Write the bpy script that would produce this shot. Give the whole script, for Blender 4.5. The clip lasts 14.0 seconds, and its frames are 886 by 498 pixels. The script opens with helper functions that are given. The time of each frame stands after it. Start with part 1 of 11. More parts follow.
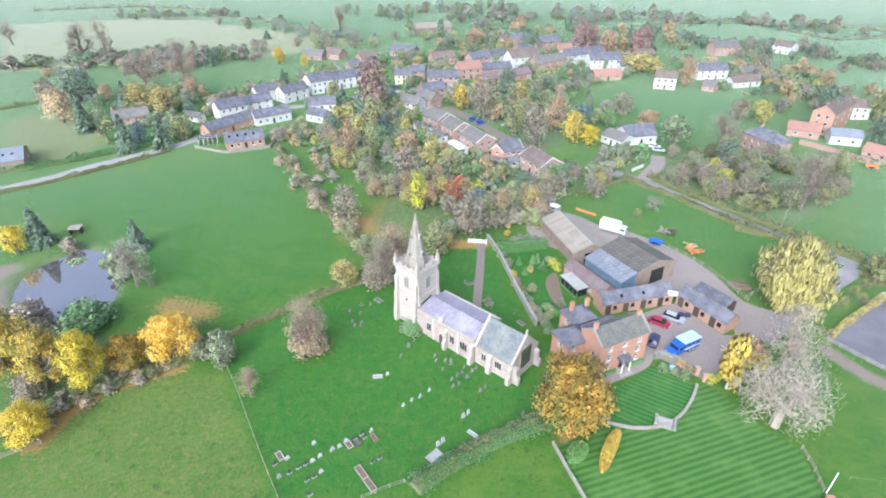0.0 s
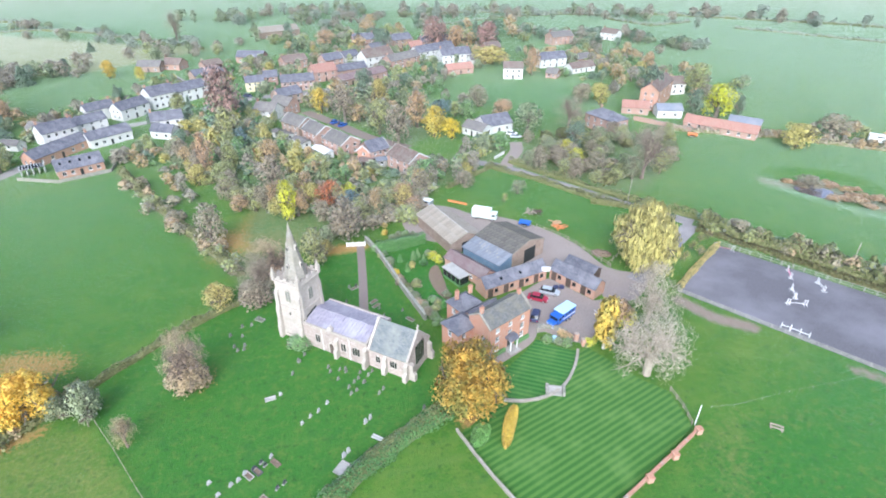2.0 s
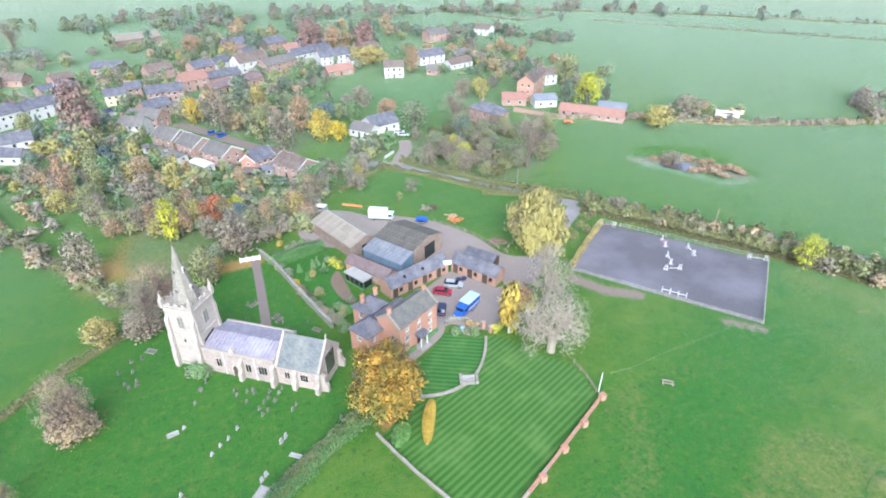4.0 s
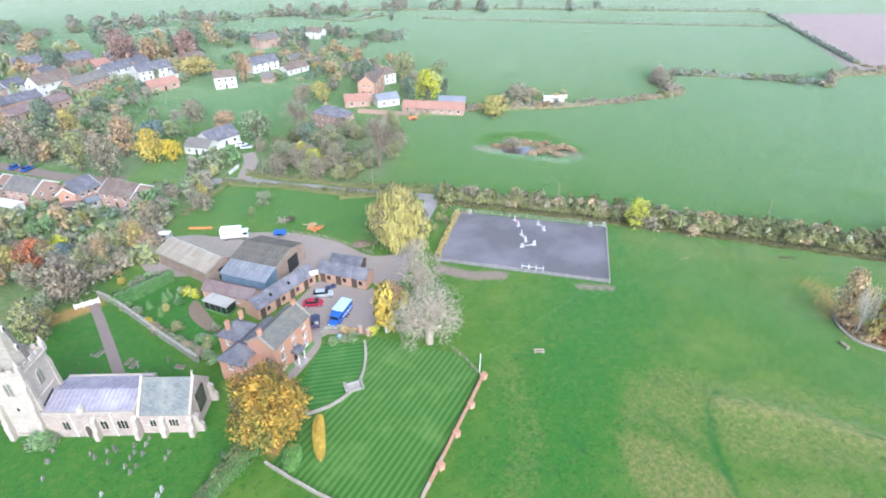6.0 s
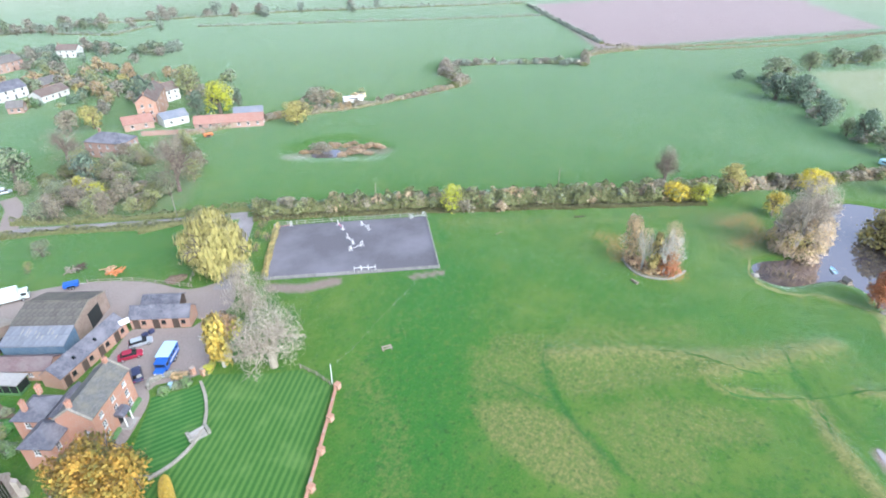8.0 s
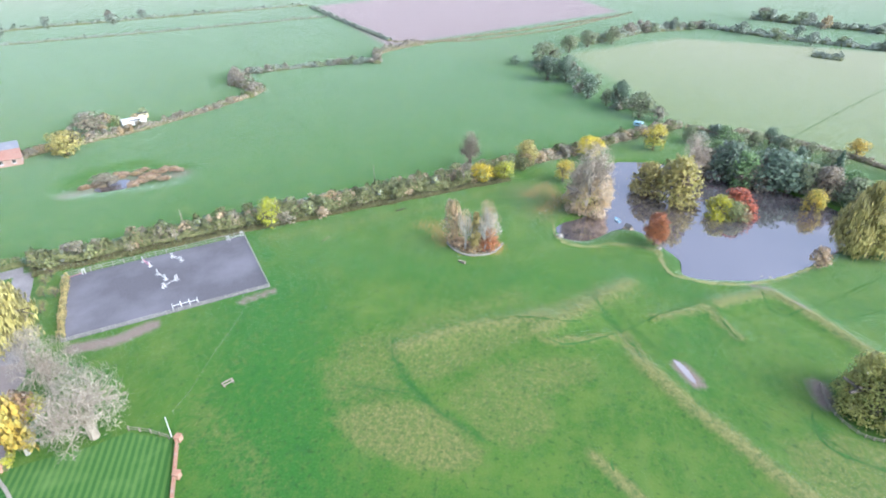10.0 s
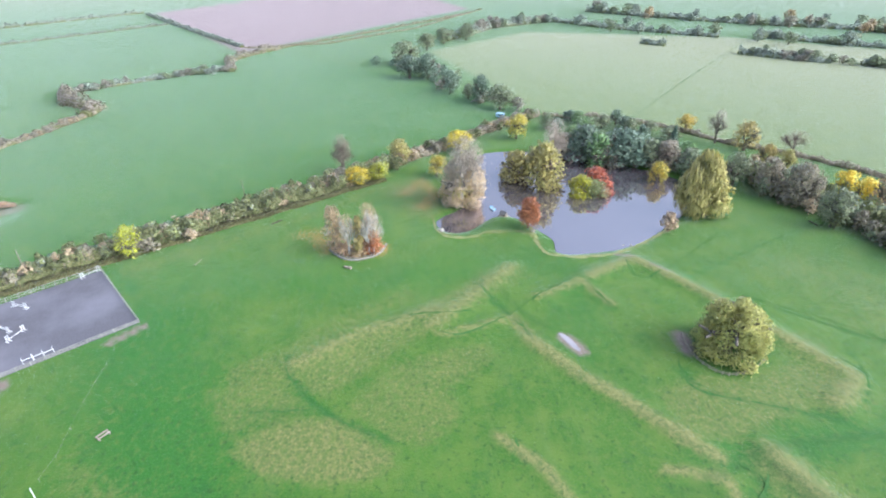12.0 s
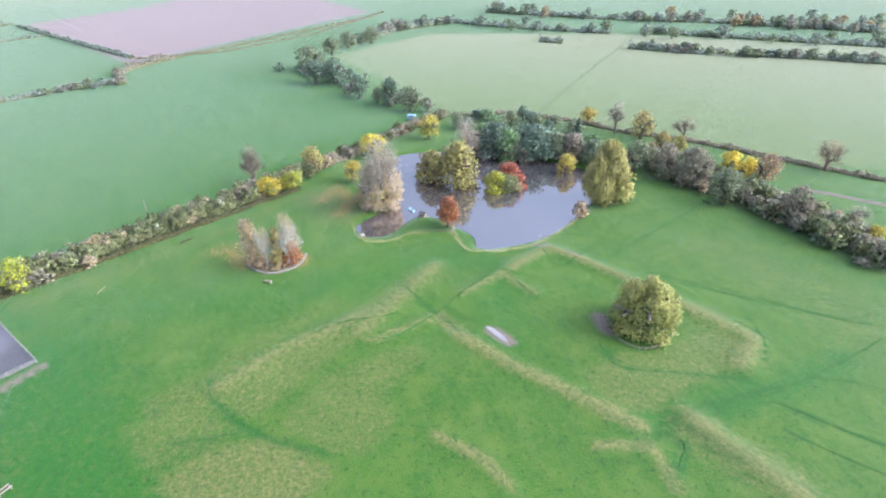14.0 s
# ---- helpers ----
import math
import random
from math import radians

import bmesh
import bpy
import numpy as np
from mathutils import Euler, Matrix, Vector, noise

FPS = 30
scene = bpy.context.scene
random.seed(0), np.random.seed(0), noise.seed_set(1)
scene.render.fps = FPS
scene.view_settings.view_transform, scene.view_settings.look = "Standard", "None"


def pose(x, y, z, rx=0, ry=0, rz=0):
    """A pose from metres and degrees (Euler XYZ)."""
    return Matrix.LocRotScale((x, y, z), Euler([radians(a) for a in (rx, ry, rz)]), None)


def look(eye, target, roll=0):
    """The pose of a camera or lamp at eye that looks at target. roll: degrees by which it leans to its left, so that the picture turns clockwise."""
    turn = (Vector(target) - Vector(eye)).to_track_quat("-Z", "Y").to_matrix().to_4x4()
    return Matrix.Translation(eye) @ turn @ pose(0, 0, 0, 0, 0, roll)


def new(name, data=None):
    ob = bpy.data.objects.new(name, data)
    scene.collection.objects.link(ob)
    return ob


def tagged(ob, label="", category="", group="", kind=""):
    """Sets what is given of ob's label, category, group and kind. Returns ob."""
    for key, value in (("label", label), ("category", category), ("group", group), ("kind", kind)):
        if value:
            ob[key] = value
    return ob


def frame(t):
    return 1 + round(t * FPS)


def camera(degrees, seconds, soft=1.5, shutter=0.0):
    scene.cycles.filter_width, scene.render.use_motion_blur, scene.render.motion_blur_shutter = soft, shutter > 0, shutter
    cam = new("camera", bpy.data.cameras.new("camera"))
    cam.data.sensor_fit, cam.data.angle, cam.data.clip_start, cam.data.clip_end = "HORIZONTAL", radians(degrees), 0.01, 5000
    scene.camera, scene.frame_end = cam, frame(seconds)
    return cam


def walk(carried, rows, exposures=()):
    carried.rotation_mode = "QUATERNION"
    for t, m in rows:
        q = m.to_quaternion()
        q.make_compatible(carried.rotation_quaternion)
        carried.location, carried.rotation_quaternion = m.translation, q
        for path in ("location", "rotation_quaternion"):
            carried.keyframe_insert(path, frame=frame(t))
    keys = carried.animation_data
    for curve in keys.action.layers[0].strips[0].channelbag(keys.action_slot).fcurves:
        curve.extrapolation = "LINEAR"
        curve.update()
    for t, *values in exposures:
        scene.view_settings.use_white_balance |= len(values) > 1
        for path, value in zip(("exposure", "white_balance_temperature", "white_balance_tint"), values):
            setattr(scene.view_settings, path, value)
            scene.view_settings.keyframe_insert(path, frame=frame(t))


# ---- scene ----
cam = camera(77.98, 14.0, soft=1.9)
PATH = [
    (0.0, pose(0.54, -0.27, 69.62, 59.06, -0.00, 2.33)),
    (0.5, pose(0.44, -0.27, 69.58, 59.09, -0.05, -0.30)),
    (1.0, pose(0.42, -0.07, 69.54, 59.06, -0.00, -4.36)),
    (1.5, pose(0.40, -0.05, 69.57, 59.00, 0.04, -8.44)),
    (2.0, pose(0.40, -0.07, 69.57, 59.00, 0.08, -12.41)),
    (2.5, pose(0.41, 0.01, 69.48, 58.99, 0.07, -15.22)),
    (5.0, pose(0.23, -0.07, 69.76, 58.92, -0.02, -32.06)),
    (5.5, pose(0.29, -0.11, 69.74, 58.96, 0.02, -36.21)),
    (6.0, pose(0.11, -0.10, 69.72, 59.01, -0.03, -40.94)),
    (6.5, pose(-0.01, -0.21, 69.92, 59.01, -0.02, -46.10)),
    (7.0, pose(-0.15, -0.31, 70.08, 59.02, 0.03, -51.55)),
    (7.5, pose(-0.15, -0.23, 70.13, 59.05, 0.00, -56.54)),
    (8.0, pose(-0.26, 0.04, 70.18, 59.05, -0.05, -61.79)),
    (10.5, pose(-0.32, 0.20, 70.30, 59.11, 0.06, -87.30)),
    (11.0, pose(-0.37, 0.23, 70.43, 59.10, 0.06, -91.61)),
    (11.5, pose(-0.31, 0.18, 70.42, 59.14, 0.05, -94.56)),
    (12.0, pose(-0.28, 0.21, 70.45, 59.13, 0.00, -96.54)),
    (12.5, pose(-0.35, 0.22, 70.42, 59.20, -0.02, -98.69)),
    (13.0, pose(-0.31, 0.26, 70.40, 59.25, -0.04, -101.15)),
    (13.5, pose(-0.33, 0.21, 70.33, 59.35, -0.04, -103.71)),
    (14.0, pose(-0.39, 0.20, 70.35, 59.39, -0.03, -105.95)),
]
walk(cam, PATH, exposures=((0.0, 1.08, 5380, 8), (8.0, 1.08, 5380, 8), (14.0, 1.06, 5380, 10)))

# ---- light: a bright overcast autumn day ----
world = bpy.data.worlds.new("world")
scene.world = world
world.use_nodes = True
wn, wl = world.node_tree.nodes, world.node_tree.links
sky = wn.new("ShaderNodeTexSky")
sky.sky_type = "NISHITA"
sky.sun_disc = False
sky.sun_elevation, sky.sun_rotation = radians(38), radians(200)
sky.air_density, sky.dust_density, sky.ozone_density = 1.0, 6.0, 1.0
cloud = wn.new("ShaderNodeHueSaturation")
cloud.inputs["Saturation"].default_value = 0.6
wl.new(sky.outputs[0], cloud.inputs["Color"])
wl.new(cloud.outputs[0], wn["Background"].inputs["Color"])
wn["Background"].inputs["Strength"].default_value = 0.15
sun = new("sun", bpy.data.lights.new("sun", "SUN"))
sun.data.energy, sun.data.angle, sun.data.color = 0.5, radians(90), (1.0, 0.99, 0.97)
sun.matrix_world = look((0, 0, 200), (0 + math.sin(radians(200)) * -100, math.cos(radians(200)) * -100, 200 - 100 * math.tan(radians(38))))


# ---- materials ----
def nodes_of(name):
    m = bpy.data.materials.new(name)
    m.use_nodes = True
    return m, m.node_tree.nodes, m.node_tree.links, m.node_tree.nodes["Principled BSDF"]


def noise_node(n, l, coord, scale, detail=3.0, rough=0.6):
    t = n.new("ShaderNodeTexNoise")
    t.inputs["Scale"].default_value, t.inputs["Detail"].default_value, t.inputs["Roughness"].default_value = scale, detail, rough
    l.new(coord, t.inputs["Vector"])
    return t.outputs["Fac"]


def ramp_node(n, l, fac, a, b, lo=0.3, hi=0.7):
    r = n.new("ShaderNodeValToRGB")
    r.color_ramp.elements[0].color, r.color_ramp.elements[1].color = (*a, 1), (*b, 1)
    r.color_ramp.elements[0].position, r.color_ramp.elements[1].position = lo, hi
    l.new(fac, r.inputs["Fac"])
    return r.outputs["Color"]


def mix_node(n, l, fac, a, b, mode="MIX"):
    x = n.new("ShaderNodeMix")
    x.data_type, x.blend_type = "RGBA", mode
    for socket, value in ((x.inputs[0], fac), (x.inputs[6], a), (x.inputs[7], b)):
        if isinstance(value, (int, float)):
            socket.default_value = value
        elif isinstance(value, tuple):
            socket.default_value = (*value, 1)
        else:
            l.new(value, socket)
    return x.outputs[2]


def math_node(n, l, op, a, b=0.0):
    x = n.new("ShaderNodeMath")
    x.operation = op
    for socket, value in ((x.inputs[0], a), (x.inputs[1], b)):
        if isinstance(value, (int, float)):
            socket.default_value = value
        else:
            l.new(value, socket)
    return x.outputs[0]


def bump_to(n, l, p, height, strength, distance):
    b = n.new("ShaderNodeBump")
    b.inputs["Strength"].default_value, b.inputs["Distance"].default_value = strength, distance
    l.new(height, b.inputs["Height"])
    l.new(b.outputs[0], p.inputs["Normal"])


def surface(name, a, b, rough=0.8, fine=6.0, coarse=0.5, stain=None, metal=0.0, bump=0.3, vary=0.12, spec=0.3):
    """A weathered surface: two tones at a fine scale, stains at a coarse one, a little relief, a small shift from thing to thing."""
    m, n, l, p = nodes_of(name)
    co = n.new("ShaderNodeTexCoord").outputs["Object"]
    f = noise_node(n, l, co, fine, 4)
    c = noise_node(n, l, co, coarse, 4)
    col = ramp_node(n, l, f, a, b)
    if stain:
        col = mix_node(n, l, math_node(n, l, "MULTIPLY", ramp_node(n, l, c, (0, 0, 0), (1, 1, 1), 0.45, 0.7), 0.75), col, stain)
    info = n.new("ShaderNodeObjectInfo").outputs["Random"]
    hsv = n.new("ShaderNodeHueSaturation")
    l.new(col, hsv.inputs["Color"])
    l.new(math_node(n, l, "ADD", math_node(n, l, "MULTIPLY", info, vary * 2), 1 - vary), hsv.inputs["Value"])
    l.new(hsv.outputs[0], p.inputs["Base Color"])
    p.inputs["Roughness"].default_value, p.inputs["Metallic"].default_value = rough, metal
    p.inputs["Specular IOR Level"].default_value = spec
    if bump:
        bump_to(n, l, p, f, bump, 0.03)
    return m


def coursed(name, a, b, joint, width, height, rough=0.85, stain=None, gap=0.012, bump=0.5, plane="wall", vary=0.1):
    """Courses of brick, stone, slate or tile at their true size, run along the horizontal and up the wall or roof."""
    m, n, l, p = nodes_of(name)
    co = n.new("ShaderNodeTexCoord").outputs["Object"]
    sep = n.new("ShaderNodeSeparateXYZ")
    l.new(co, sep.inputs[0])
    com = n.new("ShaderNodeCombineXYZ")
    l.new(math_node(n, l, "ADD", sep.outputs[0], sep.outputs[1]), com.inputs[0])
    l.new(math_node(n, l, "MULTIPLY", sep.outputs[2], 1.0 if plane == "wall" else 1.5), com.inputs[1])
    br = n.new("ShaderNodeTexBrick")
    br.inputs["Scale"].default_value = 1.0
    br.inputs["Brick Width"].default_value, br.inputs["Row Height"].default_value = width, height
    br.inputs["Mortar Size"].default_value, br.inputs["Mortar Smooth"].default_value = gap, 0.2
    br.inputs["Color1"].default_value, br.inputs["Color2"].default_value, br.inputs["Mortar"].default_value = (*a, 1), (*b, 1), (*joint, 1)
    l.new(com.outputs[0], br.inputs["Vector"])
    col = br.outputs["Color"]
    c = noise_node(n, l, co, 0.45, 5)
    f = noise_node(n, l, co, 3.5, 4)
    col = mix_node(n, l, 0.6, col, ramp_node(n, l, f, (0.62, 0.62, 0.62), (1, 1, 1)), "MULTIPLY")
    if stain:
        col = mix_node(n, l, math_node(n, l, "MULTIPLY", ramp_node(n, l, c, (0, 0, 0), (1, 1, 1), 0.42, 0.68), 0.7), col, stain)
    info = n.new("ShaderNodeObjectInfo").outputs["Random"]
    hsv = n.new("ShaderNodeHueSaturation")
    l.new(col, hsv.inputs["Color"])
    l.new(math_node(n, l, "ADD", math_node(n, l, "MULTIPLY", info, vary * 2), 1 - vary), hsv.inputs["Value"])
    l.new(hsv.outputs[0], p.inputs["Base Color"])
    p.inputs["Roughness"].default_value = rough
    bump_to(n, l, p, br.outputs["Fac"], -bump, 0.02)
    return m


def leaf(name, a, b, c=None, lit=0.26, sheen=0.3, second=None):
    """Foliage: every leaf or clump takes its own tone, every plant its own shift. A bluish sheen stands in for haze."""
    m, n, l, p = nodes_of(name)
    isl = n.new("ShaderNodeNewGeometry").outputs["Random Per Island"]
    r = n.new("ShaderNodeValToRGB")
    r.color_ramp.elements[0].color, r.color_ramp.elements[1].color = (*a, 1), (*b, 1)
    r.color_ramp.elements[0].position, r.color_ramp.elements[1].position = 0.0, 0.75
    e = r.color_ramp.elements.new(1.0)
    e.color = (*(c or b), 1)
    l.new(math_node(n, l, "ADD", math_node(n, l, "MULTIPLY", isl, 0.62), 0.2), r.inputs["Fac"])
    co = n.new("ShaderNodeTexCoord").outputs["Object"]
    big = noise_node(n, l, co, 2.4, 2)
    tone = r.outputs[0]
    if second:
        tone = mix_node(n, l, math_node(n, l, "MULTIPLY", ramp_node(n, l, noise_node(n, l, co, 2.0, 4), (0, 0, 0), (1, 1, 1), 0.45, 0.6), 0.8), tone, second)
    info = n.new("ShaderNodeObjectInfo").outputs["Random"]
    hsv = n.new("ShaderNodeHueSaturation")
    l.new(tone, hsv.inputs["Color"])
    l.new(math_node(n, l, "ADD", math_node(n, l, "MULTIPLY", info, 0.024), 0.488), hsv.inputs["Hue"])
    l.new(math_node(n, l, "ADD", math_node(n, l, "MULTIPLY", big, 0.7), 0.7), hsv.inputs["Value"])
    l.new(hsv.outputs[0], p.inputs["Base Color"])
    p.inputs["Roughness"].default_value = 0.65
    p.inputs["Specular IOR Level"].default_value = 0.25
    p.inputs["Sheen Weight"].default_value, p.inputs["Sheen Roughness"].default_value = sheen, 0.5
    p.inputs["Sheen Tint"].default_value = (0.92, 0.94, 1.0, 1)
    tr = n.new("ShaderNodeBsdfTranslucent")
    l.new(hsv.outputs[0], tr.inputs["Color"])
    mx = n.new("ShaderNodeMixShader")
    mx.inputs[0].default_value = lit
    l.new(p.outputs[0], mx.inputs[1])
    l.new(tr.outputs[0], mx.inputs[2])
    l.new(mx.outputs[0], n["Material Output"].inputs["Surface"])
    return m


def glass(name, tint=(0.03, 0.035, 0.04)):
    m, n, l, p = nodes_of(name)
    p.inputs["Base Color"].default_value = (*tint, 1)
    p.inputs["Roughness"].default_value = 0.06
    p.inputs["Transmission Weight"].default_value = 0.25
    p.inputs["Specular IOR Level"].default_value = 0.6
    return m


def water(name, tint, rough=0.02, ripple=0.08, shine=0.78):
    m, n, l, p = nodes_of(name)
    co = n.new("ShaderNodeTexCoord").outputs["Object"]
    c = noise_node(n, l, co, 0.06, 3)
    l.new(ramp_node(n, l, c, tint, tuple(v * 1.4 for v in tint)), p.inputs["Base Color"])
    p.inputs["Roughness"].default_value, p.inputs["IOR"].default_value = 0.3, 1.33
    b = n.new("ShaderNodeBump")
    b.inputs["Strength"].default_value, b.inputs["Distance"].default_value = ripple, 0.03
    l.new(noise_node(n, l, co, 1.6, 3), b.inputs["Height"])
    g = n.new("ShaderNodeBsdfGlossy")
    g.inputs["Roughness"].default_value = rough
    g.inputs["Color"].default_value = (0.73, 0.67, 0.68, 1)
    l.new(b.outputs[0], g.inputs["Normal"])
    mx = n.new("ShaderNodeMixShader")
    mx.inputs[0].default_value = shine
    l.new(p.outputs[0], mx.inputs[1])
    l.new(g.outputs[0], mx.inputs[2])
    l.new(mx.outputs[0], n["Material Output"].inputs["Surface"])
    return m


STONE = coursed("limestone", (0.37, 0.3, 0.268), (0.55, 0.465, 0.425), (0.27, 0.225, 0.2), 0.6, 0.3, stain=(0.44, 0.36, 0.315))
STONE_PALE = surface("pale_limestone", (0.37, 0.325, 0.285), (0.53, 0.475, 0.43), 0.9, 4, 0.6, (0.37, 0.33, 0.275))
STONE_GREY = surface("weathered_stone", (0.25, 0.23, 0.195), (0.4, 0.37, 0.32), 0.9, 3, 0.5, (0.25, 0.23, 0.18))
RUBBLE = surface("lichened_wall_stone", (0.2, 0.19, 0.16), (0.42, 0.4, 0.36), 0.95, 2.2, 0.6, (0.26, 0.27, 0.2), bump=0.8)
LEAD = surface("lead_sheet", (0.236, 0.214, 0.265), (0.328, 0.307, 0.357), 0.5, 1.5, 0.3, (0.437, 0.420, 0.470), spec=0.5)
STONE_SLATE = coursed("stone_slate", (0.137, 0.151, 0.158), (0.209, 0.223, 0.230), (0.086, 0.094, 0.094), 0.45, 0.28, stain=(0.27, 0.28, 0.24), plane="roof")
SLATE = coursed("welsh_slate", (0.107, 0.107, 0.132), (0.170, 0.170, 0.201), (0.056, 0.056, 0.069), 0.4, 0.22, rough=0.5, stain=(0.252, 0.244, 0.266), plane="roof")
SLATE_MOSS = coursed("mossy_slate", (0.117, 0.117, 0.117), (0.187, 0.187, 0.179), (0.062, 0.062, 0.062), 0.4, 0.22, rough=0.7, stain=(0.187, 0.172, 0.125), plane="roof")
TILE_BROWN = coursed("brown_roof_tile", (0.160, 0.112, 0.096), (0.240, 0.176, 0.152), (0.080, 0.064, 0.056), 0.3, 0.25, stain=(0.224, 0.208, 0.176), plane="roof")
TILE_GREY = coursed("grey_roof_tile", (0.148, 0.137, 0.133), (0.222, 0.207, 0.200), (0.089, 0.081, 0.074), 0.35, 0.28, stain=(0.237, 0.222, 0.192), plane="roof")
TILE_RED = coursed("red_pantile", (0.333, 0.171, 0.131), (0.432, 0.243, 0.194), (0.198, 0.099, 0.077), 0.3, 0.3, stain=(0.324, 0.207, 0.167), plane="roof")
TILE_PURPLE = coursed("plum_roof_tile", (0.190, 0.129, 0.129), (0.251, 0.182, 0.182), (0.114, 0.076, 0.076), 0.3, 0.28, stain=(0.228, 0.198, 0.190), plane="roof")
BRICK = coursed("red_brick", (0.5, 0.2, 0.12), (0.62, 0.3, 0.19), (0.55, 0.45, 0.38), 0.225, 0.075, stain=(0.52, 0.26, 0.17))
BRICK_OLD = coursed("old_orange_brick", (0.46, 0.21, 0.13), (0.6, 0.31, 0.2), (0.5, 0.42, 0.36), 0.225, 0.075, stain=(0.42, 0.28, 0.2))
# red brick for the far village, muted towards pink to imitate haze
BRICK_HAZED = coursed("hazed_pink_brick", (0.38, 0.2, 0.15), (0.5, 0.3, 0.24), (0.46, 0.4, 0.36), 0.225, 0.075, stain=(0.42, 0.28, 0.23))
BRICK_BROWN = coursed("brown_brick", (0.33, 0.2, 0.15), (0.44, 0.29, 0.22), (0.42, 0.37, 0.32), 0.225, 0.075, stain=(0.36, 0.27, 0.22))
WHITEWASH = surface("whitewashed_render", (0.592, 0.584, 0.567), (0.661, 0.651, 0.643), 0.85, 4, 0.5, (0.626, 0.607, 0.552), vary=0.05)
CREAM = surface("cream_render", (0.7, 0.6, 0.36), (0.78, 0.7, 0.46), 0.85, 4, 0.5, (0.62, 0.54, 0.36), vary=0.05)
WHITE = surface("white_paint", (0.78, 0.78, 0.77), (0.84, 0.84, 0.83), 0.45, 8, 0.8, (0.7, 0.7, 0.68), bump=0.05, vary=0.03)
DARK_PAINT = surface("dark_paint", (0.02, 0.025, 0.025), (0.04, 0.045, 0.045), 0.5, 8, 0.8, bump=0.05)
WOOD = surface("weathered_timber", (0.24, 0.2, 0.15), (0.38, 0.33, 0.27), 0.85, 5, 0.7, (0.45, 0.42, 0.37))
WOOD_DARK = surface("dark_stained_timber", (0.07, 0.05, 0.04), (0.13, 0.1, 0.08), 0.8, 5, 0.7)
BOARD = surface("brown_cladding_board", (0.22, 0.16, 0.13), (0.33, 0.26, 0.21), 0.9, 3, 0.5, (0.36, 0.29, 0.25))
SHEET_CREAM = surface("weathered_fibre_cement_sheet", (0.251, 0.214, 0.172), (0.335, 0.293, 0.242), 0.85, 2, 0.25, (0.335, 0.307, 0.270))
SHEET_BLUE = surface("blue_grey_fibre_cement_sheet", (0.153, 0.170, 0.204), (0.230, 0.242, 0.281), 0.7, 1.4, 0.25, (0.272, 0.272, 0.289))
SHEET_DARK = surface("lichened_dark_sheet", (0.090, 0.083, 0.075), (0.150, 0.139, 0.124), 0.85, 2, 0.3, (0.180, 0.165, 0.128))
BLUE_SHEET = surface("blue_painted_steel", (0.112, 0.176, 0.256), (0.160, 0.232, 0.320), 0.6, 3, 0.5, (0.224, 0.288, 0.352))
GRAVEL = surface("pinkish_gravel", (0.244, 0.200, 0.178), (0.340, 0.289, 0.266), 0.95, 3, 0.12, (0.317, 0.273, 0.246), bump=0.6, vary=0.0)
TARMAC = surface("worn_tarmac", (0.22, 0.2, 0.2), (0.3, 0.28, 0.28), 0.9, 3, 0.15, (0.38, 0.35, 0.35), bump=0.4, vary=0.0)
LANE = surface("pale_concrete_lane", (0.3, 0.28, 0.26), (0.42, 0.4, 0.38), 0.9, 2, 0.15, (0.26, 0.24, 0.22), vary=0.0)
FOOTPATH = surface("brown_gravel_path", (0.19, 0.15, 0.135), (0.27, 0.22, 0.2), 0.95, 4, 0.3, (0.24, 0.2, 0.16), vary=0.0)
RAIL = surface("silvered_rail", (0.293, 0.279, 0.258), (0.404, 0.390, 0.362), 0.85, 5, 0.7, (0.410, 0.385, 0.353))
RIDING_SAND = surface("grey_riding_surface", (0.115, 0.109, 0.121), (0.151, 0.145, 0.163), 0.95, 3, 0.045, (0.246, 0.238, 0.271), bump=0.4, vary=0.0)
SOIL = surface("bare_soil", (0.14, 0.1, 0.075), (0.24, 0.18, 0.14), 0.95, 3, 0.5, (0.18, 0.15, 0.09), bump=0.8, vary=0.05)
BARK = surface("grey_brown_bark", (0.13, 0.11, 0.09), (0.24, 0.21, 0.17), 0.95, 5, 1.0, vary=0.15)
BARK_PALE = surface("pale_grey_bark", (0.34, 0.29, 0.23), (0.47, 0.41, 0.34), 0.95, 5, 1.0, vary=0.1)
BIRCH_BARK = surface("white_birch_bark", (0.6, 0.57, 0.52), (0.75, 0.72, 0.68), 0.8, 4, 1.5, (0.2, 0.18, 0.16), vary=0.05)
TWIG = surface("brown_twigs", (0.17, 0.13, 0.11), (0.28, 0.22, 0.19), 0.95, 6, 1.0, vary=0.15)
MARBLE = surface("pale_headstone", (0.383, 0.383, 0.370), (0.472, 0.472, 0.459), 0.6, 6, 1, vary=0.08)
GRANITE = surface("dark_headstone", (0.05, 0.055, 0.06), (0.1, 0.105, 0.115), 0.35, 10, 1, vary=0.1)
HEADSTONE = surface("lichened_headstone", (0.150, 0.158, 0.135), (0.255, 0.255, 0.225), 0.9, 5, 1, (0.28, 0.28, 0.2), vary=0.25)
RUBBER = surface("tyre_rubber", (0.02, 0.02, 0.02), (0.035, 0.035, 0.035), 0.8, 10, 1)
METAL = surface("galvanised_steel", (0.5, 0.5, 0.5), (0.62, 0.62, 0.62), 0.45, 6, 1, metal=0.7, bump=0.05)
BLUE_PAINT = surface("bright_blue_paint", (0.03, 0.1, 0.42), (0.05, 0.16, 0.55), 0.35, 3, 0.6, bump=0.0, vary=0.05)
PALE_BLUE = surface("pale_blue_plastic", (0.4, 0.62, 0.8), (0.52, 0.72, 0.86), 0.4, 3, 0.6, bump=0.0)
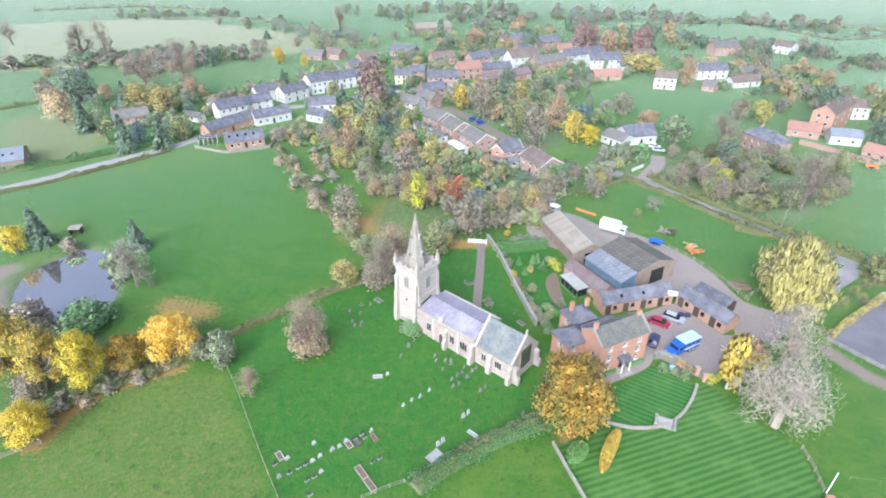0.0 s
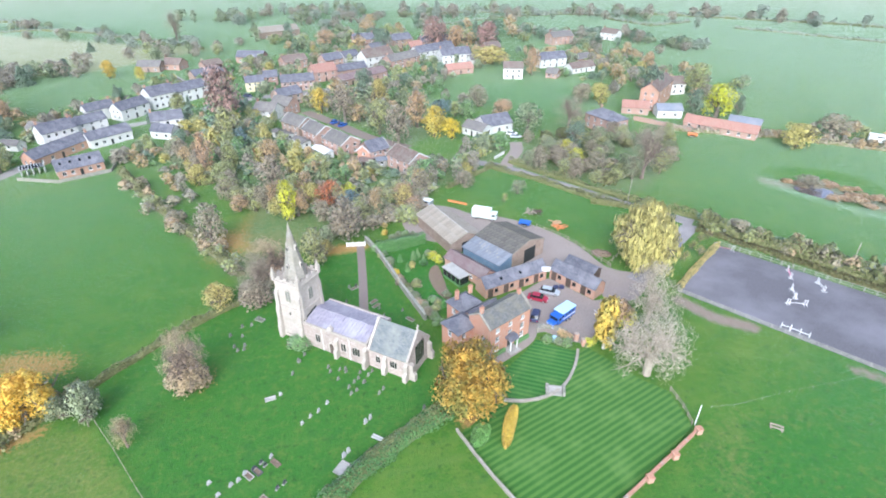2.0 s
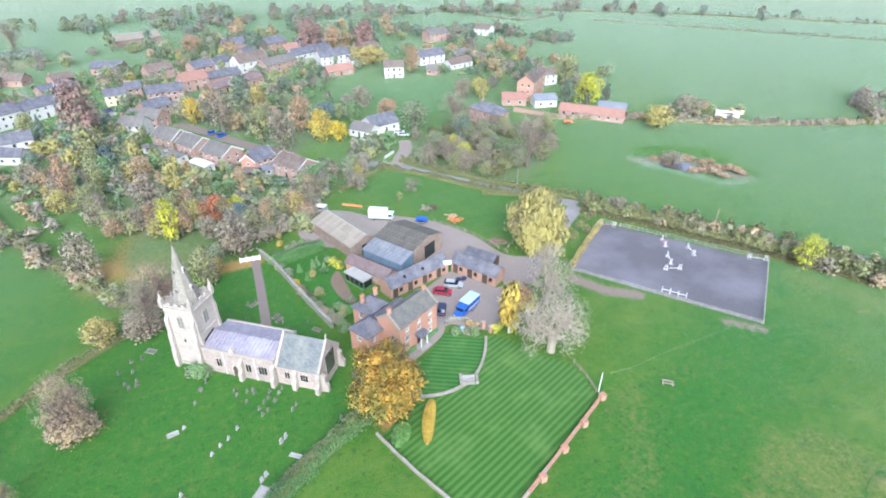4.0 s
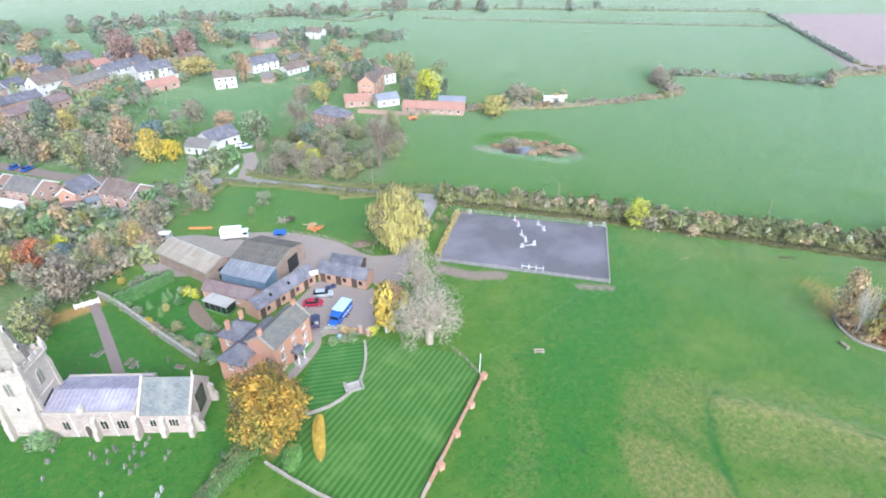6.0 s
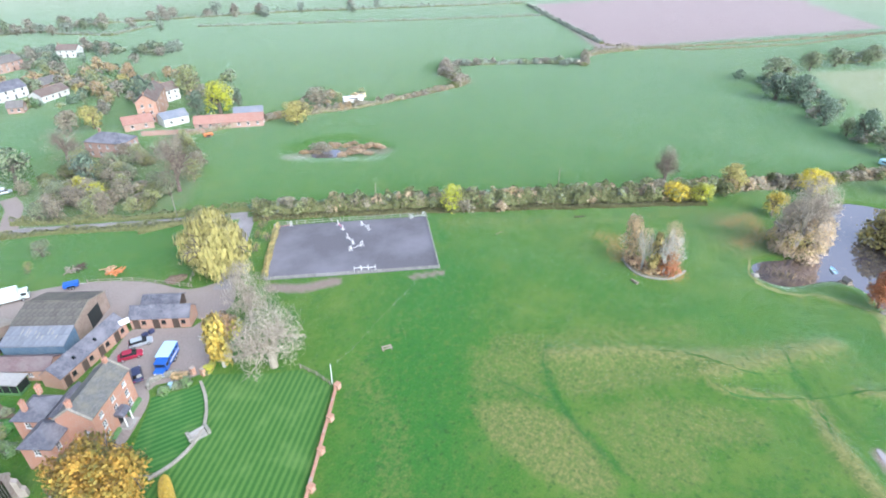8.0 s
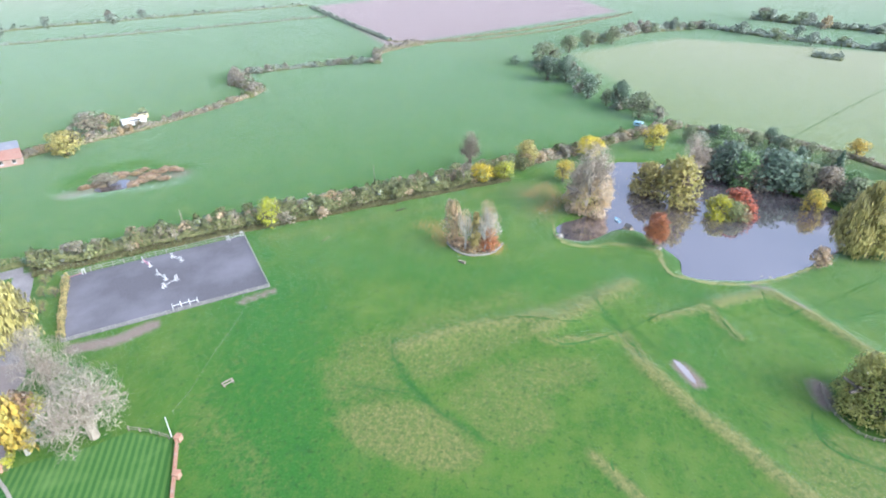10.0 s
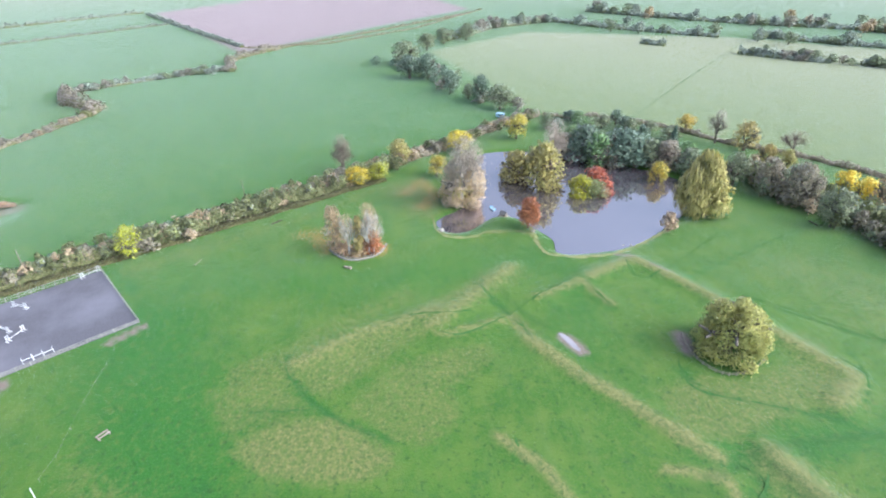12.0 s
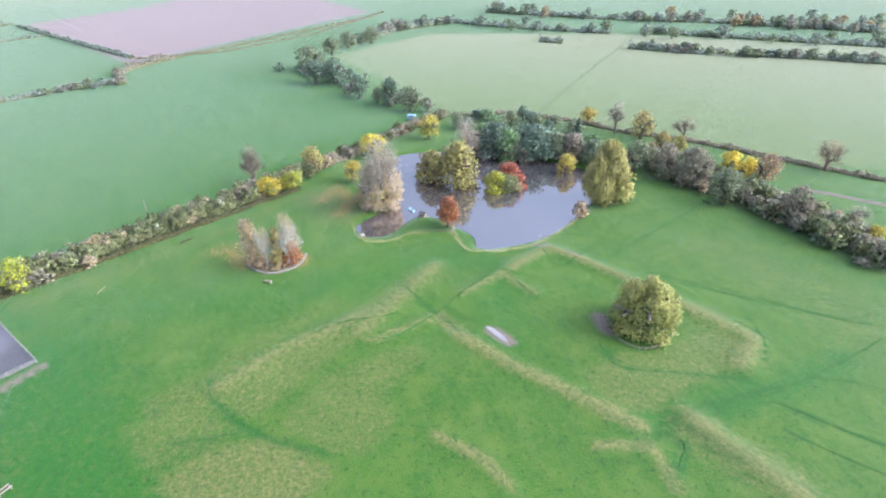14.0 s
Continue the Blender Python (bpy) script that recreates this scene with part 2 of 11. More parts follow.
RED_PAINT = surface("dark_red_car_paint", (0.3, 0.02, 0.05), (0.38, 0.035, 0.07), 0.3, 3, 0.6, bump=0.0, vary=0.0)
SILVER = surface("silver_car_paint", (0.48, 0.52, 0.56), (0.58, 0.62, 0.66), 0.35, 3, 0.6, metal=0.4, bump=0.0, vary=0.0)
NAVY = surface("dark_blue_car_paint", (0.04, 0.05, 0.11), (0.06, 0.07, 0.14), 0.3, 3, 0.6, bump=0.0, vary=0.0)
MINT = surface("pale_mint_panel", (0.6, 0.7, 0.66), (0.7, 0.78, 0.74), 0.5, 3, 0.5, (0.64, 0.68, 0.64), bump=0.02, vary=0.0)
ORANGE = surface("orange_plastic", (0.6, 0.2, 0.07), (0.7, 0.28, 0.12), 0.6, 3, 0.6, bump=0.1)
PINK = surface("pink_pole_paint", (0.75, 0.3, 0.42), (0.82, 0.4, 0.5), 0.5, 3, 0.6, bump=0.0)
CONCRETE = surface("concrete", (0.323, 0.306, 0.289), (0.425, 0.408, 0.383), 0.9, 4, 0.6, (0.289, 0.281, 0.246))
GLASS = glass("window_glass")
POND = water("still_pond_water", (0.13, 0.115, 0.125), 0.05, 0.12, 0.62)
PUDDLE = water("puddle_water", (0.42, 0.37, 0.35), 0.1, 0.05, 0.45)

L_GOLD = leaf("golden_leaves", (0.6, 0.45, 0.06), (0.88, 0.68, 0.14), (0.56, 0.52, 0.12), sheen=0.2, second=(0.6, 0.56, 0.16))
L_YELLOW = leaf("yellow_leaves", (0.66, 0.52, 0.04), (0.92, 0.76, 0.1), (0.56, 0.54, 0.1), sheen=0.2)
L_LIME = leaf("lime_leaves", (0.45, 0.46, 0.03), (0.74, 0.72, 0.08), (0.5, 0.5, 0.06), sheen=0.5)
L_ORANGE = leaf("orange_leaves", (0.84, 0.52, 0.05), (0.98, 0.74, 0.12), (0.9, 0.6, 0.08), sheen=0.1, second=(0.98, 0.84, 0.2))
L_RUST = leaf("rusty_leaves", (0.46, 0.31, 0.16), (0.62, 0.44, 0.25), (0.48, 0.4, 0.2), sheen=0.5)
L_CHESTNUT = leaf("chestnut_leaves", (0.38, 0.25, 0.05), (0.76, 0.44, 0.09), (0.4, 0.33, 0.09), sheen=0.1, second=(0.2, 0.22, 0.06))
L_RED = leaf("red_leaves", (0.46, 0.14, 0.07), (0.66, 0.25, 0.12), (0.56, 0.3, 0.12))
L_MAROON = leaf("maroon_leaves", (0.34, 0.21, 0.19), (0.5, 0.32, 0.28))
L_OLIVE = leaf("olive_leaves", (0.28, 0.31, 0.12), (0.46, 0.47, 0.2), (0.36, 0.4, 0.17), sheen=0.5)
L_WILLOW = leaf("willow_leaves", (0.48, 0.4, 0.13), (0.66, 0.57, 0.23), (0.54, 0.5, 0.18), sheen=0.2)
L_WILLOW_GREEN = leaf("green_willow_leaves", (0.46, 0.43, 0.12), (0.68, 0.62, 0.22), (0.54, 0.54, 0.16), sheen=0.2, second=(0.44, 0.44, 0.14))
L_GREEN = leaf("green_leaves", (0.144, 0.264, 0.108), (0.312, 0.456, 0.180), (0.228, 0.360, 0.132), sheen=0.4)
L_DARK = leaf("dark_green_leaves", (0.14, 0.21, 0.145), (0.28, 0.36, 0.25))
L_BLUE = leaf("blue_green_needles", (0.130, 0.195, 0.208), (0.260, 0.351, 0.364))
L_GREY = leaf("grey_brown_twiggery", (0.31, 0.265, 0.185), (0.46, 0.4, 0.29), (0.4, 0.37, 0.22), sheen=0.3)
L_TAN = leaf("tan_dead_leaves", (0.46, 0.33, 0.21), (0.62, 0.47, 0.31), (0.5, 0.41, 0.26), sheen=0.3)
# L_GREY for distant groves, its tone shifted bluer in place of haze
L_GREY_HAZED = leaf("hazed_grey_twiggery", (0.31, 0.27, 0.21), (0.46, 0.41, 0.33), (0.38, 0.37, 0.25))
L_TWIGS = leaf("pale_bare_twigs", (0.484, 0.407, 0.330), (0.660, 0.572, 0.473), sheen=0.2)
L_GREYGREEN = leaf("grey_green_leaves", (0.22, 0.27, 0.15), (0.4, 0.44, 0.26), (0.36, 0.36, 0.22))
L_HEDGE = leaf("hedge_leaves", (0.14, 0.17, 0.07), (0.3, 0.3, 0.13), (0.36, 0.29, 0.15), sheen=0.2)
L_FRINGE = leaf("dark_fringe_leaves", (0.08, 0.09, 0.035), (0.19, 0.17, 0.075), (0.24, 0.17, 0.09), sheen=0.1)
L_HEDGE_GREEN = leaf("clipped_hedge_leaves", (0.07, 0.17, 0.05), (0.16, 0.31, 0.1), sheen=0.3)
L_BEECH = leaf("bronze_beech_leaves", (0.54, 0.36, 0.05), (0.8, 0.58, 0.12), (0.56, 0.5, 0.12), sheen=0.2)
L_REED = leaf("dry_reeds", (0.396, 0.264, 0.154), (0.550, 0.396, 0.242), (0.374, 0.187, 0.110))
# grey-green leaves for far plants, lightened in the colour to imitate haze
L_HAZED = leaf("hazed_far_leaves", (0.287, 0.333, 0.265), (0.414, 0.460, 0.368))

L_PEACH = leaf("peach_birch_leaves", (0.62, 0.44, 0.26), (0.8, 0.6, 0.38), (0.7, 0.56, 0.3), sheen=0.3)
DRY_TURF = surface("dry_turf", (0.24, 0.25, 0.1), (0.36, 0.35, 0.17), 0.95, 2.5, 0.5, (0.18, 0.24, 0.08), bump=0.8, vary=0.0)
L_BOX = leaf("fresh_clipped_leaves", (0.12, 0.3, 0.07), (0.22, 0.44, 0.12), sheen=0.2)
L_STRAW = leaf("straw_pale_leaves", (0.64, 0.5, 0.35), (0.82, 0.67, 0.49), (0.8, 0.64, 0.32), sheen=0.3, second=(0.78, 0.62, 0.3))


# ---- mesh tools ----
def mesh_from(name, verts, faces, mat=None, smooth=False):
    me = bpy.data.meshes.new(name)
    me.from_pydata([tuple(v) for v in verts], [], [tuple(f) for f in faces])
    if mat:
        me.materials.append(mat)
    if smooth:
        me.polygons.foreach_set("use_smooth", [True] * len(me.polygons))
    me.update()
    return me


def part(name, bm, material, parent, label="", recalc=True):
    """One bmesh as one mesh object under a thing or a part."""
    if recalc:
        bmesh.ops.recalc_face_normals(bm, faces=bm.faces)
    me = bpy.data.meshes.new(name)
    bm.to_mesh(me)
    bm.free()
    me.materials.append(material)
    ob = new(name, me)
    ob.parent = parent
    if label:
        tagged(ob, label)
    return ob


def thing(name, x, y, z, turn, label, category, group="", kind=""):
    ob = new(name)
    ob.matrix_world = pose(x, y, z, 0, 0, turn)
    ob.empty_display_size = 0.5
    return tagged(ob, label, category, group, kind)


def solid(name, bm, material, label, category, group="", kind="", recalc=True):
    return tagged(part(name, bm, material, None, "", recalc), label, category, group, kind)


def box(bm, x0, x1, y0, y1, z0, z1):
    v = [bm.verts.new((x, y, z)) for z in (z0, z1) for x, y in ((x0, y0), (x1, y0), (x1, y1), (x0, y1))]
    for f in ((3, 2, 1, 0), (4, 5, 6, 7), (0, 1, 5, 4), (1, 2, 6, 5), (2, 3, 7, 6), (3, 0, 4, 7)):
        bm.faces.new([v[i] for i in f])


def bevelled(bm, x0, x1, y0, y1, z0, z1, r):
    b2 = bmesh.new()
    box(b2, x0, x1, y0, y1, z0, z1)
    bmesh.ops.bevel(b2, geom=b2.edges[:], offset=r, segments=2, affect="EDGES", profile=0.6)
    me = bpy.data.meshes.new("bevelled")
    b2.to_mesh(me)
    b2.free()
    bm.from_mesh(me)
    bpy.data.meshes.remove(me)


def prism(bm, poly, z0, z1):
    """An upright block on a plan polygon."""
    a = [bm.verts.new((x, y, z0)) for x, y in poly]
    b = [bm.verts.new((x, y, z1)) for x, y in poly]
    bm.faces.new(a[::-1])
    bm.faces.new(b)
    for i in range(len(poly)):
        j = (i + 1) % len(poly)
        bm.faces.new((a[i], a[j], b[j], b[i]))


def extrude_profile(bm, prof, x0, x1):
    """A closed profile of (y, z) drawn out along x."""
    a = [bm.verts.new((x0, y, z)) for y, z in prof]
    b = [bm.verts.new((x1, y, z)) for y, z in prof]
    bm.faces.new(a[::-1])
    bm.faces.new(b)
    for i in range(len(prof)):
        j = (i + 1) % len(prof)
        bm.faces.new((a[i], a[j], b[j], b[i]))


def tube(bm, p, q, r0, r1, sides=6):
    """A tapered rod from p to q."""
    p, q = Vector(p), Vector(q)
    d = (q - p).normalized()
    s = d.orthogonal().normalized()
    t = d.cross(s)
    rings = []
    for c, r in ((p, r0), (q, r1)):
        rings.append([bm.verts.new(c + (s * math.cos(2 * math.pi * k / sides) + t * math.sin(2 * math.pi * k / sides)) * r) for k in range(sides)])
    for k in range(sides):
        j = (k + 1) % sides
        bm.faces.new((rings[0][k], rings[0][j], rings[1][j], rings[1][k]))
    bm.faces.new(rings[0][::-1])
    bm.faces.new(rings[1])


def pairs(*n):
    return [(n[i], n[i + 1]) for i in range(0, len(n), 2)]


def smooth_line(pts, closed=False, steps=5):
    """A soft curve through the corners of a plan line."""
    n = len(pts)
    out = []
    for i in range(n if closed else n - 1):
        p = [np.array(pts[(i + k) % n] if closed else pts[min(max(i + k, 0), n - 1)], float) for k in (-1, 0, 1, 2)]
        for s in range(steps):
            t = s / steps
            out.append(tuple(0.5 * (2 * p[1] + (p[2] - p[0]) * t + (2 * p[0] - 5 * p[1] + 4 * p[2] - p[3]) * t * t + (3 * p[1] - p[0] - 3 * p[2] + p[3]) * t ** 3)))
    if not closed:
        out.append(tuple(pts[-1]))
    return out


def line_distance(x, y, pts):
    d = np.full(np.shape(x), 1e9)
    for (ax, ay), (bx, by) in zip(pts[:-1], pts[1:]):
        vx, vy = bx - ax, by - ay
        t = np.clip(((x - ax) * vx + (y - ay) * vy) / (vx * vx + vy * vy + 1e-9), 0, 1)
        d = np.minimum(d, np.hypot(x - ax - t * vx, y - ay - t * vy))
    return d


def inside(x, y, poly):
    r = np.zeros(np.shape(x), bool)
    for (ax, ay), (bx, by) in zip(poly, poly[1:] + poly[:1]):
        if ay != by:
            r ^= ((ay > y) != (by > y)) & (x < (bx - ax) * (y - ay) / (by - ay) + ax)
    return r


def within(x, y, poly, soft):
    """1 well inside a plan polygon, 0 well outside, soft metres of blend."""
    d = line_distance(x, y, poly + poly[:1])
    d = np.where(inside(x, y, poly), d, -d)
    return np.clip(d / soft + 0.5, 0, 1)


def band(x, y, pts, half):
    return np.exp(-(line_distance(x, y, pts) / half) ** 2)


# ---- the lie of the land ----
POND_EAST = smooth_line(pairs(179.9, -33.9, 182.0, -46.9, 177.5, -66.9, 165.8, -79.5, 152.4, -92.5, 137.5, -90.4, 127.0, -80.3, 117.3, -68.1, 113.2, -59.5,
                              111.2, -49.2, 112.2, -41.6, 119.4, -42.2, 126.4, -38.7, 132.3, -35.1, 133.1, -29.9, 126.0, -21.3, 126.6, -14.6, 133.3, -14.2, 141.4, -24.3, 150.4, -30.0, 166.4, -30.8), True, 4)
POND_WEST = smooth_line(pairs(-96.7, 93.1, -99.2, 102.0, -96.0, 108.3, -92.9, 112.4, -83.7, 108.8, -77.9, 100.5, -74.7, 91.9, -79.5, 88.7, -82.4, 84.8, -89.3, 85.4), True, 4)
REEDY_HOLLOW = smooth_line(pairs(136.1, 136.2, 146.6, 136.1, 159.0, 126.9, 157.3, 110.9, 155.4, 104.5, 146.1, 104.9, 139.7, 116.1, 133.2, 127.6), True, 4)
BANKS = (
    (pairs(81.1, -25.6, 76.5, -29.3, 69.5, -33.0, 61.3, -39.8, 56.1, -43.5, 50.8, -47.8), 1.8, 0.6),
    (pairs(100.6, -45.6, 106.8, -58.4, 96.6, -65.1, 90.0, -68.7, 77.7, -75.0, 63.2, -81.9, 57.8, -74.0), 2.2, 0.8),
    (pairs(94.0, -31.5, 99.1, -42.9, 89.7, -46.6), 1.6, 0.5),
    (pairs(86.5, -7.7, 95.0, -16.4, 107.0, -28.6), 2.2, 0.5),
    (pairs(78.2, 19.5, 85.6, 7.7, 92.0, -8.6), 2.2, 0.45),
    (pairs(83.3, -9.5, 87.2, -22.0), 1.4, 0.4),
    (pairs(50.4, -56.6, 42.0, -59.1, 32.9, -62.8), 2.4, 0.9),
    (pairs(135.3, -12.3, 124.4, -13.5, 121.3, -20.3, 123.8, -26.9, 122.1, -37.4, 111.4, -38.3, 108.6, -48.1, 110.5, -58.2, 122.3, -78.1), 0.7, 0.3),
    (pairs(58.0, -15.2, 51.9, -20.7, 46.1, -23.1), 1.6, 0.4),
    (pairs(49.0, -38.5, 46.6, -47.0, 38.5, -46.3), 1.5, 0.4),
)
DITCHES = (
    (pairs(81.7, 20.7, 76.0, 19.7, 67.9, 14.5, 63.0, 8.4, 58.6, 1.3), 0.7, 0.35),
    (pairs(67.7, 25.5, 66.8, 13.6), 0.6, 0.2),
    (pairs(101.7, -19.1, 94.7, -21.4, 84.2, -25.9, 81.3, -26.2), 0.8, 0.35),
    (pairs(98.7, -44.1, 88.7, -46.1), 0.7, 0.2),
    (pairs(49.3, -49.9, 44.8, -52.5, 39.0, -45.2), 0.8, 0.35),
    (pairs(68.5, -32.6, 70.3, -34.5), 0.9, 0.8),
    (pairs(55.0, -17.6, 52.6, -17.5), 0.7, 0.3),
    (pairs(68.8, -51.4, 63.6, -52.5, 59.5, -61.6, 54.3, -73.2), 0.7, 0.25),
    (pairs(49.0, -73.2, 36.4, -82.7), 0.5, 0.15),
    (pairs(44.4, -54.7, 31.8, -65.8), 0.5, 0.2),
    (pairs(84.8, -80.2, 69.8, -97.3, 59.1, -110.5), 0.5, 0.12),
    (pairs(72.8, -86.8, 63.1, -83.7, 57.7, -78.8), 0.5, 0.15),
    (pairs(97.4, -67.1, 112.6, -100.6, 121.0, -118.5), 0.5, 0.1),
)


def ground_z(x, y):
    x, y = np.asarray(x, float), np.asarray(y, float)
    z = np.zeros(x.shape)
    for pts, half, h in BANKS:
        z = z + h * band(x, y, pts, half)
    for pts, half, h in DITCHES:
        z = z - 0.3 * h * band(x, y, pts, half)
    z = z - 1.1 * within(x, y, POND_EAST, 2.0) - 1.1 * within(x, y, POND_WEST, 2.0) - 0.7 * within(x, y, REEDY_HOLLOW, 6.0)
    meadow = np.clip((60 - y) / 30, 0, 1) * np.clip((x - 58) / 20, 0, 1) * np.clip((260 - x) / 60, 0, 1) * np.clip((y + 160) / 60, 0, 1)
    z = z + meadow * 0.12 * np.sin(x * 0.21 + 1.3 * np.sin(y * 0.11)) * np.sin(y * 0.19 + 0.8 * np.sin(x * 0.07))
    return z


def z_at(x, y):
    if not (x > 55 and -160 < y < 65) and not (-125 < x < -65 and 60 < y < 135) and not (110 < x < 240 and 120 < y < 240):
        return 0.0
    return float(ground_z(np.array([x]), np.array([y]))[0])


def steps_of(lo, hi, near_lo, near_hi, fine, mid, far):
    a = list(np.arange(near_lo, near_hi, fine))
    b, v, s = [], near_hi, fine
    while v < hi:
        b.append(v)
        s = min(s * 1.25, mid) if v < far else s * 1.3
        v += s
    c, v, s = [], near_lo, fine
    while v > lo:
        s = min(s * 1.25, mid) if abs(v) < far else s * 1.3
        v -= s
        c.append(v)
    return np.array(sorted(c) + a + b + [hi])


gx = steps_of(-4000, 4000, -118, 196, 1.6, 6.0, 560)
gy = steps_of(-4000, 4000, -100, 180, 1.6, 6.0, 700)
GX, GY = np.meshgrid(gx, gy)
gxf, gyf = GX.ravel(), GY.ravel()
GZ = ground_z(gxf, gyf)
me = bpy.data.meshes.new("ground")
nx, ny = len(gx), len(gy)
idx = np.arange(nx * ny).reshape(ny, nx)
quads = np.stack([idx[:-1, :-1], idx[:-1, 1:], idx[1:, 1:], idx[1:, :-1]], -1).reshape(-1, 4)
me.vertices.add(nx * ny)
me.vertices.foreach_set("co", np.stack([gxf, gyf, GZ], 1).ravel())
me.loops.add(quads.size)
me.loops.foreach_set("vertex_index", quads.ravel())
me.polygons.add(len(quads))
me.polygons.foreach_set("loop_start", np.arange(0, quads.size, 4))
me.polygons.foreach_set("use_smooth", np.ones(len(quads), bool))
me.update(calc_edges=True)


def layer(name, values):
    me.attributes.new(name, "FLOAT", "POINT").data.foreach_set("value", np.clip(values, 0, 1).astype(np.float32))


# rough straw-coloured grass, lush grass, bare earth, fallen leaves, pale sheep pasture with far haze, plough
dry = np.zeros(len(gxf))
for pts, half, h in BANKS:
    dry = np.maximum(dry, np.clip(1.1 * band(gxf, gyf, pts, half * 0.8) - 0.1, 0, 0.8))
for pts, half, k in (
    (pairs(76.5, 18.4, 84.2, 5.6, 90.2, -8.3, 104.6, -27.9), 5, 0.75),
            (pairs(72.3, -77.9, 61.2, -78.1, 62.1, -63.5), 6, 0.7),
    (pairs(47.5, -56.1, 34.8, -62.7), 6, 0.8),
    (pairs(95.9, -96.7, 72.3, -107.5, 56.4, -107.2), 18, 0.45),
    (pairs(58.1, 49.0, 49.5, 35.3, 40.4, 30.0), 4, 0.5),
    (pairs(78.7, 47.1, 61.2, 50.3, 49.8, 45.5), 3, 0.35),
    (pairs(153.4, -4.3, 145.9, -16.8, 140.3, -9.5), 8, 0.75),
    (pairs(113.6, 62.6, 134.4, 28.5), 6, 0.4),
    (pairs(116.0, 61.0, 125.4, 45.3, 141.1, 17.9, 155.3, 2.2), 3, 0.5),
    (pairs(88.1, -24.2, 78.8, -27.2, 69.6, -33.1, 63.5, -38.1, 54.9, -44.0, 50.2, -47.9), 1.9, 1.25),
    (pairs(71.5, 30.9, 85.6, 16.3, 98.5, -3.1), 4, 0.55),
):
    dry = np.maximum(dry, 0.72 * k * band(gxf, gyf, pts, half))
# rough stands of uncut grass between the trodden lines
for poly, k in (
    (pairs(73.4, 30.6, 79.2, 31.4, 83.1, 24.9, 79.6, 21.2, 73.5, 19.4, 69.1, 16.0, 66.9, 13.9, 66.1, 17.6, 63.9, 24.5, 60.9, 27.4, 67.1, 31.4), 0.45),
    (pairs(59.8, 27.1, 63.3, 24.4, 65.5, 17.5, 65.4, 11.0, 61.8, 6.3, 56.8, 1.1, 53.7, 1.2, 51.4, 6.2, 52.0, 12.7, 54.1, 21.1), 0.65),
    (pairs(79.4, 20.2, 84.9, 11.0, 90.8, -0.3, 101.6, -16.1, 108.8, -26.8, 104.9, -28.7, 96.8, -19.2, 84.6, -6.8, 77.4, 2.3, 69.2, 11.3, 70.4, 16.2), 0.48),
    (pairs(67.1, 10.2, 77.2, 0.3, 81.6, -17.7, 75.0, -18.6, 68.8, -9.3, 62.3, -10.4, 56.2, -4.2, 57.9, 1.0), 0.45),
    (pairs(64.8, -44.8, 67.8, -54.8, 65.6, -62.1, 70.2, -74.1, 65.5, -81.9, 58.5, -76.3, 57.0, -66.9, 51.8, -51.7, 54.9, -44.0), 0.5),
):
    dry = np.maximum(dry, k * within(gxf, gyf, poly, 3))
WEST_PASTURE = pairs(-41.7, 71.7, -24.8, 46.7, -40, 20, -160, 20, -160, 75, -67.2, 49.8, -61.3, 66.0, -54.3, 71.9)
dry = np.maximum(dry, 0.4 * within(gxf, gyf, WEST_PASTURE, 4))
SHEEP_PADDOCK = pairs(-190.3, 212.6, -165.1, 229.6, -128.3, 185.2, -135.0, 165.0, -150.9, 160.5)
dry = np.maximum(dry, 0.75 * within(gxf, gyf, SHEEP_PADDOCK, 4))
layer("dry", dry)
lush = np.zeros(len(gxf))
for pts, half, h in DITCHES:
    lush = np.maximum(lush, 0.9 * band(gxf, gyf, pts, half * 1.1))
for pts, half, k in (
    (pairs(50.0, -47.2, 50.9, -60.9, 51.5, -79.2, 54.3, -95.2), 4, 0.8),
    (pairs(92.5, 50.6, 69.4, 41.8, 47.3, 31.3), 14, 0.95),
    (pairs(108.9, 50.5, 105.0, 7.1, 108.4, -33.2), 9, 0.5),
    (pairs(115.2, 65.4, 106.6, 57.3), 2.5, 0.9),
    (pairs(113.6, -34.8, 103.3, -41.6, 76.8, -35.4), 7, 0.5),
    (pairs(-60.0, 65.4, -53.5, 70.5), 2.5, 0.9),
    (pairs(-73.7, 103.0, -78.9, 118.7), 5, 0.6),
):
    lush = np.maximum(lush, k * band(gxf, gyf, pts, half))
CHURCHYARD = pairs(-41.7, 71.7, -25.5, 46.7, -8.1, 47.6, -4.7, 50.4, 14.0, 60.5, 14.7, 76.2, 13.8, 89.6, 7.9, 119.3, -4.8, 116.0, -14.8, 105.4, -30.5, 93.7, -44.9, 80.1)
lush = np.maximum(lush, 0.75 * within(gxf, gyf, CHURCHYARD, 3))
GARDEN = pairs(9.4, 115.1, 19.8, 121.3, 23.2, 116.2, 23.1, 97.0, 20.8, 87.8, 15.9, 87.0, 11.8, 104.9)
lush = np.maximum(lush, 0.9 * within(gxf, gyf, GARDEN, 2))
WEST_FIELD = pairs(-140, 140, -66, 181, -24, 112, -44, 82, -70, 92, -100, 125)
NORTH_PASTURE = pairs(98, 114, 128, 180, 240, 122, 280, 146, 372, 68, 260, -50, 224, -62, 176, -4)
ORCHARD = pairs(34, 147, 56, 158, 92, 113, 68, 100, 55, 120)
PADDOCK = pairs(64, 262, 120, 262, 110, 210, 74, 200)
for poly, k in ((WEST_FIELD, 0.5), (NORTH_PASTURE, 0.38), (ORCHARD, 0.5), (PADDOCK, 0.5)):
    lush = np.maximum(lush, k * within(gxf, gyf, poly, 8))
layer("lush", lush)
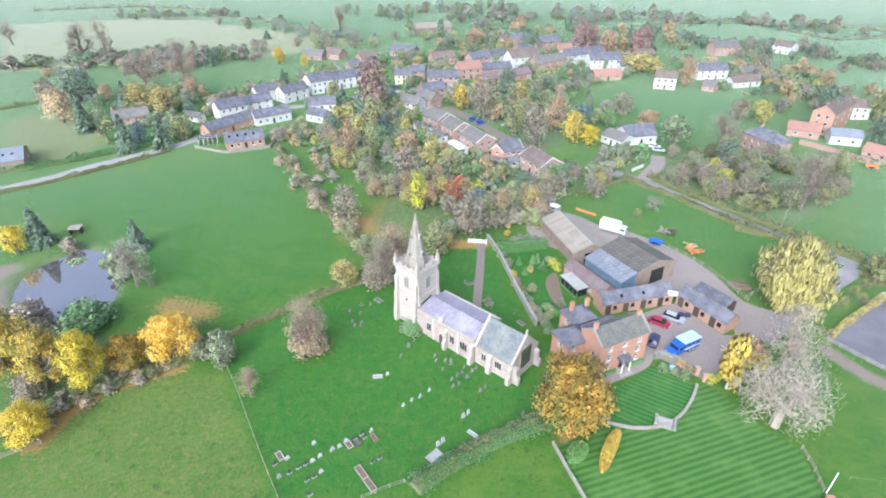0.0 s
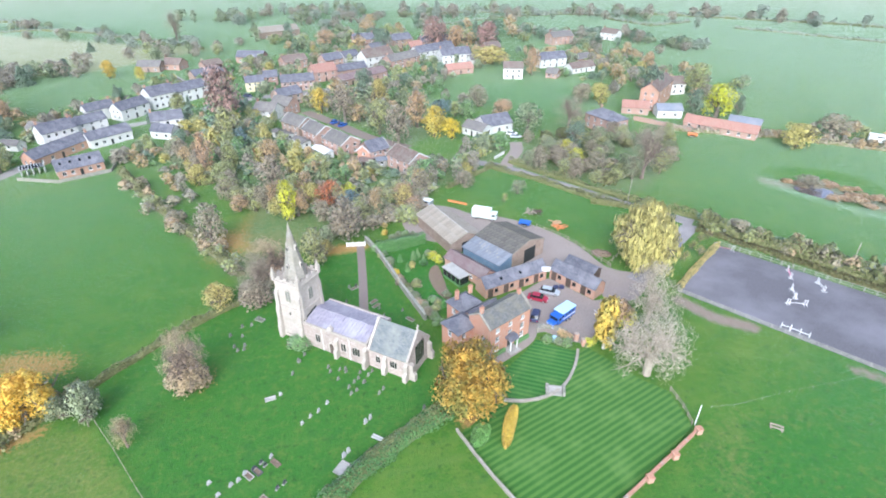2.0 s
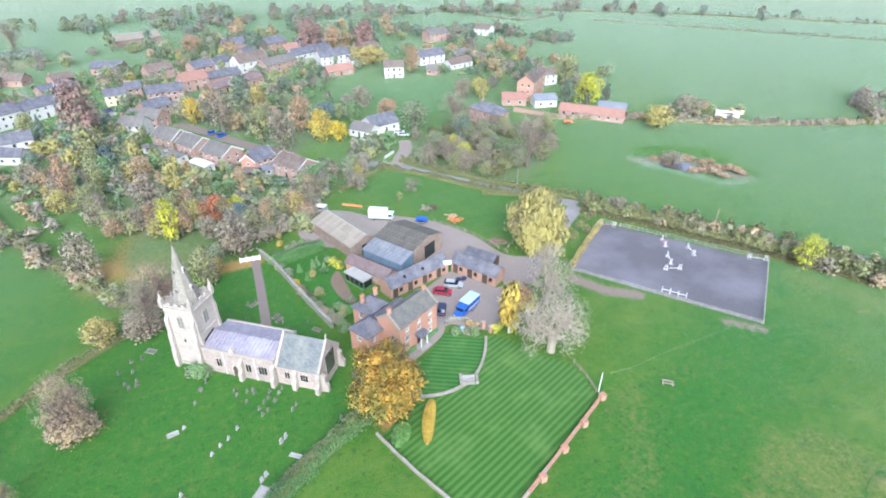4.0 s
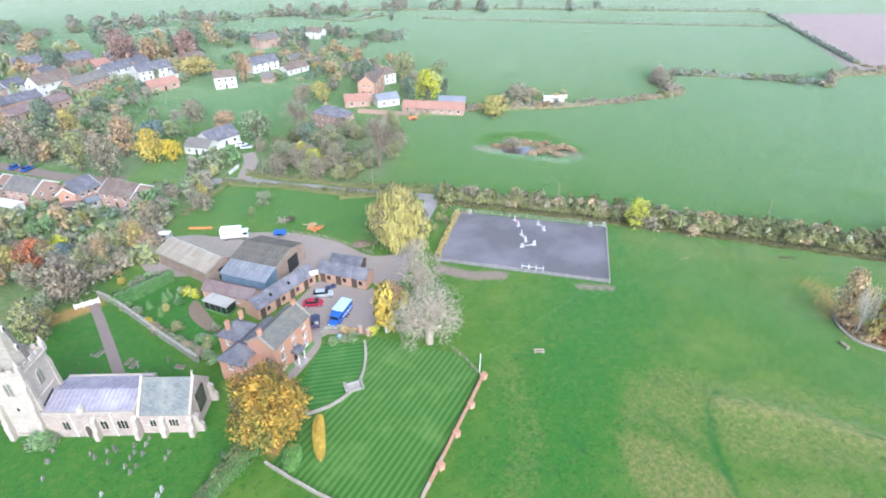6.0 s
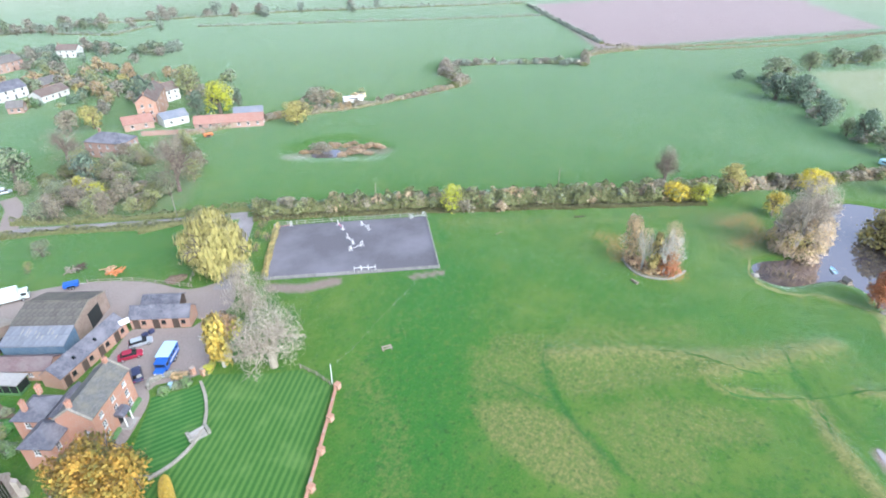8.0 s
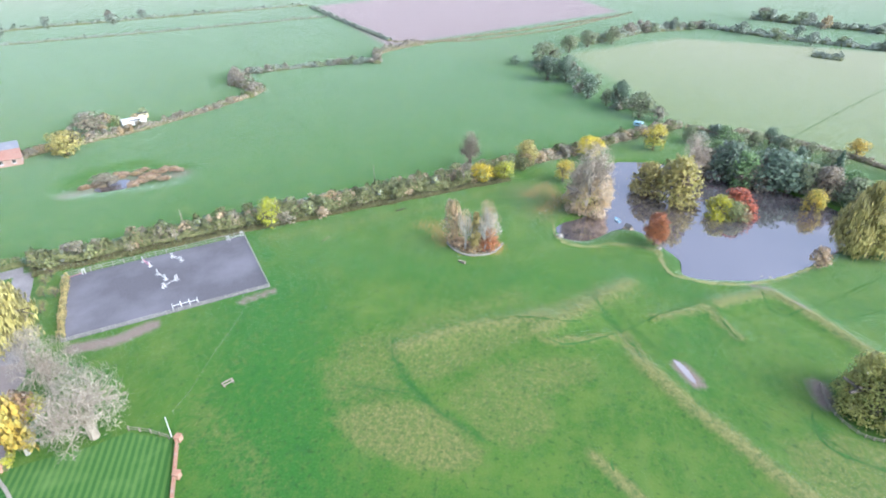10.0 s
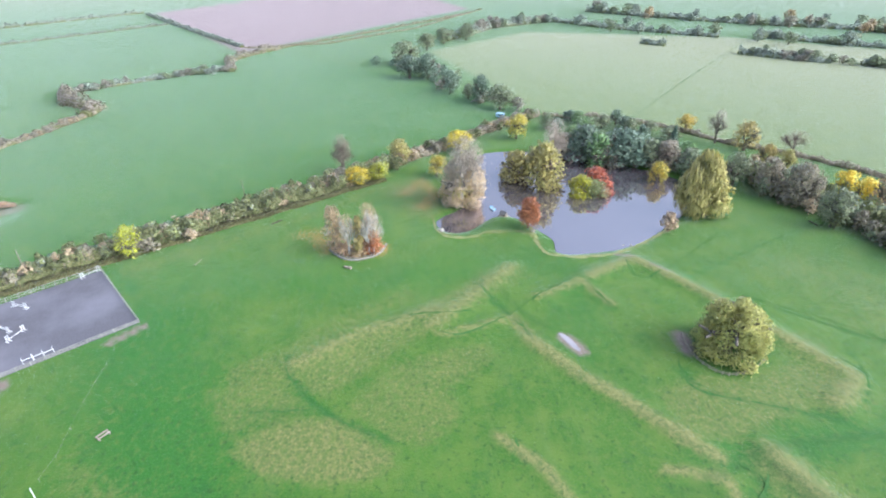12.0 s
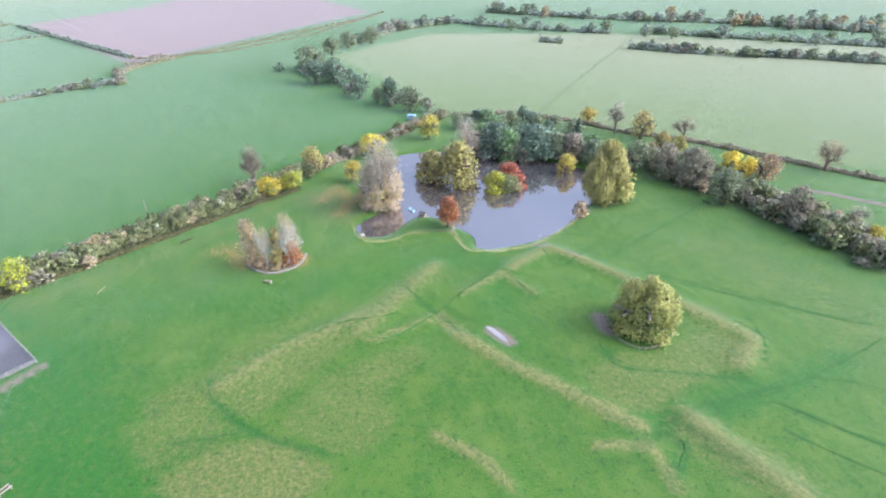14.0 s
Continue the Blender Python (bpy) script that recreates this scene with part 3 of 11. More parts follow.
trail = np.zeros(len(gxf))
for pts, half, h in DITCHES:
    trail = np.maximum(trail, band(gxf, gyf, pts, max(half, 0.75)) * min(1.0, 0.35 + 2 * h))
for pts, half, k in (
    (pairs(51.7, -76.8, 50.8, -60.5, 50.0, -53.4, 47.2, -47.1, 44.4, -38.7), 1.3, 0.9),
    (pairs(50.0, -53.4, 43.5, -58.0, 36.0, -62.5), 1.1, 0.8),
    (pairs(66.9, 13.9, 66.0, 18.0, 63.6, 24.6), 0.9, 0.6),
    (pairs(98.0, -24.0, 90.0, -26.5, 84.0, -30.5), 1.0, 0.8),
):
    trail = np.maximum(trail, k * band(gxf, gyf, pts, half))
layer("trail", trail)
crest = np.zeros(len(gxf))
for pts, half, h in BANKS:
    crest = np.maximum(crest, min(1.0, 0.45 + 0.6 * h) * band(gxf, gyf, pts, half * 0.85))
layer("crest", crest)
mud = np.zeros(len(gxf))
for pts, half, k in (
    (pairs(69.8, 81.4, 73.2, 74.5, 78.8, 70.0), 1.8, 1.0),
    (pairs(88.6, 55.6, 93.3, 50.7), 1.4, 0.8),
    (pairs(108.9, -55.2, 107.9, -58.9), 0.9, 0.9), (pairs(103.0, -61.7, 99.7, -63.8), 0.8, 0.8),
    (pairs(80.2, -33.1, 76.0, -35.1), 1.9, 0.85),
    (pairs(78.4, -56.3, 73.8, -55.6), 2.2, 0.8),
    (pairs(-105.1, 101.7, -91.7, 85.3), 4, 0.9),
    (pairs(132.7, 131.4, 147.0, 122.4, 153.8, 107.0), 5, 0.55),
):
    mud = np.maximum(mud, k * band(gxf, gyf, pts, half))
layer("mud", mud)
litter = np.zeros(len(gxf))
for pts, half, k in (
    (pairs(-64.9, 54.0, -64.2, 59.6, -61.3, 66.0, -51.9, 71.3), 2.2, 1.0),
    (pairs(-61.0, 90.4, -52.6, 87.9), 5, 0.75), (pairs(-49.1, 72.1, -54.6, 70.4), 1.5, 0.9),
    (pairs(128.3, 22.1, 129.1, 14.7), 5, 0.55), (pairs(117.8, 9.3, 118.9, 4.0), 4.5, 1.0), (pairs(127.0, 18.6, 120.0, 15.7, 129.0, 12.0), 4.5, 0.62), (pairs(151.0, -6.0, 159.0, -11.0, 148.0, -14.5, 141.0, -10.0), 4.5, 0.6),
    (pairs(-26.6, 128.5, -8.1, 124.5), 8, 0.8), (pairs(-3.4, 118.3, 5.1, 118.6), 3.0, 1.0),
    (pairs(-19.3, 144.5, -28.2, 120.7), 6, 0.6), (pairs(-29.6, 80.8, -26.8, 78.4), 4, 0.7), (pairs(-35.9, 67.1, -35.8, 66.8), 3, 0.3),
    (pairs(17.4, 59.5, 19.1, 59.0), 2.0, 1.0), (pairs(66.9, 102.6, 70.1, 95.3), 3, 0.3),
):
    litter = np.maximum(litter, k * band(gxf, gyf, pts, half))
layer("litter", litter)
scrub = np.zeros(len(gxf))
THICKETS = []
for poly in (
    pairs(53.7, 160.6, 70.7, 182.1, 97.2, 190.3, 125.9, 171.8, 111.6, 149.9, 90.9, 131.7, 82.7, 132.9, 69.2, 150.1),
    pairs(-59.5, 200.4, -33.6, 170.1, -21.9, 152.4, -23.3, 127.0, -15.9, 115.6, -3.5, 118.9, 9.7, 126.8, 28.8, 146.5, 29.3, 163.2, 11.5, 167.1, -7.9, 187.2, -32.2, 235.0, -52.7, 226.0),
    pairs(21.2, 154.2, 33.6, 168.0, 56.4, 187.0, 62.7, 174.0, 46.4, 159.4, 32.4, 148.6, 22.5, 135.4),
    pairs(-10.4, 244.6, 21.9, 275.6, 47.1, 276.7, 50.5, 208.2, 28.0, 183.1, 17.4, 203.6, 2.2, 228.2),
    pairs(160.9, -117.0, 140.2, -131.8, 108.3, -135.3, 81.3, -137.8, 74.4, -129.3, 97.3, -124.5, 123.1, -118.2, 139.6, -107.6),
    pairs(214.1, -62.6, 216.3, -83.5, 193.2, -109.0, 169.0, -105.7, 173.6, -80.8, 184.9, -62.9),
    pairs(-94.0, 85.2, -82.4, 85.7, -66.8, 79.3, -52.6, 79.8, -47.7, 73.7, -61.3, 66.0, -72.6, 57.0),
):
    scrub = np.maximum(scrub, 0.9 * within(gxf, gyf, poly, 5))
for pts, half, k in (
    (pairs(-65.5, 182.0, -46.5, 149.3, -30.2, 123.6, -22.3, 111.3), 3, 0.8),
    (pairs(94.9, 110.4, 122.5, 70.2, 145.9, 32.5, 164.6, 2.0), 4, 0.8),
    (pairs(123.1, 64.3, 145.5, 35.5, 175.9, -6.2, 221.6, -64.8), 4, 0.8),
    (POND_WEST + POND_WEST[:1], 2.5, 0.9),
    (pairs(-101.7, 97.2, -100.2, 104.3, -93.7, 113.8, -80.3, 107.7), 3, 0.9),
):
    scrub = np.maximum(scrub, k * band(gxf, gyf, pts, half))
scrub *= 1 - within(gxf, gyf, GARDEN, 2)
layer("scrub", scrub)
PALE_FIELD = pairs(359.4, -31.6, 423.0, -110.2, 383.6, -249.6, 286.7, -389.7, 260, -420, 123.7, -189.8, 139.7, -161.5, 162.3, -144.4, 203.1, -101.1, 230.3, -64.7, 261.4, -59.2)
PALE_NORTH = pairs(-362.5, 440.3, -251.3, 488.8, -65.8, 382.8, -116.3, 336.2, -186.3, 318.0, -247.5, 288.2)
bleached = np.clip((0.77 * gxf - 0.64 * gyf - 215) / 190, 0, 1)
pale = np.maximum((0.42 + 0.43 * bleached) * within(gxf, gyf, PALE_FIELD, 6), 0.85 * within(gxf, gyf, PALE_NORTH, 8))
# beyond 500 m the ground is paled with distance, standing in for haze
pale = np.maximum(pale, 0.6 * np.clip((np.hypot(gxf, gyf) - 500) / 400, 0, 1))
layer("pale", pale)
PLOUGH = pairs(556.6, 197.2, 369.4, 85.7, 553.8, -87.4, 700, -40, 800, 60, 640, 130)
layer("plough", within(gxf, gyf, PLOUGH, 6))

gm, n, l, p = nodes_of("grassland")
co = n.new("ShaderNodeTexCoord").outputs["Object"]


def attr(name):
    a = n.new("ShaderNodeAttribute")
    a.attribute_name = name
    return a.outputs["Fac"]


def broken(name, scale, amount):
    """A layer with a ragged edge."""
    return math_node(n, l, "ADD", attr(name), math_node(n, l, "MULTIPLY", math_node(n, l, "SUBTRACT", noise_node(n, l, co, scale, 5, 0.7), 0.5), amount))


def cut(v, lo, hi):
    r = n.new("ShaderNodeMapRange")
    r.inputs["From Min"].default_value, r.inputs["From Max"].default_value = lo, hi
    l.new(v, r.inputs["Value"])
    return r.outputs[0]


tuft = noise_node(n, l, co, 2.6, 5, 0.7)
patch = noise_node(n, l, co, 0.16, 4, 0.6)
broad = noise_node(n, l, co, 0.03, 3, 0.5)
mottle = noise_node(n, l, co, 0.7, 6, 0.75)
clump = noise_node(n, l, co, 0.22, 5, 0.8)
col = ramp_node(n, l, tuft, (0.028, 0.1, 0.008), (0.088, 0.19, 0.018), 0.3, 0.7)
col = mix_node(n, l, cut(patch, 0.45, 0.75), col, (0.125, 0.195, 0.028))
col = mix_node(n, l, math_node(n, l, "MULTIPLY", cut(broad, 0.4, 0.7), 0.4), col, (0.095, 0.195, 0.02))
turned = n.new("ShaderNodeMapping")
turned.inputs["Rotation"].default_value[2] = radians(57)
turned.inputs["Scale"].default_value = (0.05, 0.42, 1.0)
l.new(co, turned.inputs["Vector"])
streak = noise_node(n, l, turned.outputs[0], 1.0, 4, 0.6)
col = mix_node(n, l, math_node(n, l, "MULTIPLY", cut(streak, 0.5, 0.66), 0.2), col, (0.135, 0.212, 0.06))
col = mix_node(n, l, math_node(n, l, "MULTIPLY", cut(broken("lush", 0.3, 0.5), 0.1, 0.9), 0.85), col, ramp_node(n, l, tuft, (0.014, 0.1, 0.01), (0.05, 0.19, 0.02)))
col = mix_node(n, l, math_node(n, l, "MULTIPLY", cut(mottle, 0.5, 0.64), 0.45), col, (0.14, 0.19, 0.034))
col = mix_node(n, l, math_node(n, l, "MULTIPLY", cut(clump, 0.54, 0.68), 0.5), col, (0.025, 0.105, 0.022))
speck = noise_node(n, l, co, 0.95, 2, 0.5)
drytone = ramp_node(n, l, noise_node(n, l, co, 1.3, 5, 0.75), (0.1, 0.14, 0.035), (0.28, 0.255, 0.085), 0.38, 0.66)
col = mix_node(n, l, cut(broken("dry", 0.8, 1.3), 0.2, 0.8), col, drytone)
col = mix_node(n, l, math_node(n, l, "MULTIPLY", cut(speck, 0.6, 0.68), 0.5), col, (0.022, 0.07, 0.012))
col = mix_node(n, l, math_node(n, l, "MULTIPLY", cut(broken("trail", 0.8, 0.4), 0.2, 0.9), 0.42), col, (0.02, 0.088, 0.012))
col = mix_node(n, l, math_node(n, l, "MULTIPLY", cut(broken("crest", 1.1, 0.7), 0.25, 1.0), 0.26), col, (0.26, 0.27, 0.095))
# pale pasture tone, which also paints the haze on far ground
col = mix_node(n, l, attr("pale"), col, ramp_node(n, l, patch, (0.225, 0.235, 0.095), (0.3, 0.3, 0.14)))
col = mix_node(n, l, attr("plough"), col, ramp_node(n, l, tuft, (0.19, 0.14, 0.13), (0.28, 0.21, 0.2)))
col = mix_node(n, l, cut(broken("mud", 0.9, 0.6), 0.25, 0.7), col, ramp_node(n, l, tuft, (0.19, 0.145, 0.115), (0.28, 0.22, 0.185)))
col = mix_node(n, l, math_node(n, l, "MULTIPLY", cut(broken("litter", 1.6, 2.2), 0.45, 0.7), 0.85), col, ramp_node(n, l, noise_node(n, l, co, 4, 3), (0.28, 0.16, 0.06), (0.46, 0.27, 0.09)))
col = mix_node(n, l, math_node(n, l, "MULTIPLY", cut(broken("scrub", 0.4, 1.0), 0.3, 0.8), 0.85), col, ramp_node(n, l, mottle, (0.05, 0.13, 0.03), (0.19, 0.21, 0.09), 0.35, 0.65))
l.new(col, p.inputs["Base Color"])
p.inputs["Roughness"].default_value = 0.7
p.inputs["Specular IOR Level"].default_value = 0.35
# full sheen brightens grazing grass, standing in for haze; tint varies by layer
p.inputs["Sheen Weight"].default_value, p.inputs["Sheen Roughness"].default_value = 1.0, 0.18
haze_tint = mix_node(n, l, attr("pale"), (0.86, 1.0, 0.96), (1.0, 0.99, 0.97))
haze_tint = mix_node(n, l, attr("plough"), haze_tint, (0.96, 0.84, 0.86))
l.new(haze_tint, p.inputs["Sheen Tint"])
bump_to(n, l, p, tuft, 0.8, 0.22)
GRASS = gm
TRODDEN = surface("trodden_damp_grass", (0.035, 0.11, 0.025), (0.08, 0.18, 0.04), 0.9, 1.5, 0.4, (0.1, 0.17, 0.05), bump=0.6, vary=0.0)
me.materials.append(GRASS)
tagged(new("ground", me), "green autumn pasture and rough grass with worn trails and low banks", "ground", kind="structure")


def flat(name, poly, z, material, label, category, thick=0.0, kind="structure"):
    bm = bmesh.new()
    prism(bm, poly, z - 0.25, z)
    return solid(name, bm, material, label, category, kind=kind)


WAYS = []


def strip(name, pts, width, z, material, label, category, kind="structure"):
    """A flat way of even width along a plan line."""
    WAYS.append(list(pts))
    bm = bmesh.new()
    P = [Vector((*q, 0)) for q in pts]
    rows = []
    for i, q in enumerate(P):
        d = (P[min(i + 1, len(P) - 1)] - P[max(i - 1, 0)]).normalized()
        s = Vector((-d.y, d.x, 0)) * width / 2
        rows.append([bm.verts.new((q + s * k) + Vector((0, 0, h))) for k, h in ((-1.0, z - 0.2), (-1.0, z), (1.0, z), (1.0, z - 0.2))])
    for a, b in zip(rows[:-1], rows[1:]):
        for k in range(3):
            bm.faces.new((a[k], a[k + 1], b[k + 1], b[k]))
    return solid(name, bm, material, label, category, kind=kind)


def draped(name, pts, width, lift, material, label, category):
    """A narrow worn line that follows the lie of the land, ragged in its width."""
    fine = []
    for a, b in zip(pts[:-1], pts[1:]):
        k = max(1, int(math.dist(a, b) / 0.8))
        fine += [(a[0] + (b[0] - a[0]) * i / k, a[1] + (b[1] - a[1]) * i / k) for i in range(k)]
    fine.append(pts[-1])
    rng = np.random.default_rng(len(fine))
    bm = bmesh.new()
    prev = None
    for i, q in enumerate(fine):
        a, b = np.array(fine[max(i - 1, 0)]), np.array(fine[min(i + 1, len(fine) - 1)])
        d = (b - a) / (np.linalg.norm(b - a) + 1e-9)
        s = np.array([-d[1], d[0]])
        taper = min(1.0, (i + 0.3) / 4, (len(fine) - i - 0.7) / 4)
        row = []
        for k in (-1, 1):
            e = np.array(q) + s * (k * width / 2 * taper * (0.6 + 0.8 * rng.random()) + 0.12 * rng.normal())
            row.append(bm.verts.new((e[0], e[1], z_at(*e) + lift)))
        if prev:
            bm.faces.new((prev[0], prev[1], row[1], row[0]))
        prev = row
    return solid(name, bm, material, label, category, kind="structure")


def disc_water(name, poly, z, material, label):
    bm = bmesh.new()
    bm.faces.new([bm.verts.new((x, y, z)) for x, y in poly])
    if bm.faces[:][0].normal.z < 0:
        bmesh.ops.reverse_faces(bm, faces=bm.faces[:])
    return solid(name, bm, material, label, "pond", kind="structure", recalc=False)


def grown(poly, d):
    cx, cy = np.mean([q[0] for q in poly]), np.mean([q[1] for q in poly])
    return [(cx + (x - cx) * (1 + d / max(np.hypot(x - cx, y - cy), 1)), cy + (y - cy) * (1 + d / max(np.hypot(x - cx, y - cy), 1))) for x, y in poly]


disc_water("pond_water", grown(POND_EAST, 0.6), -0.4, POND, "grey still water of the large pond reflecting the sky")
disc_water("pond_water", grown(POND_WEST, 0.6), -0.4, POND, "still pale water of the small pond among conifers")
disc_water("pond_water", smooth_line(pairs(137.6, 126.3, 143.9, 126.5, 146.8, 120.9, 141.4, 117.5, 137.1, 121.2), True, 4), -0.5, POND, "shallow pool in the reedy hollow")
disc_water("puddle", smooth_line(pairs(81.5, -32.3, 80.9, -33.5, 78.4, -34.6, 75.9, -35.0, 76.6, -34.1, 79.2, -33.0), True, 4), 0.1, PUDDLE, "pale puddle of standing water on the meadow grass")

for pts, half, h in DITCHES:
    draped("trail", smooth_line(pts, steps=5), half * 0.42, 0.05, TRODDEN, "narrow dark trodden trail across the meadow grass", "trail")

draped("turf_ridge", smooth_line(pairs(135.3, -12.3, 126.6, -12.6, 122.9, -14.7, 121.3, -20.3, 123.8, -26.9, 122.1, -37.4, 117.7, -37.3, 111.4, -38.3, 109.6, -42.5, 108.6, -48.1, 110.5, -58.2, 122.3, -78.1), steps=6), 0.55, 0.09, DRY_TURF, "pale turf ridge along the large pond's edge", "ridge")
draped("turf_ridge", smooth_line(pairs(107.0, -57.9, 101.6, -61.7, 96.6, -65.1, 90.0, -68.7), steps=6), 0.5, 0.1, DRY_TURF, "pale dry turf along the top of a bank", "ridge")
for line, w in (
    (pairs(91.4, -74.2, 85.8, -80.9, 78.4, -90.2, 68.3, -98.8, 59.4, -109.6), 0.35),
    (pairs(71.3, -81.3, 64.8, -84.0, 60.1, -81.8, 57.7, -78.8), 0.3),
    (pairs(50.5, -51.8, 51.7, -61.5, 50.9, -76.2, 53.9, -94.8, 56.6, -106.3), 0.5),
    (pairs(49.9, -56.3, 45.0, -52.6, 40.1, -47.4, 37.9, -44.4), 0.45),
    (pairs(51.5, -84.2, 49.3, -89.5, 45.8, -94.2), 0.3),
    (pairs(87.9, 3.3, 90.5, -3.7, 90.4, -14.2, 94.7, -21.4), 0.3),
    (pairs(84.2, -9.6, 83.3, -12.8, 86.6, -20.6, 95.7, -33.4, 100.6, -42.0), 0.35),
    (pairs(106.0, -56.2, 98.4, -58.6, 112.9, -81.1, 118.1, -87.8), 0.3),
    (pairs(71.9, -52.6, 67.1, -51.6, 62.7, -55.5), 0.3),
    (pairs(57.8, -18.0, 53.8, -17.9, 52.4, -17.1), 0.3),
    (pairs(46.4, -68.4, 39.3, -72.6, 32.5, -77.8), 0.35),
    (pairs(214.1, -104.1, 274.4, -159.4, 364.7, -246.7), 0.35),
    (pairs(272.0, 151.0, 215.3, 95.0, 171.3, 51.3), 0.3),
):
    draped("trail", smooth_line(line, steps=5), w, 0.06, TRODDEN, "narrow dark trodden trail across the meadow grass", "trail")


# ---- plants ----
def quads_mesh(name, centres, normals, sizes, mat, rng, bend=0.25, zs=0.55, slim=1.0, hang=False, out=None):
    """Many small leaf clumps, each a bent leaf-shaped quad."""
    c, nrm, s = np.asarray(centres), np.asarray(normals, float), np.asarray(sizes)[:, None]
    nrm = nrm / (np.linalg.norm(nrm, axis=1)[:, None] + 1e-9)
    r = rng.normal(size=c.shape)
    u = np.cross(nrm, r)
    u /= np.linalg.norm(u, axis=1)[:, None] + 1e-9
    if hang:
        u = 0.28 * r + np.array([0, 0, -1.0])
        u /= np.linalg.norm(u, axis=1)[:, None]
    v = np.cross(nrm, u)
    v /= np.linalg.norm(v, axis=1)[:, None] + 1e-9
    k = len(c)
    a, b = s * (0.5 + 0.25 * rng.random((k, 1))), s * (0.4 + 0.25 * rng.random((k, 1)))
    flat_z = np.array([1, 1, zs])
    b = b * slim
    drop = nrm * s * bend * slim
    co = np.stack([c + (-u * a - drop) * flat_z, c - v * b * flat_z, c + (u * a - drop) * flat_z, c + v * b * flat_z], 1)
    if out is not None:
        # each clump faces outwards and takes the roundness of its bough
        face = np.cross(co[:, 2] - co[:, 0], co[:, 3] - co[:, 1])
        turned = (face * out).sum(1) < 0
        co[turned] = co[turned][:, ::-1]
    co = co.reshape(-1, 3)
    m = bpy.data.meshes.new(name)
    m.vertices.add(4 * k)
    m.vertices.foreach_set("co", co.ravel())
    m.loops.add(4 * k)
    m.loops.foreach_set("vertex_index", np.arange(4 * k))
    m.polygons.add(k)
    m.polygons.foreach_set("loop_start", np.arange(0, 4 * k, 4))
    m.materials.append(mat)
    m.update(calc_edges=True)
    if out is not None:
        soft = out / (np.linalg.norm(out, axis=1)[:, None] + 1e-9)
        soft = soft + 0.45 * rng.normal(size=soft.shape) * np.array([1, 1, 0.6])
        soft /= np.linalg.norm(soft, axis=1)[:, None] + 1e-9
        m.normals_split_custom_set_from_vertices(np.repeat(soft, 4, 0))
    return m


def blob_crown(seed, leaves, leaf_size, lobes=16, lobe=0.42, low=0.12, top=1.0, squash=1.0, shape="round"):
    """A crown in a unit box (radius 1 across, 1 high): leafy lobes on an uneven ellipsoid."""
    rng = np.random.default_rng(seed)
    cs, rs = [], []
    for i in range(lobes):
        h = low + (top - low) * ((i + 0.5) / lobes) ** (1.4 if shape == "dome" else 1.0)
        t = (h - low) / (top - low)
        if shape == "round":
            w = math.sqrt(max(0.02, 1 - (2 * t - 0.85) ** 2 / 1.35))
        elif shape == "cone":
            w = 1.02 - t
        elif shape == "column":
            w = 0.75 * math.sqrt(max(0.05, 1 - (1.9 * t - 0.8) ** 2 / 1.3))
        else:
            w = math.sqrt(max(0.05, 1 - t ** 2.4))
        a = i * 2.399 + rng.normal() * 0.5
        r = lobe * (0.7 + 0.6 * rng.random()) * (0.55 + 0.45 * w)
        d = max(0.0, w - r * 0.75) * (0.75 + 0.3 * rng.random())
        cs.append((math.cos(a) * d, math.sin(a) * d, h))
        rs.append(r)
    if shape != "cone":
        cs += [(0, 0, low + 0.74 * (top - low)), (0.1, -0.1, low + 0.5 * (top - low))]
        rs += [lobe * 1.1, lobe * 1.2]
    if shape == "dome":
        cs.append((0, 0, low + 0.38 * (top - low)))
        rs.append(0.78)
    cs, rs = np.array(cs), np.array(rs)
    lobes = len(rs)
    pick = rng.choice(lobes, leaves, p=rs ** 2 / (rs ** 2).sum())
    dirs = rng.normal(size=(leaves, 3))
    dirs[:, 2] = np.where(rng.random(leaves) < 0.75, np.abs(dirs[:, 2]), dirs[:, 2])
    dirs /= np.linalg.norm(dirs, axis=1)[:, None]
    rad = rs[pick] * (1 - 0.5 * rng.random(leaves) ** 2) * (1 + 0.12 * rng.normal(size=leaves))
    pos = cs[pick] + dirs * rad[:, None] * np.array([1, 1, 0.52 * squash])
    pos[:, 2] = np.clip(pos[:, 2], low * 0.4, 1.05)
    nrm = dirs + 0.8 * rng.normal(size=dirs.shape)
    out = dirs + 0.5 * (pos - np.array([0, 0, 0.45])) + np.array([0, 0, 0.6])
    return pos, nrm, leaf_size * (0.6 + 0.8 * rng.random(leaves)), rng, out


def crown_mesh(name, seed, leaves, leaf_size, mat, **k):
    pos, nrm, s, rng, out = blob_crown(seed, leaves, leaf_size, **k)
    return quads_mesh(name, pos, nrm, s, mat, rng, out=out)


def twig_mesh(seed, n, mat):
    """The fine outer twigs of a leafless tree: thousands of slender slivers."""
    pos, nrm, s, rng, out = blob_crown(seed, n, 0.11, lobes=22, lobe=0.42, low=0.2)
    return quads_mesh("twigs", pos, nrm, s, mat, rng, bend=0.1, zs=0.8, slim=0.07, out=out)


def weeping_mesh(name, seed, leaves, size, mat):
    """A willow: billowing masses of long hanging sprays under a domed top."""
    pos, nrm, s, rng, out = blob_crown(seed, leaves, size, lobes=38, lobe=0.34, low=0.1, top=0.95, shape="dome", squash=1.1)
    nrm[:, 2] *= 0.3
    return quads_mesh(name, pos, nrm, s * 1.25, mat, rng, bend=0.0, zs=1.0, slim=0.4, hang=True, out=out)


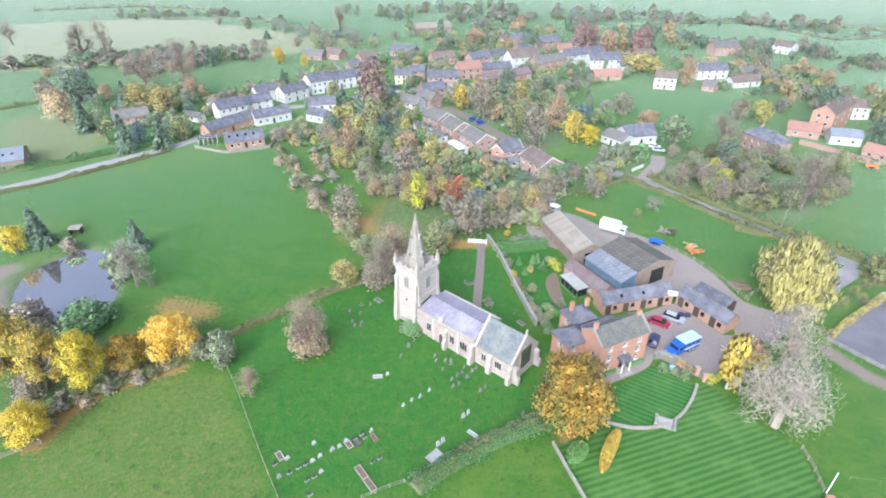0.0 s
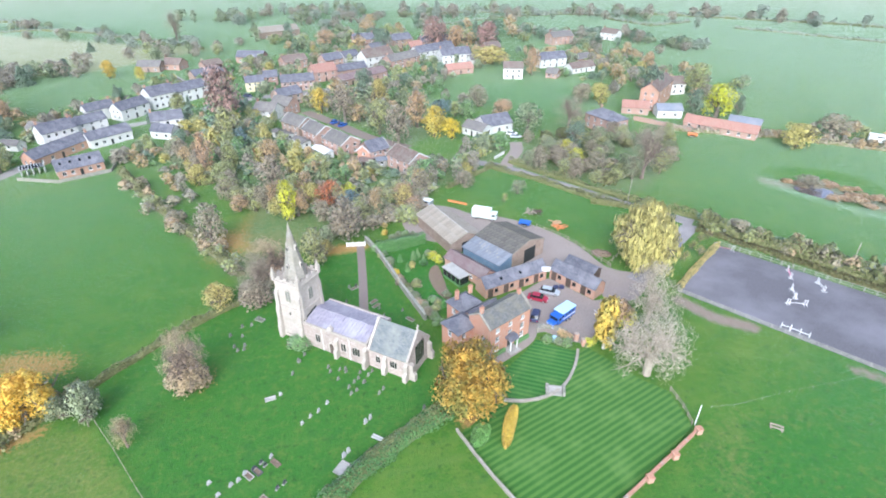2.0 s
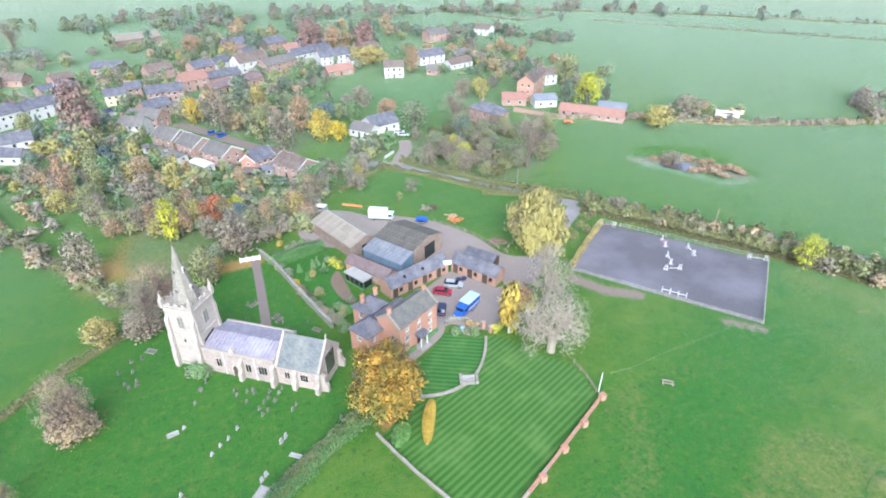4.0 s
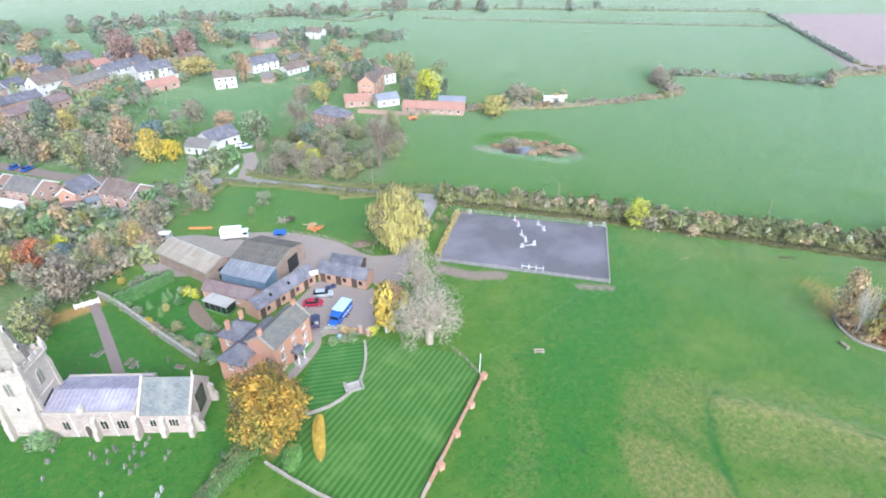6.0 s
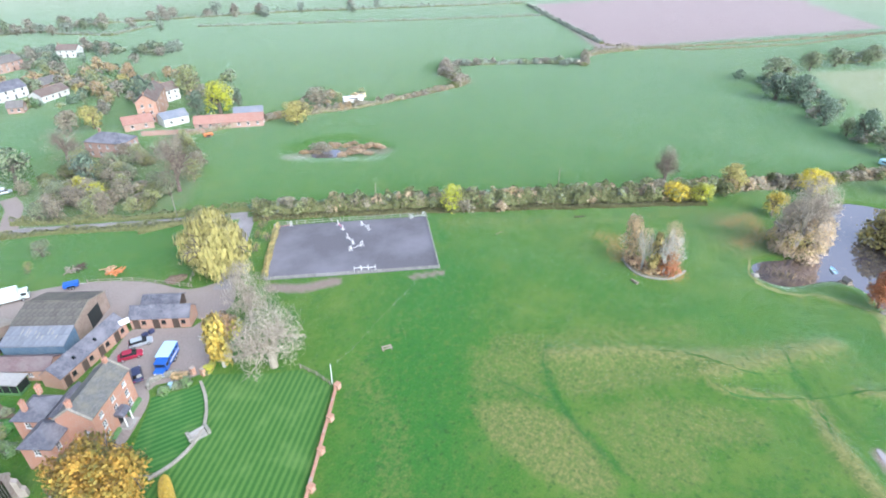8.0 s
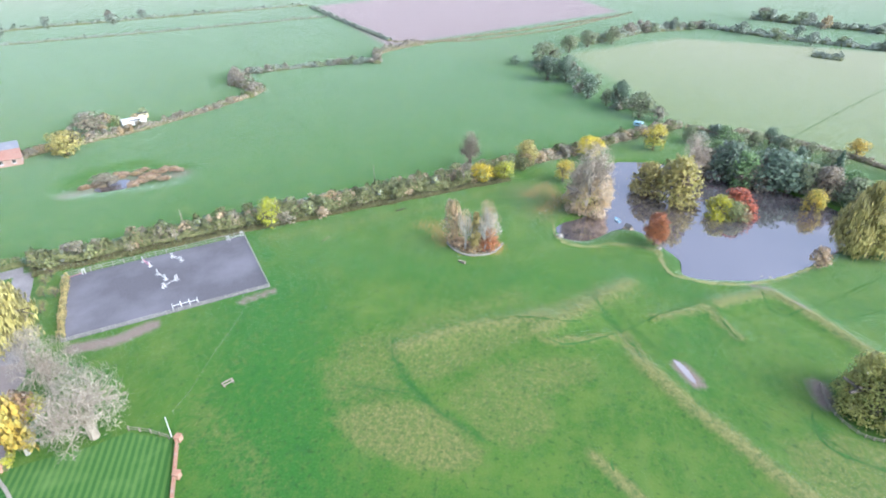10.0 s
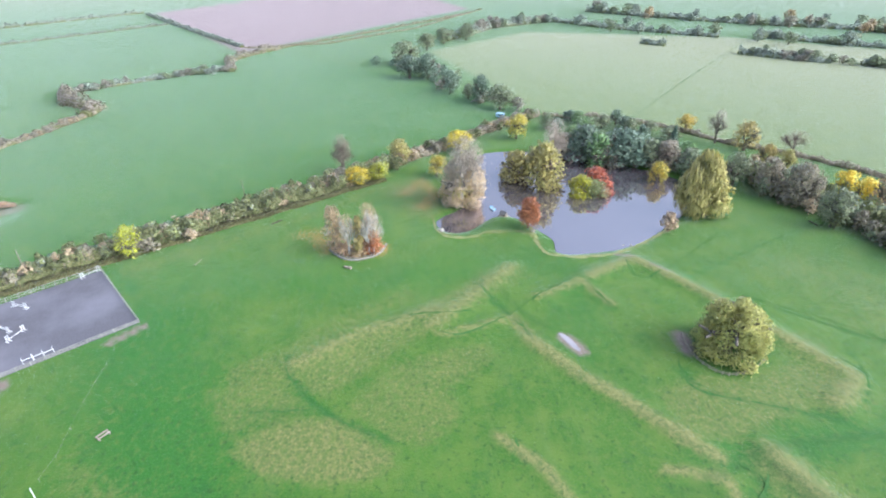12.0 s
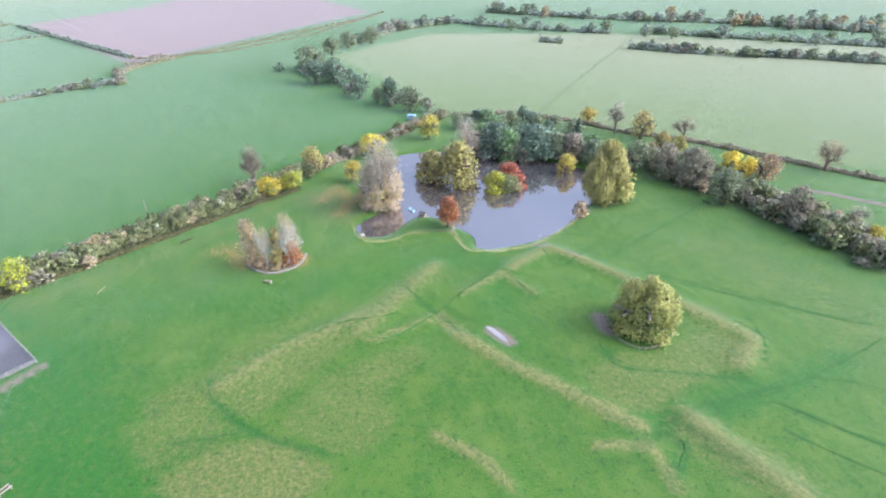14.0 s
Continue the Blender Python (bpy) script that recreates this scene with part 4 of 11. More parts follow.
def branch_mesh(name, seed, mat, fork=0.28, depth=5, reach=1.0, trunk=0.035, spread=0.55, up=0.25, kids=3):
    """A trunk that forks into limbs and twigs, in a unit box."""
    rng = np.random.default_rng(seed)
    verts, faces = [], []

    def limb(p, q, r0, r1, sides):
        d = (q - p) / (np.linalg.norm(q - p) + 1e-9)
        s = np.cross(d, [0.3, 0.5, 0.81])
        s /= np.linalg.norm(s) + 1e-9
        t = np.cross(d, s)
        base = len(verts)
        for c, r in ((p, r0), (q, r1)):
            for k in range(sides):
                a = 2 * math.pi * k / sides
                verts.append(c + (s * math.cos(a) + t * math.sin(a)) * r)
        for k in range(sides):
            j = (k + 1) % sides
            faces.append((base + k, base + j, base + sides + j, base + sides + k))

    def grow(p, d, length, r, level):
        q = p + d * length
        limb(p, q, r, r * 0.7, 6 if level == 0 else 4 if level < 3 else 3)
        if level >= depth:
            return
        for k in range(kids + (1 if level in (0, 1) else 0)):
            w = rng.normal(size=3)
            nd = d * 0.9 + w * spread
            nd[2] += up * (0.5 if level else 1)
            nd /= np.linalg.norm(nd)
            grow(p + d * length * (0.55 + 0.45 * rng.random()) if k else q, nd, length * (0.6 + 0.22 * rng.random()), r * (0.52 + 0.12 * rng.random()), level + 1)

    grow(np.array([0, 0, -0.02]), np.array([0.03, 0.02, 1.0]), fork, trunk, 0)
    v = np.array(verts)
    body = v[:, 2].max()
    wide = np.percentile(np.hypot(v[:, 0], v[:, 1]), 98)
    v = v / np.array([wide, wide, body] if depth else [1, 1, body])
    return mesh_from(name, v, faces, mat)


PROTO = {}


def proto(key, make):
    if key not in PROTO:
        PROTO[key] = make()
    return PROTO[key]


BARE_LIMBS = [lambda s=s: branch_mesh("bare_branches", 40 + s, BARK, depth=5, kids=3) for s in range(3)]
TREE_COUNT = [0]


def plant(name, x, y, h, r, crown_key, crown_make, foliage, trunk_key, trunk_make, bark, label, category, trunk_h=1.0, group=""):
    """A tree: trunk with limbs, and a crown, both scaled to its height and spread."""
    TREE_COUNT[0] += 1
    turn = (TREE_COUNT[0] * 137.5) % 360
    root = new(name)
    root.matrix_world = pose(x, y, z_at(x, y), 0, 0, turn) @ Matrix.Diagonal((r, r, h, 1))
    tagged(root, label, category, group)
    if trunk_make:
        t = new("trunk", proto(trunk_key, trunk_make))
        t.parent = root
        t.scale = (1, 1, trunk_h)
        t.material_slots[0].link = "OBJECT"
        t.material_slots[0].material = bark
    if crown_make:
        c = new("crown", proto(crown_key, crown_make))
        c.parent = root
        c.material_slots[0].link = "OBJECT"
        c.material_slots[0].material = foliage
    return root


def limbs(s):
    return ("limbs", s % 3), lambda: branch_mesh("limbs", 10 + s % 3, BARK, depth=3, kids=3, fork=0.3)


def broadleaf(x, y, h, r, foliage, label, near=False, bark=None, name="tree", thin=False, full=False):
    s = TREE_COUNT[0] % (2 if near else 4)
    tk, tm = limbs(s)
    n = 10500 if near else (1100 if thin else 1500)
    size = 0.05 if near else 0.094
    plant(name, x, y, h, r, ("broad", s, near, thin, full), lambda: crown_mesh("crown", 100 + s, n, size, foliage, lobes=30 if full else 26 if near else 16, lobe=0.36 if near else 0.45, low=0.06 if full else 0.2 if near else 0.12),
          foliage, tk, tm, bark or BARK, label, "tree", 0.85)


def bush(x, y, h, r, foliage, label, name="bush", fine=False):
    s = TREE_COUNT[0] % 3
    plant(name, x, y, h, r, ("bush", s, fine), lambda: crown_mesh("crown", 200 + s, 2300 if fine else 420, 0.104 if fine else 0.23, foliage, lobes=14, lobe=0.52, low=0.1, shape="dome"),
          foliage, ("stems", s), lambda: branch_mesh("stems", 30 + s, BARK, depth=2, kids=4, fork=0.2, spread=0.8), TWIG, label, "bush", 0.8)


def conifer(x, y, h, r, foliage, label, name="conifer"):
    s = TREE_COUNT[0] % 2

    def make():
        rng = np.random.default_rng(300 + s)
        pos, nrm = [], []
        for ring in range(17):
            hh = 0.05 + 0.93 * ring / 17
            reach = (1.0 - hh) ** 0.85 * (0.85 + 0.3 * rng.random())
            for b in range(11):
                a = rng.random() * 2 * math.pi
                for k in range(9):
                    t = (k + 0.5) / 9
                    pos.append((math.cos(a) * reach * t + 0.03 * rng.normal(), math.sin(a) * reach * t + 0.03 * rng.normal(), hh - 0.07 * t * t + 0.012 * rng.normal()))
                    nrm.append((math.cos(a) * 0.5, math.sin(a) * 0.5, 1.0))
        pos, nrm = np.array(pos), np.array(nrm) + 0.35 * rng.normal(size=(len(pos), 3))
        return quads_mesh("crown", pos, nrm, 0.17 * (0.6 + 0.6 * rng.random(len(pos))), foliage, rng, out=nrm + pos * np.array([1, 1, 0]))

    plant(name, x, y, h, r, ("conifer", s), make, foliage, ("pole", 0), lambda: branch_mesh("trunk", 5, BARK, depth=0, fork=1.0, trunk=0.02), BARK, label, "conifer", 0.95)


def willow(x, y, h, r, foliage, label, near=False):
    s = TREE_COUNT[0] % 2
    tk, tm = limbs(s)
    plant("willow_tree", x, y, h, r, ("willow", s, near), lambda: weeping_mesh("crown", 400 + s, 13000 if near else 2400, 0.058 if near else 0.12, foliage), foliage, tk, tm, BARK, label, "willow", 0.8)


def dome_willow(x, y, h, r, foliage, label):
    """A pollarded willow: one broad dome of billowing leaf masses down to the grass."""
    plant("willow_tree", x, y, h, r, ("dome_willow", 0), lambda: crown_mesh("crown", 431, 18000, 0.042, foliage, lobes=52, lobe=0.27, low=0.05, top=0.96, shape="dome"), foliage,
          ("stems", 0), lambda: branch_mesh("stems", 30, BARK, depth=2, kids=4, fork=0.2, spread=0.8), BARK, label, "willow", 0.8)


def column_tree(x, y, h, r, foliage, label, bark=None, name="tree"):
    s = TREE_COUNT[0] % 2
    tk, tm = limbs(s)
    plant(name, x, y, h, r, ("column", s), lambda: crown_mesh("crown", 500 + s, 2200, 0.14, foliage, lobes=18, lobe=0.42, low=0.15, shape="column"), foliage, tk, tm, bark or BARK, label, "tree", 0.9)


def bare_tree(x, y, h, r, bark, label, haze=None, near=False):
    """A leafless tree, with a thin haze of last leaves or fine twigs where given."""
    s = TREE_COUNT[0] % 3
    plant("bare_tree", x, y, h, r, ("haze", s, near), lambda: twig_mesh(600 + s, 3600 if near else 1800, haze or L_TWIGS), haze or L_TWIGS,
          ("bare", s, near), lambda: branch_mesh("trunk", 50 + s, bark, depth=6 if near else 5, kids=3, fork=0.25, trunk=0.035), bark, label, "tree", 1.0)


def hedge(pts, width, height, foliage, label, size=0.45, per=34, name="hedge", rough=0.3, gap=0.0, clipped=False, seed=1, lens=False):
    """A hedge along a plan line: a dark twiggy core and a ragged skin of leaf clumps."""
    rng = np.random.default_rng(seed + int(abs(pts[0][0]) * 7 + abs(pts[0][1]) * 3))
    seg = [math.dist(a, b) for a, b in zip(pts[:-1], pts[1:])]
    total = sum(seg)
    n = int(total * per)
    where = np.sort(rng.random(n) * total)
    cum = np.concatenate([[0], np.cumsum(seg)])
    i = np.clip(np.searchsorted(cum, where, side="right") - 1, 0, len(seg) - 1)
    A, B = np.array(pts[:-1])[i], np.array(pts[1:])[i]
    t = ((where - cum[i]) / np.array(seg)[i])[:, None]
    c = A + (B - A) * t
    d = (B - A) / (np.linalg.norm(B - A, axis=1)[:, None] + 1e-9)
    side = np.stack([-d[:, 1], d[:, 0]], 1)
    amp = 0.08 if clipped else rough
    lump = np.interp(where, np.arange(0, total + 4, 2.2), 0.6 + 0.8 * rng.random(len(np.arange(0, total + 4, 2.2)))) if not clipped else 1.0
    tall = lump * height * (1 + amp * (np.sin(where * 0.9 + 1.7) * 0.5 + np.sin(where * 0.33 + seed) * 0.7 + np.sin(where * 2.3) * 0.3))
    wide = width * (1 + amp * 0.6 * np.sin(where * 0.57 + 2))
    if lens:
        bulge = np.sqrt(np.clip(1 - (2 * where / total - 1) ** 2, 0.02, 1))
        tall, wide = tall * (0.55 + 0.45 * bulge), wide * bulge
    ang = rng.random(n) * math.pi
    if clipped:
        u = np.clip(1.35 * np.cos(ang), -1, 1) * wide / 2
        z = np.clip(1.5 * np.sin(ang), 0.03, 1) * tall
    else:
        u = np.cos(ang) * wide / 2 * (1 + 0.12 * rng.normal(size=n))
        z = np.sin(ang) ** 0.7 * tall * (1 + 0.1 * rng.normal(size=n))
    xy = c + side * u[:, None]
    gz = ground_z(xy[:, 0], xy[:, 1])
    pos = np.column_stack([xy, np.maximum(z, 0.05) + gz])
    nrm = np.column_stack([side * np.cos(ang)[:, None], np.sin(ang) + 0.2]) + 0.45 * rng.normal(size=(n, 3))
    root = new(name)
    root.location = (*pts[0], 0)
    tagged(root, label, "hedge")
    out = np.column_stack([side * np.cos(ang)[:, None], np.sin(ang) + 0.35])
    m = quads_mesh("foliage", pos - np.array([*pts[0], 0]), nrm, size * (0.5 + 0.7 * rng.random(n)), foliage, rng, zs=1.0, out=out)
    new("foliage", m).parent = root
    bm = bmesh.new()
    prev = None
    rows = max(8 if lens else 2, int(total / 3))
    for k in range(rows + 1):
        wd = total * k / rows
        j = min(np.searchsorted(cum, wd, side="right") - 1, len(seg) - 1)
        q = np.array(pts[j]) + (np.array(pts[j + 1]) - np.array(pts[j])) * (wd - cum[j]) / seg[j] - np.array(pts[0])
        dd = (np.array(pts[j + 1]) - np.array(pts[j])) / seg[j]
        sv = np.array([-dd[1], dd[0]])
        hh = height * (0.78 if clipped else 0.55) * (1 + amp * (math.sin(wd * 0.9 + 1.7) * 0.5 + math.sin(wd * 0.33 + seed) * 0.7))
        gz0 = z_at(*(q + np.array(pts[0])))
        fat = width * (math.sqrt(max(0.02, 1 - (2 * wd / total - 1) ** 2)) if lens else 1)
        row = [bm.verts.new((*(q + sv * fat * a), gz0 + hh * b)) for a, b in ((-0.38, -0.05), (-0.36, 0.6), (0, 1), (0.36, 0.6), (0.38, -0.05))]
        if prev:
            for s in range(4):
                bm.faces.new((prev[s], prev[s + 1], row[s + 1], row[s]))
        else:
            bm.faces.new(row)
        prev = row
    bm.faces.new(prev[::-1])
    part("core", bm, L_HEDGE if not clipped else foliage, root)
    return root


# ---- building tools ----
def wall_face(bm, o, u, width, height, holes, deep=0.14):
    """A wall panel from o along u, with openings (x0, x1, z0, z1) cut through and reveals turned inwards. u runs with the outside on its right."""
    o, u = Vector(o), Vector(u).normalized()
    inward = Vector((-u.y, u.x, 0))
    xs = sorted({0.0, width, *(h[0] for h in holes), *(h[1] for h in holes)})
    zs = sorted({0.0, height, *(h[2] for h in holes), *(h[3] for h in holes)})

    def at(x, z, d=0.0):
        return o + u * x + Vector((0, 0, z)) + inward * d

    for x0, x1 in zip(xs[:-1], xs[1:]):
        for z0, z1 in zip(zs[:-1], zs[1:]):
            cx, cz = (x0 + x1) / 2, (z0 + z1) / 2
            if not any(h[0] < cx < h[1] and h[2] < cz < h[3] for h in holes):
                bm.faces.new([bm.verts.new(at(x, z)) for x, z in ((x0, z0), (x1, z0), (x1, z1), (x0, z1))])
    for x0, x1, z0, z1 in holes:
        c = [(x0, z0), (x1, z0), (x1, z1), (x0, z1)]
        for a, b in zip(c, c[1:] + c[:1]):
            bm.faces.new([bm.verts.new(v) for v in (at(*a), at(*a, deep), at(*b, deep), at(*b))])


def window_in(parent, o, u, x0, x1, z0, z1, deep=0.12, bars=1, rails=1, paint=None, name="window"):
    """A window set in its opening: a painted frame with glazing bars, a sill, and the pane behind."""
    o, u = Vector(o), Vector(u).normalized()
    inward = Vector((-u.y, u.x, 0))
    m = Matrix((( u.x, inward.x, 0, o.x), (u.y, inward.y, 0, o.y), (0, 0, 1, o.z), (0, 0, 0, 1)))
    w, h = x1 - x0, z1 - z0
    f = min(0.09, w * 0.12)
    bm = bmesh.new()
    xs = [x0 + w * k / (bars + 1) for k in range(bars + 2)]
    zs = [z0 + h * k / (rails + 1) for k in range(rails + 2)]
    gx_ = [x0] + [v for k in range(bars + 1) for v in (xs[k] + (f if k == 0 else f * 0.35), xs[k + 1] - (f if k == bars else f * 0.35))] + [x1]
    gz_ = [z0] + [v for k in range(rails + 1) for v in (zs[k] + (f if k == 0 else f * 0.35), zs[k + 1] - (f if k == rails else f * 0.35))] + [z1]
    yf, yb = deep * 0.4, deep * 0.9
    grid = {}

    def corner(i, k, y):
        if (i, k, y) not in grid:
            grid[i, k, y] = bm.verts.new((gx_[i], y, gz_[k]))
        return grid[i, k, y]

    for i in range(len(gx_) - 1):
        for k in range(len(gz_) - 1):
            c = ((i, k), (i + 1, k), (i + 1, k + 1), (i, k + 1))
            if i % 2 and k % 2:
                for a_, b_ in zip(c, c[1:] + c[:1]):
                    bm.faces.new((corner(*a_, yf), corner(*a_, yb), corner(*b_, yb), corner(*b_, yf)))
            else:
                bm.faces.new([corner(*q, yf) for q in c])
    bmesh.ops.transform(bm, matrix=m, verts=bm.verts)
    fr = part(name, bm, paint or WHITE, parent, recalc=False)
    bm = bmesh.new()
    box(bm, x0 - 0.06, x1 + 0.06, -0.07, deep * 0.4 - 0.004, z0 - 0.08, z0)
    bmesh.ops.transform(bm, matrix=m, verts=bm.verts)
    part("window_sill", bm, paint or WHITE, fr)
    bm = bmesh.new()
    box(bm, x0, x1, deep * 0.9, deep * 1.25, z0, z1)
    bmesh.ops.transform(bm, matrix=m, verts=bm.verts)
    part("pane", bm, GLASS, fr, "dark glass pane")
    return fr


def door_in(parent, o, u, x0, x1, z1, paint, deep=0.12, name="door"):
    o, u = Vector(o), Vector(u).normalized()
    inward = Vector((-u.y, u.x, 0))
    m = Matrix((( u.x, inward.x, 0, o.x), (u.y, inward.y, 0, o.y), (0, 0, 1, o.z), (0, 0, 0, 1)))
    bm = bmesh.new()
    box(bm, x0, x1, deep * 0.6, deep * 1.2, 0.0, z1)
    w = (x1 - x0) / 4
    for k in range(4):
        box(bm, x0 + w * k + 0.02, x0 + w * (k + 1) - 0.02, deep * 0.5, deep * 0.6, 0.05, z1 - 0.05)
    bmesh.ops.transform(bm, matrix=m, verts=bm.verts)
    return part(name, bm, paint, parent)


def gable_roof(bm, L, W, eave, ridge, over=0.3, thick=0.14, hip0=False, hip1=False, mid=None):
    """Two slabs over a plan 0..L by 0..W, with a ridge along x; hipped ends where asked."""
    mid = W / 2 if mid is None else mid
    rise = (ridge - eave) / (W / 2)
    x0, x1, y0, y1 = -over, L + over, -over, W + over
    e = eave - over * rise
    h0 = x0 + (mid - y0 if hip0 else 0)
    h1 = x1 - (mid - y0 if hip1 else 0)
    if h1 < h0:
        h0 = h1 = (h0 + h1) / 2
    for dz, flip in ((0, False), (thick, True)):
        pts = {k: bm.verts.new((*v[:2], v[2] + dz)) for k, v in dict(a=(x0, y0, e), b=(x1, y0, e), c=(x1, y1, e), d=(x0, y1, e), p=(h0, mid, ridge), q=(h1, mid, ridge)).items()}
        fs = [("a", "b", "q", "p"), ("c", "d", "p", "q")]
        if hip0:
            fs.append(("d", "a", "p"))
        if hip1:
            fs.append(("b", "c", "q"))
        for f in fs:
            bm.faces.new([pts[k] for k in f])
        if not flip:
            low = pts
        else:
            for a, b in (("a", "b"), ("c", "d")) + ((("d", "a"),) if hip0 else (("d", "p"), ("p", "a"))) + ((("b", "c"),) if hip1 else (("b", "q"), ("q", "c"))):
                bm.faces.new((low[a], low[b], pts[b], pts[a]))


def ridge_cap(bm, x0, x1, y, z):
    extrude_profile(bm, [(y - 0.14, z - 0.02), (y, z + 0.1), (y + 0.14, z - 0.02), (y, z + 0.02)], x0, x1)


def chimney(parent, x, y, z0, z1, w=0.7, d=0.5, pots=2, wall=None, name="chimney"):
    bm = bmesh.new()
    box(bm, x - w / 2, x + w / 2, y - d / 2, y + d / 2, z0, z1 - 0.2)
    box(bm, x - w / 2 - 0.06, x + w / 2 + 0.06, y - d / 2 - 0.06, y + d / 2 + 0.06, z1 - 0.2, z1)
    c = part(name, bm, wall or BRICK_OLD, parent)
    for k in range(pots):
        bm = bmesh.new()
        px = x - w / 2 + w * (k + 0.5) / pots
        tube(bm, (px, y, z1), (px, y, z1 + 0.4), 0.12, 0.09, 8)
        part("chimney_pot", bm, TILE_RED, c)
    return c


def even(n, L, w, z0, z1, pad=0.6):
    """n openings of width w spread evenly along a wall."""
    gap = (L - 2 * pad) / n
    return [(pad + gap * (k + 0.5) - w / 2, pad + gap * (k + 0.5) + w / 2, z0, z1) for k in range(n)]


FOOTPRINTS = []


def building(name, ax, ay, bx, by, depth, eave, ridge, wall, roof, label, category="house", front=(), doors=(), left=(), right=(), back=(), chimneys=(),
             hip0=False, hip1=False, over=0.3, paint=None, door_paint=None, bars=1, rails=1, skylights=(), cap=None, length=None, group="", gable0=None):
    """A pitched-roof building whose front wall runs from a to b (left to right as seen from the front); it reaches back by depth."""
    L = length or math.dist((ax, ay), (bx, by))
    turn = math.degrees(math.atan2(by - ay, bx - ax))
    root = thing(name, ax, ay, 0, turn, label, category, group)
    FOOTPRINTS.append((ax + (bx - ax) / 2 - (by - ay) / L * depth / 2, ay + (by - ay) / 2 + (bx - ax) / L * depth / 2, max(L, depth) / 2))
    W = depth
    rise = (ridge - eave) / (W / 2)
    sides = (((0, 0, 0), (1, 0, 0), L, list(front), list(doors)), ((L, 0, 0), (0, 1, 0), W, list(right), []), ((L, W, 0), (-1, 0, 0), L, list(back), []), ((0, W, 0), (0, -1, 0), W, list(left), []))
    bm = bmesh.new()
    for o, u, w, holes, dd in sides:
        wall_face(bm, o, u, w, eave, holes + [(d[0], d[1], 0.0, d[2]) for d in dd])
    if not hip0:
        bm.faces.new([bm.verts.new(v) for v in ((0, W, eave), (0, 0, eave), (0, W / 2, ridge))])
    if not hip1:
        bm.faces.new([bm.verts.new(v) for v in ((L, 0, eave), (L, W, eave), (L, W / 2, ridge))])
    part("wall", bm, wall, root, recalc=False)
    bm = bmesh.new()
    gable_roof(bm, L, W, eave, ridge + 0.02, over, 0.14, hip0, hip1)
    rf = part("roof", bm, roof, root)
    bm = bmesh.new()
    k = W / 2 if hip0 else 0
    k1 = W / 2 if hip1 else 0
    if L - k - k1 > 0.3:
        ridge_cap(bm, k - over, L - k1 + over, W / 2, ridge + 0.16)
        part("ridge_tiles", bm, cap or roof, rf)
    for o, u, w, holes, dd in sides:
        for h in holes:
            window_in(root, o, u, *h, bars=bars, rails=rails, paint=paint)
        for d in dd:
            door_in(root, o, u, d[0], d[1], d[2], door_paint or DARK_PAINT)
    for c in chimneys:
        cx, cy = c[0], c[1]
        base = ridge - abs(cy - W / 2) * rise - 0.4
        chimney(rf, cx, cy, base, ridge + (c[2] if len(c) > 2 else 1.1), wall=wall if wall in (BRICK, BRICK_OLD, BRICK_BROWN, BRICK_HAZED) else None)
    for x, t, w, h in skylights:
        y0 = W / 2 * t
        z = eave + rise * y0
        bm = bmesh.new()
        n_ = Vector((0, -rise, 1)).normalized()
        vv = [Vector((x + a, y0 + b, z + rise * b)) + n_ * (0.16 + q) for q in (0, 0.07) for a, b in ((0, 0), (w, 0), (w, h), (0, h))]
        bv = [bm.verts.new(v) for v in vv]
        for f in ((3, 2, 1, 0), (4, 5, 6, 7), (0, 1, 5, 4), (1, 2, 6, 5), (2, 3, 7, 6), (3, 0, 4, 7)):
            bm.faces.new([bv[i] for i in f])
        part("skylight", bm, GLASS, rf)
    return root


def run_wall(name, pts, width, height, material, label, cap=None, category="wall", base=0.0, jitter=0.03, seed=3):
    """A free-standing wall along a plan line, with a coping."""
    rng = random.Random(seed)
    root = thing(name, *pts[0], 0, 0, label, category)
    o = Vector((*pts[0], 0))
    for nm, hw, z0, z1, mt in (("masonry", width / 2, -0.1, height - 0.12, material), ("coping", width / 2 + 0.06, height - 0.12, height, cap or material)):
        bm = bmesh.new()
        prev = None
        for i, q in enumerate(pts):
            a, b = Vector((*pts[max(i - 1, 0)], 0)), Vector((*pts[min(i + 1, len(pts) - 1)], 0))
            d = (b - a).normalized()
            s = Vector((-d.y, d.x, 0))
            c = Vector((*q, 0)) - o
            j = rng.uniform(-jitter, jitter)
            row = [bm.verts.new(c + s * k * (hw + j) + Vector((0, 0, z + (j if z > 0 else 0)))) for k, z in ((-1, z0), (-1, z1), (1, z1), (1, z0))]
            if prev:
                for e in range(3):
                    bm.faces.new((prev[e], prev[e + 1], row[e + 1], row[e]))
            else:
                bm.faces.new(row)
            prev = row
        bm.faces.new(prev[::-1])
        part(nm, bm, mt, root)
    return root


def dense(pts, step):
    out = []
    for a, b in zip(pts[:-1], pts[1:]):
        k = max(1, int(math.dist(a, b) / step))
        out += [(a[0] + (b[0] - a[0]) * i / k, a[1] + (b[1] - a[1]) * i / k) for i in range(k)]
    return out + [pts[-1]]


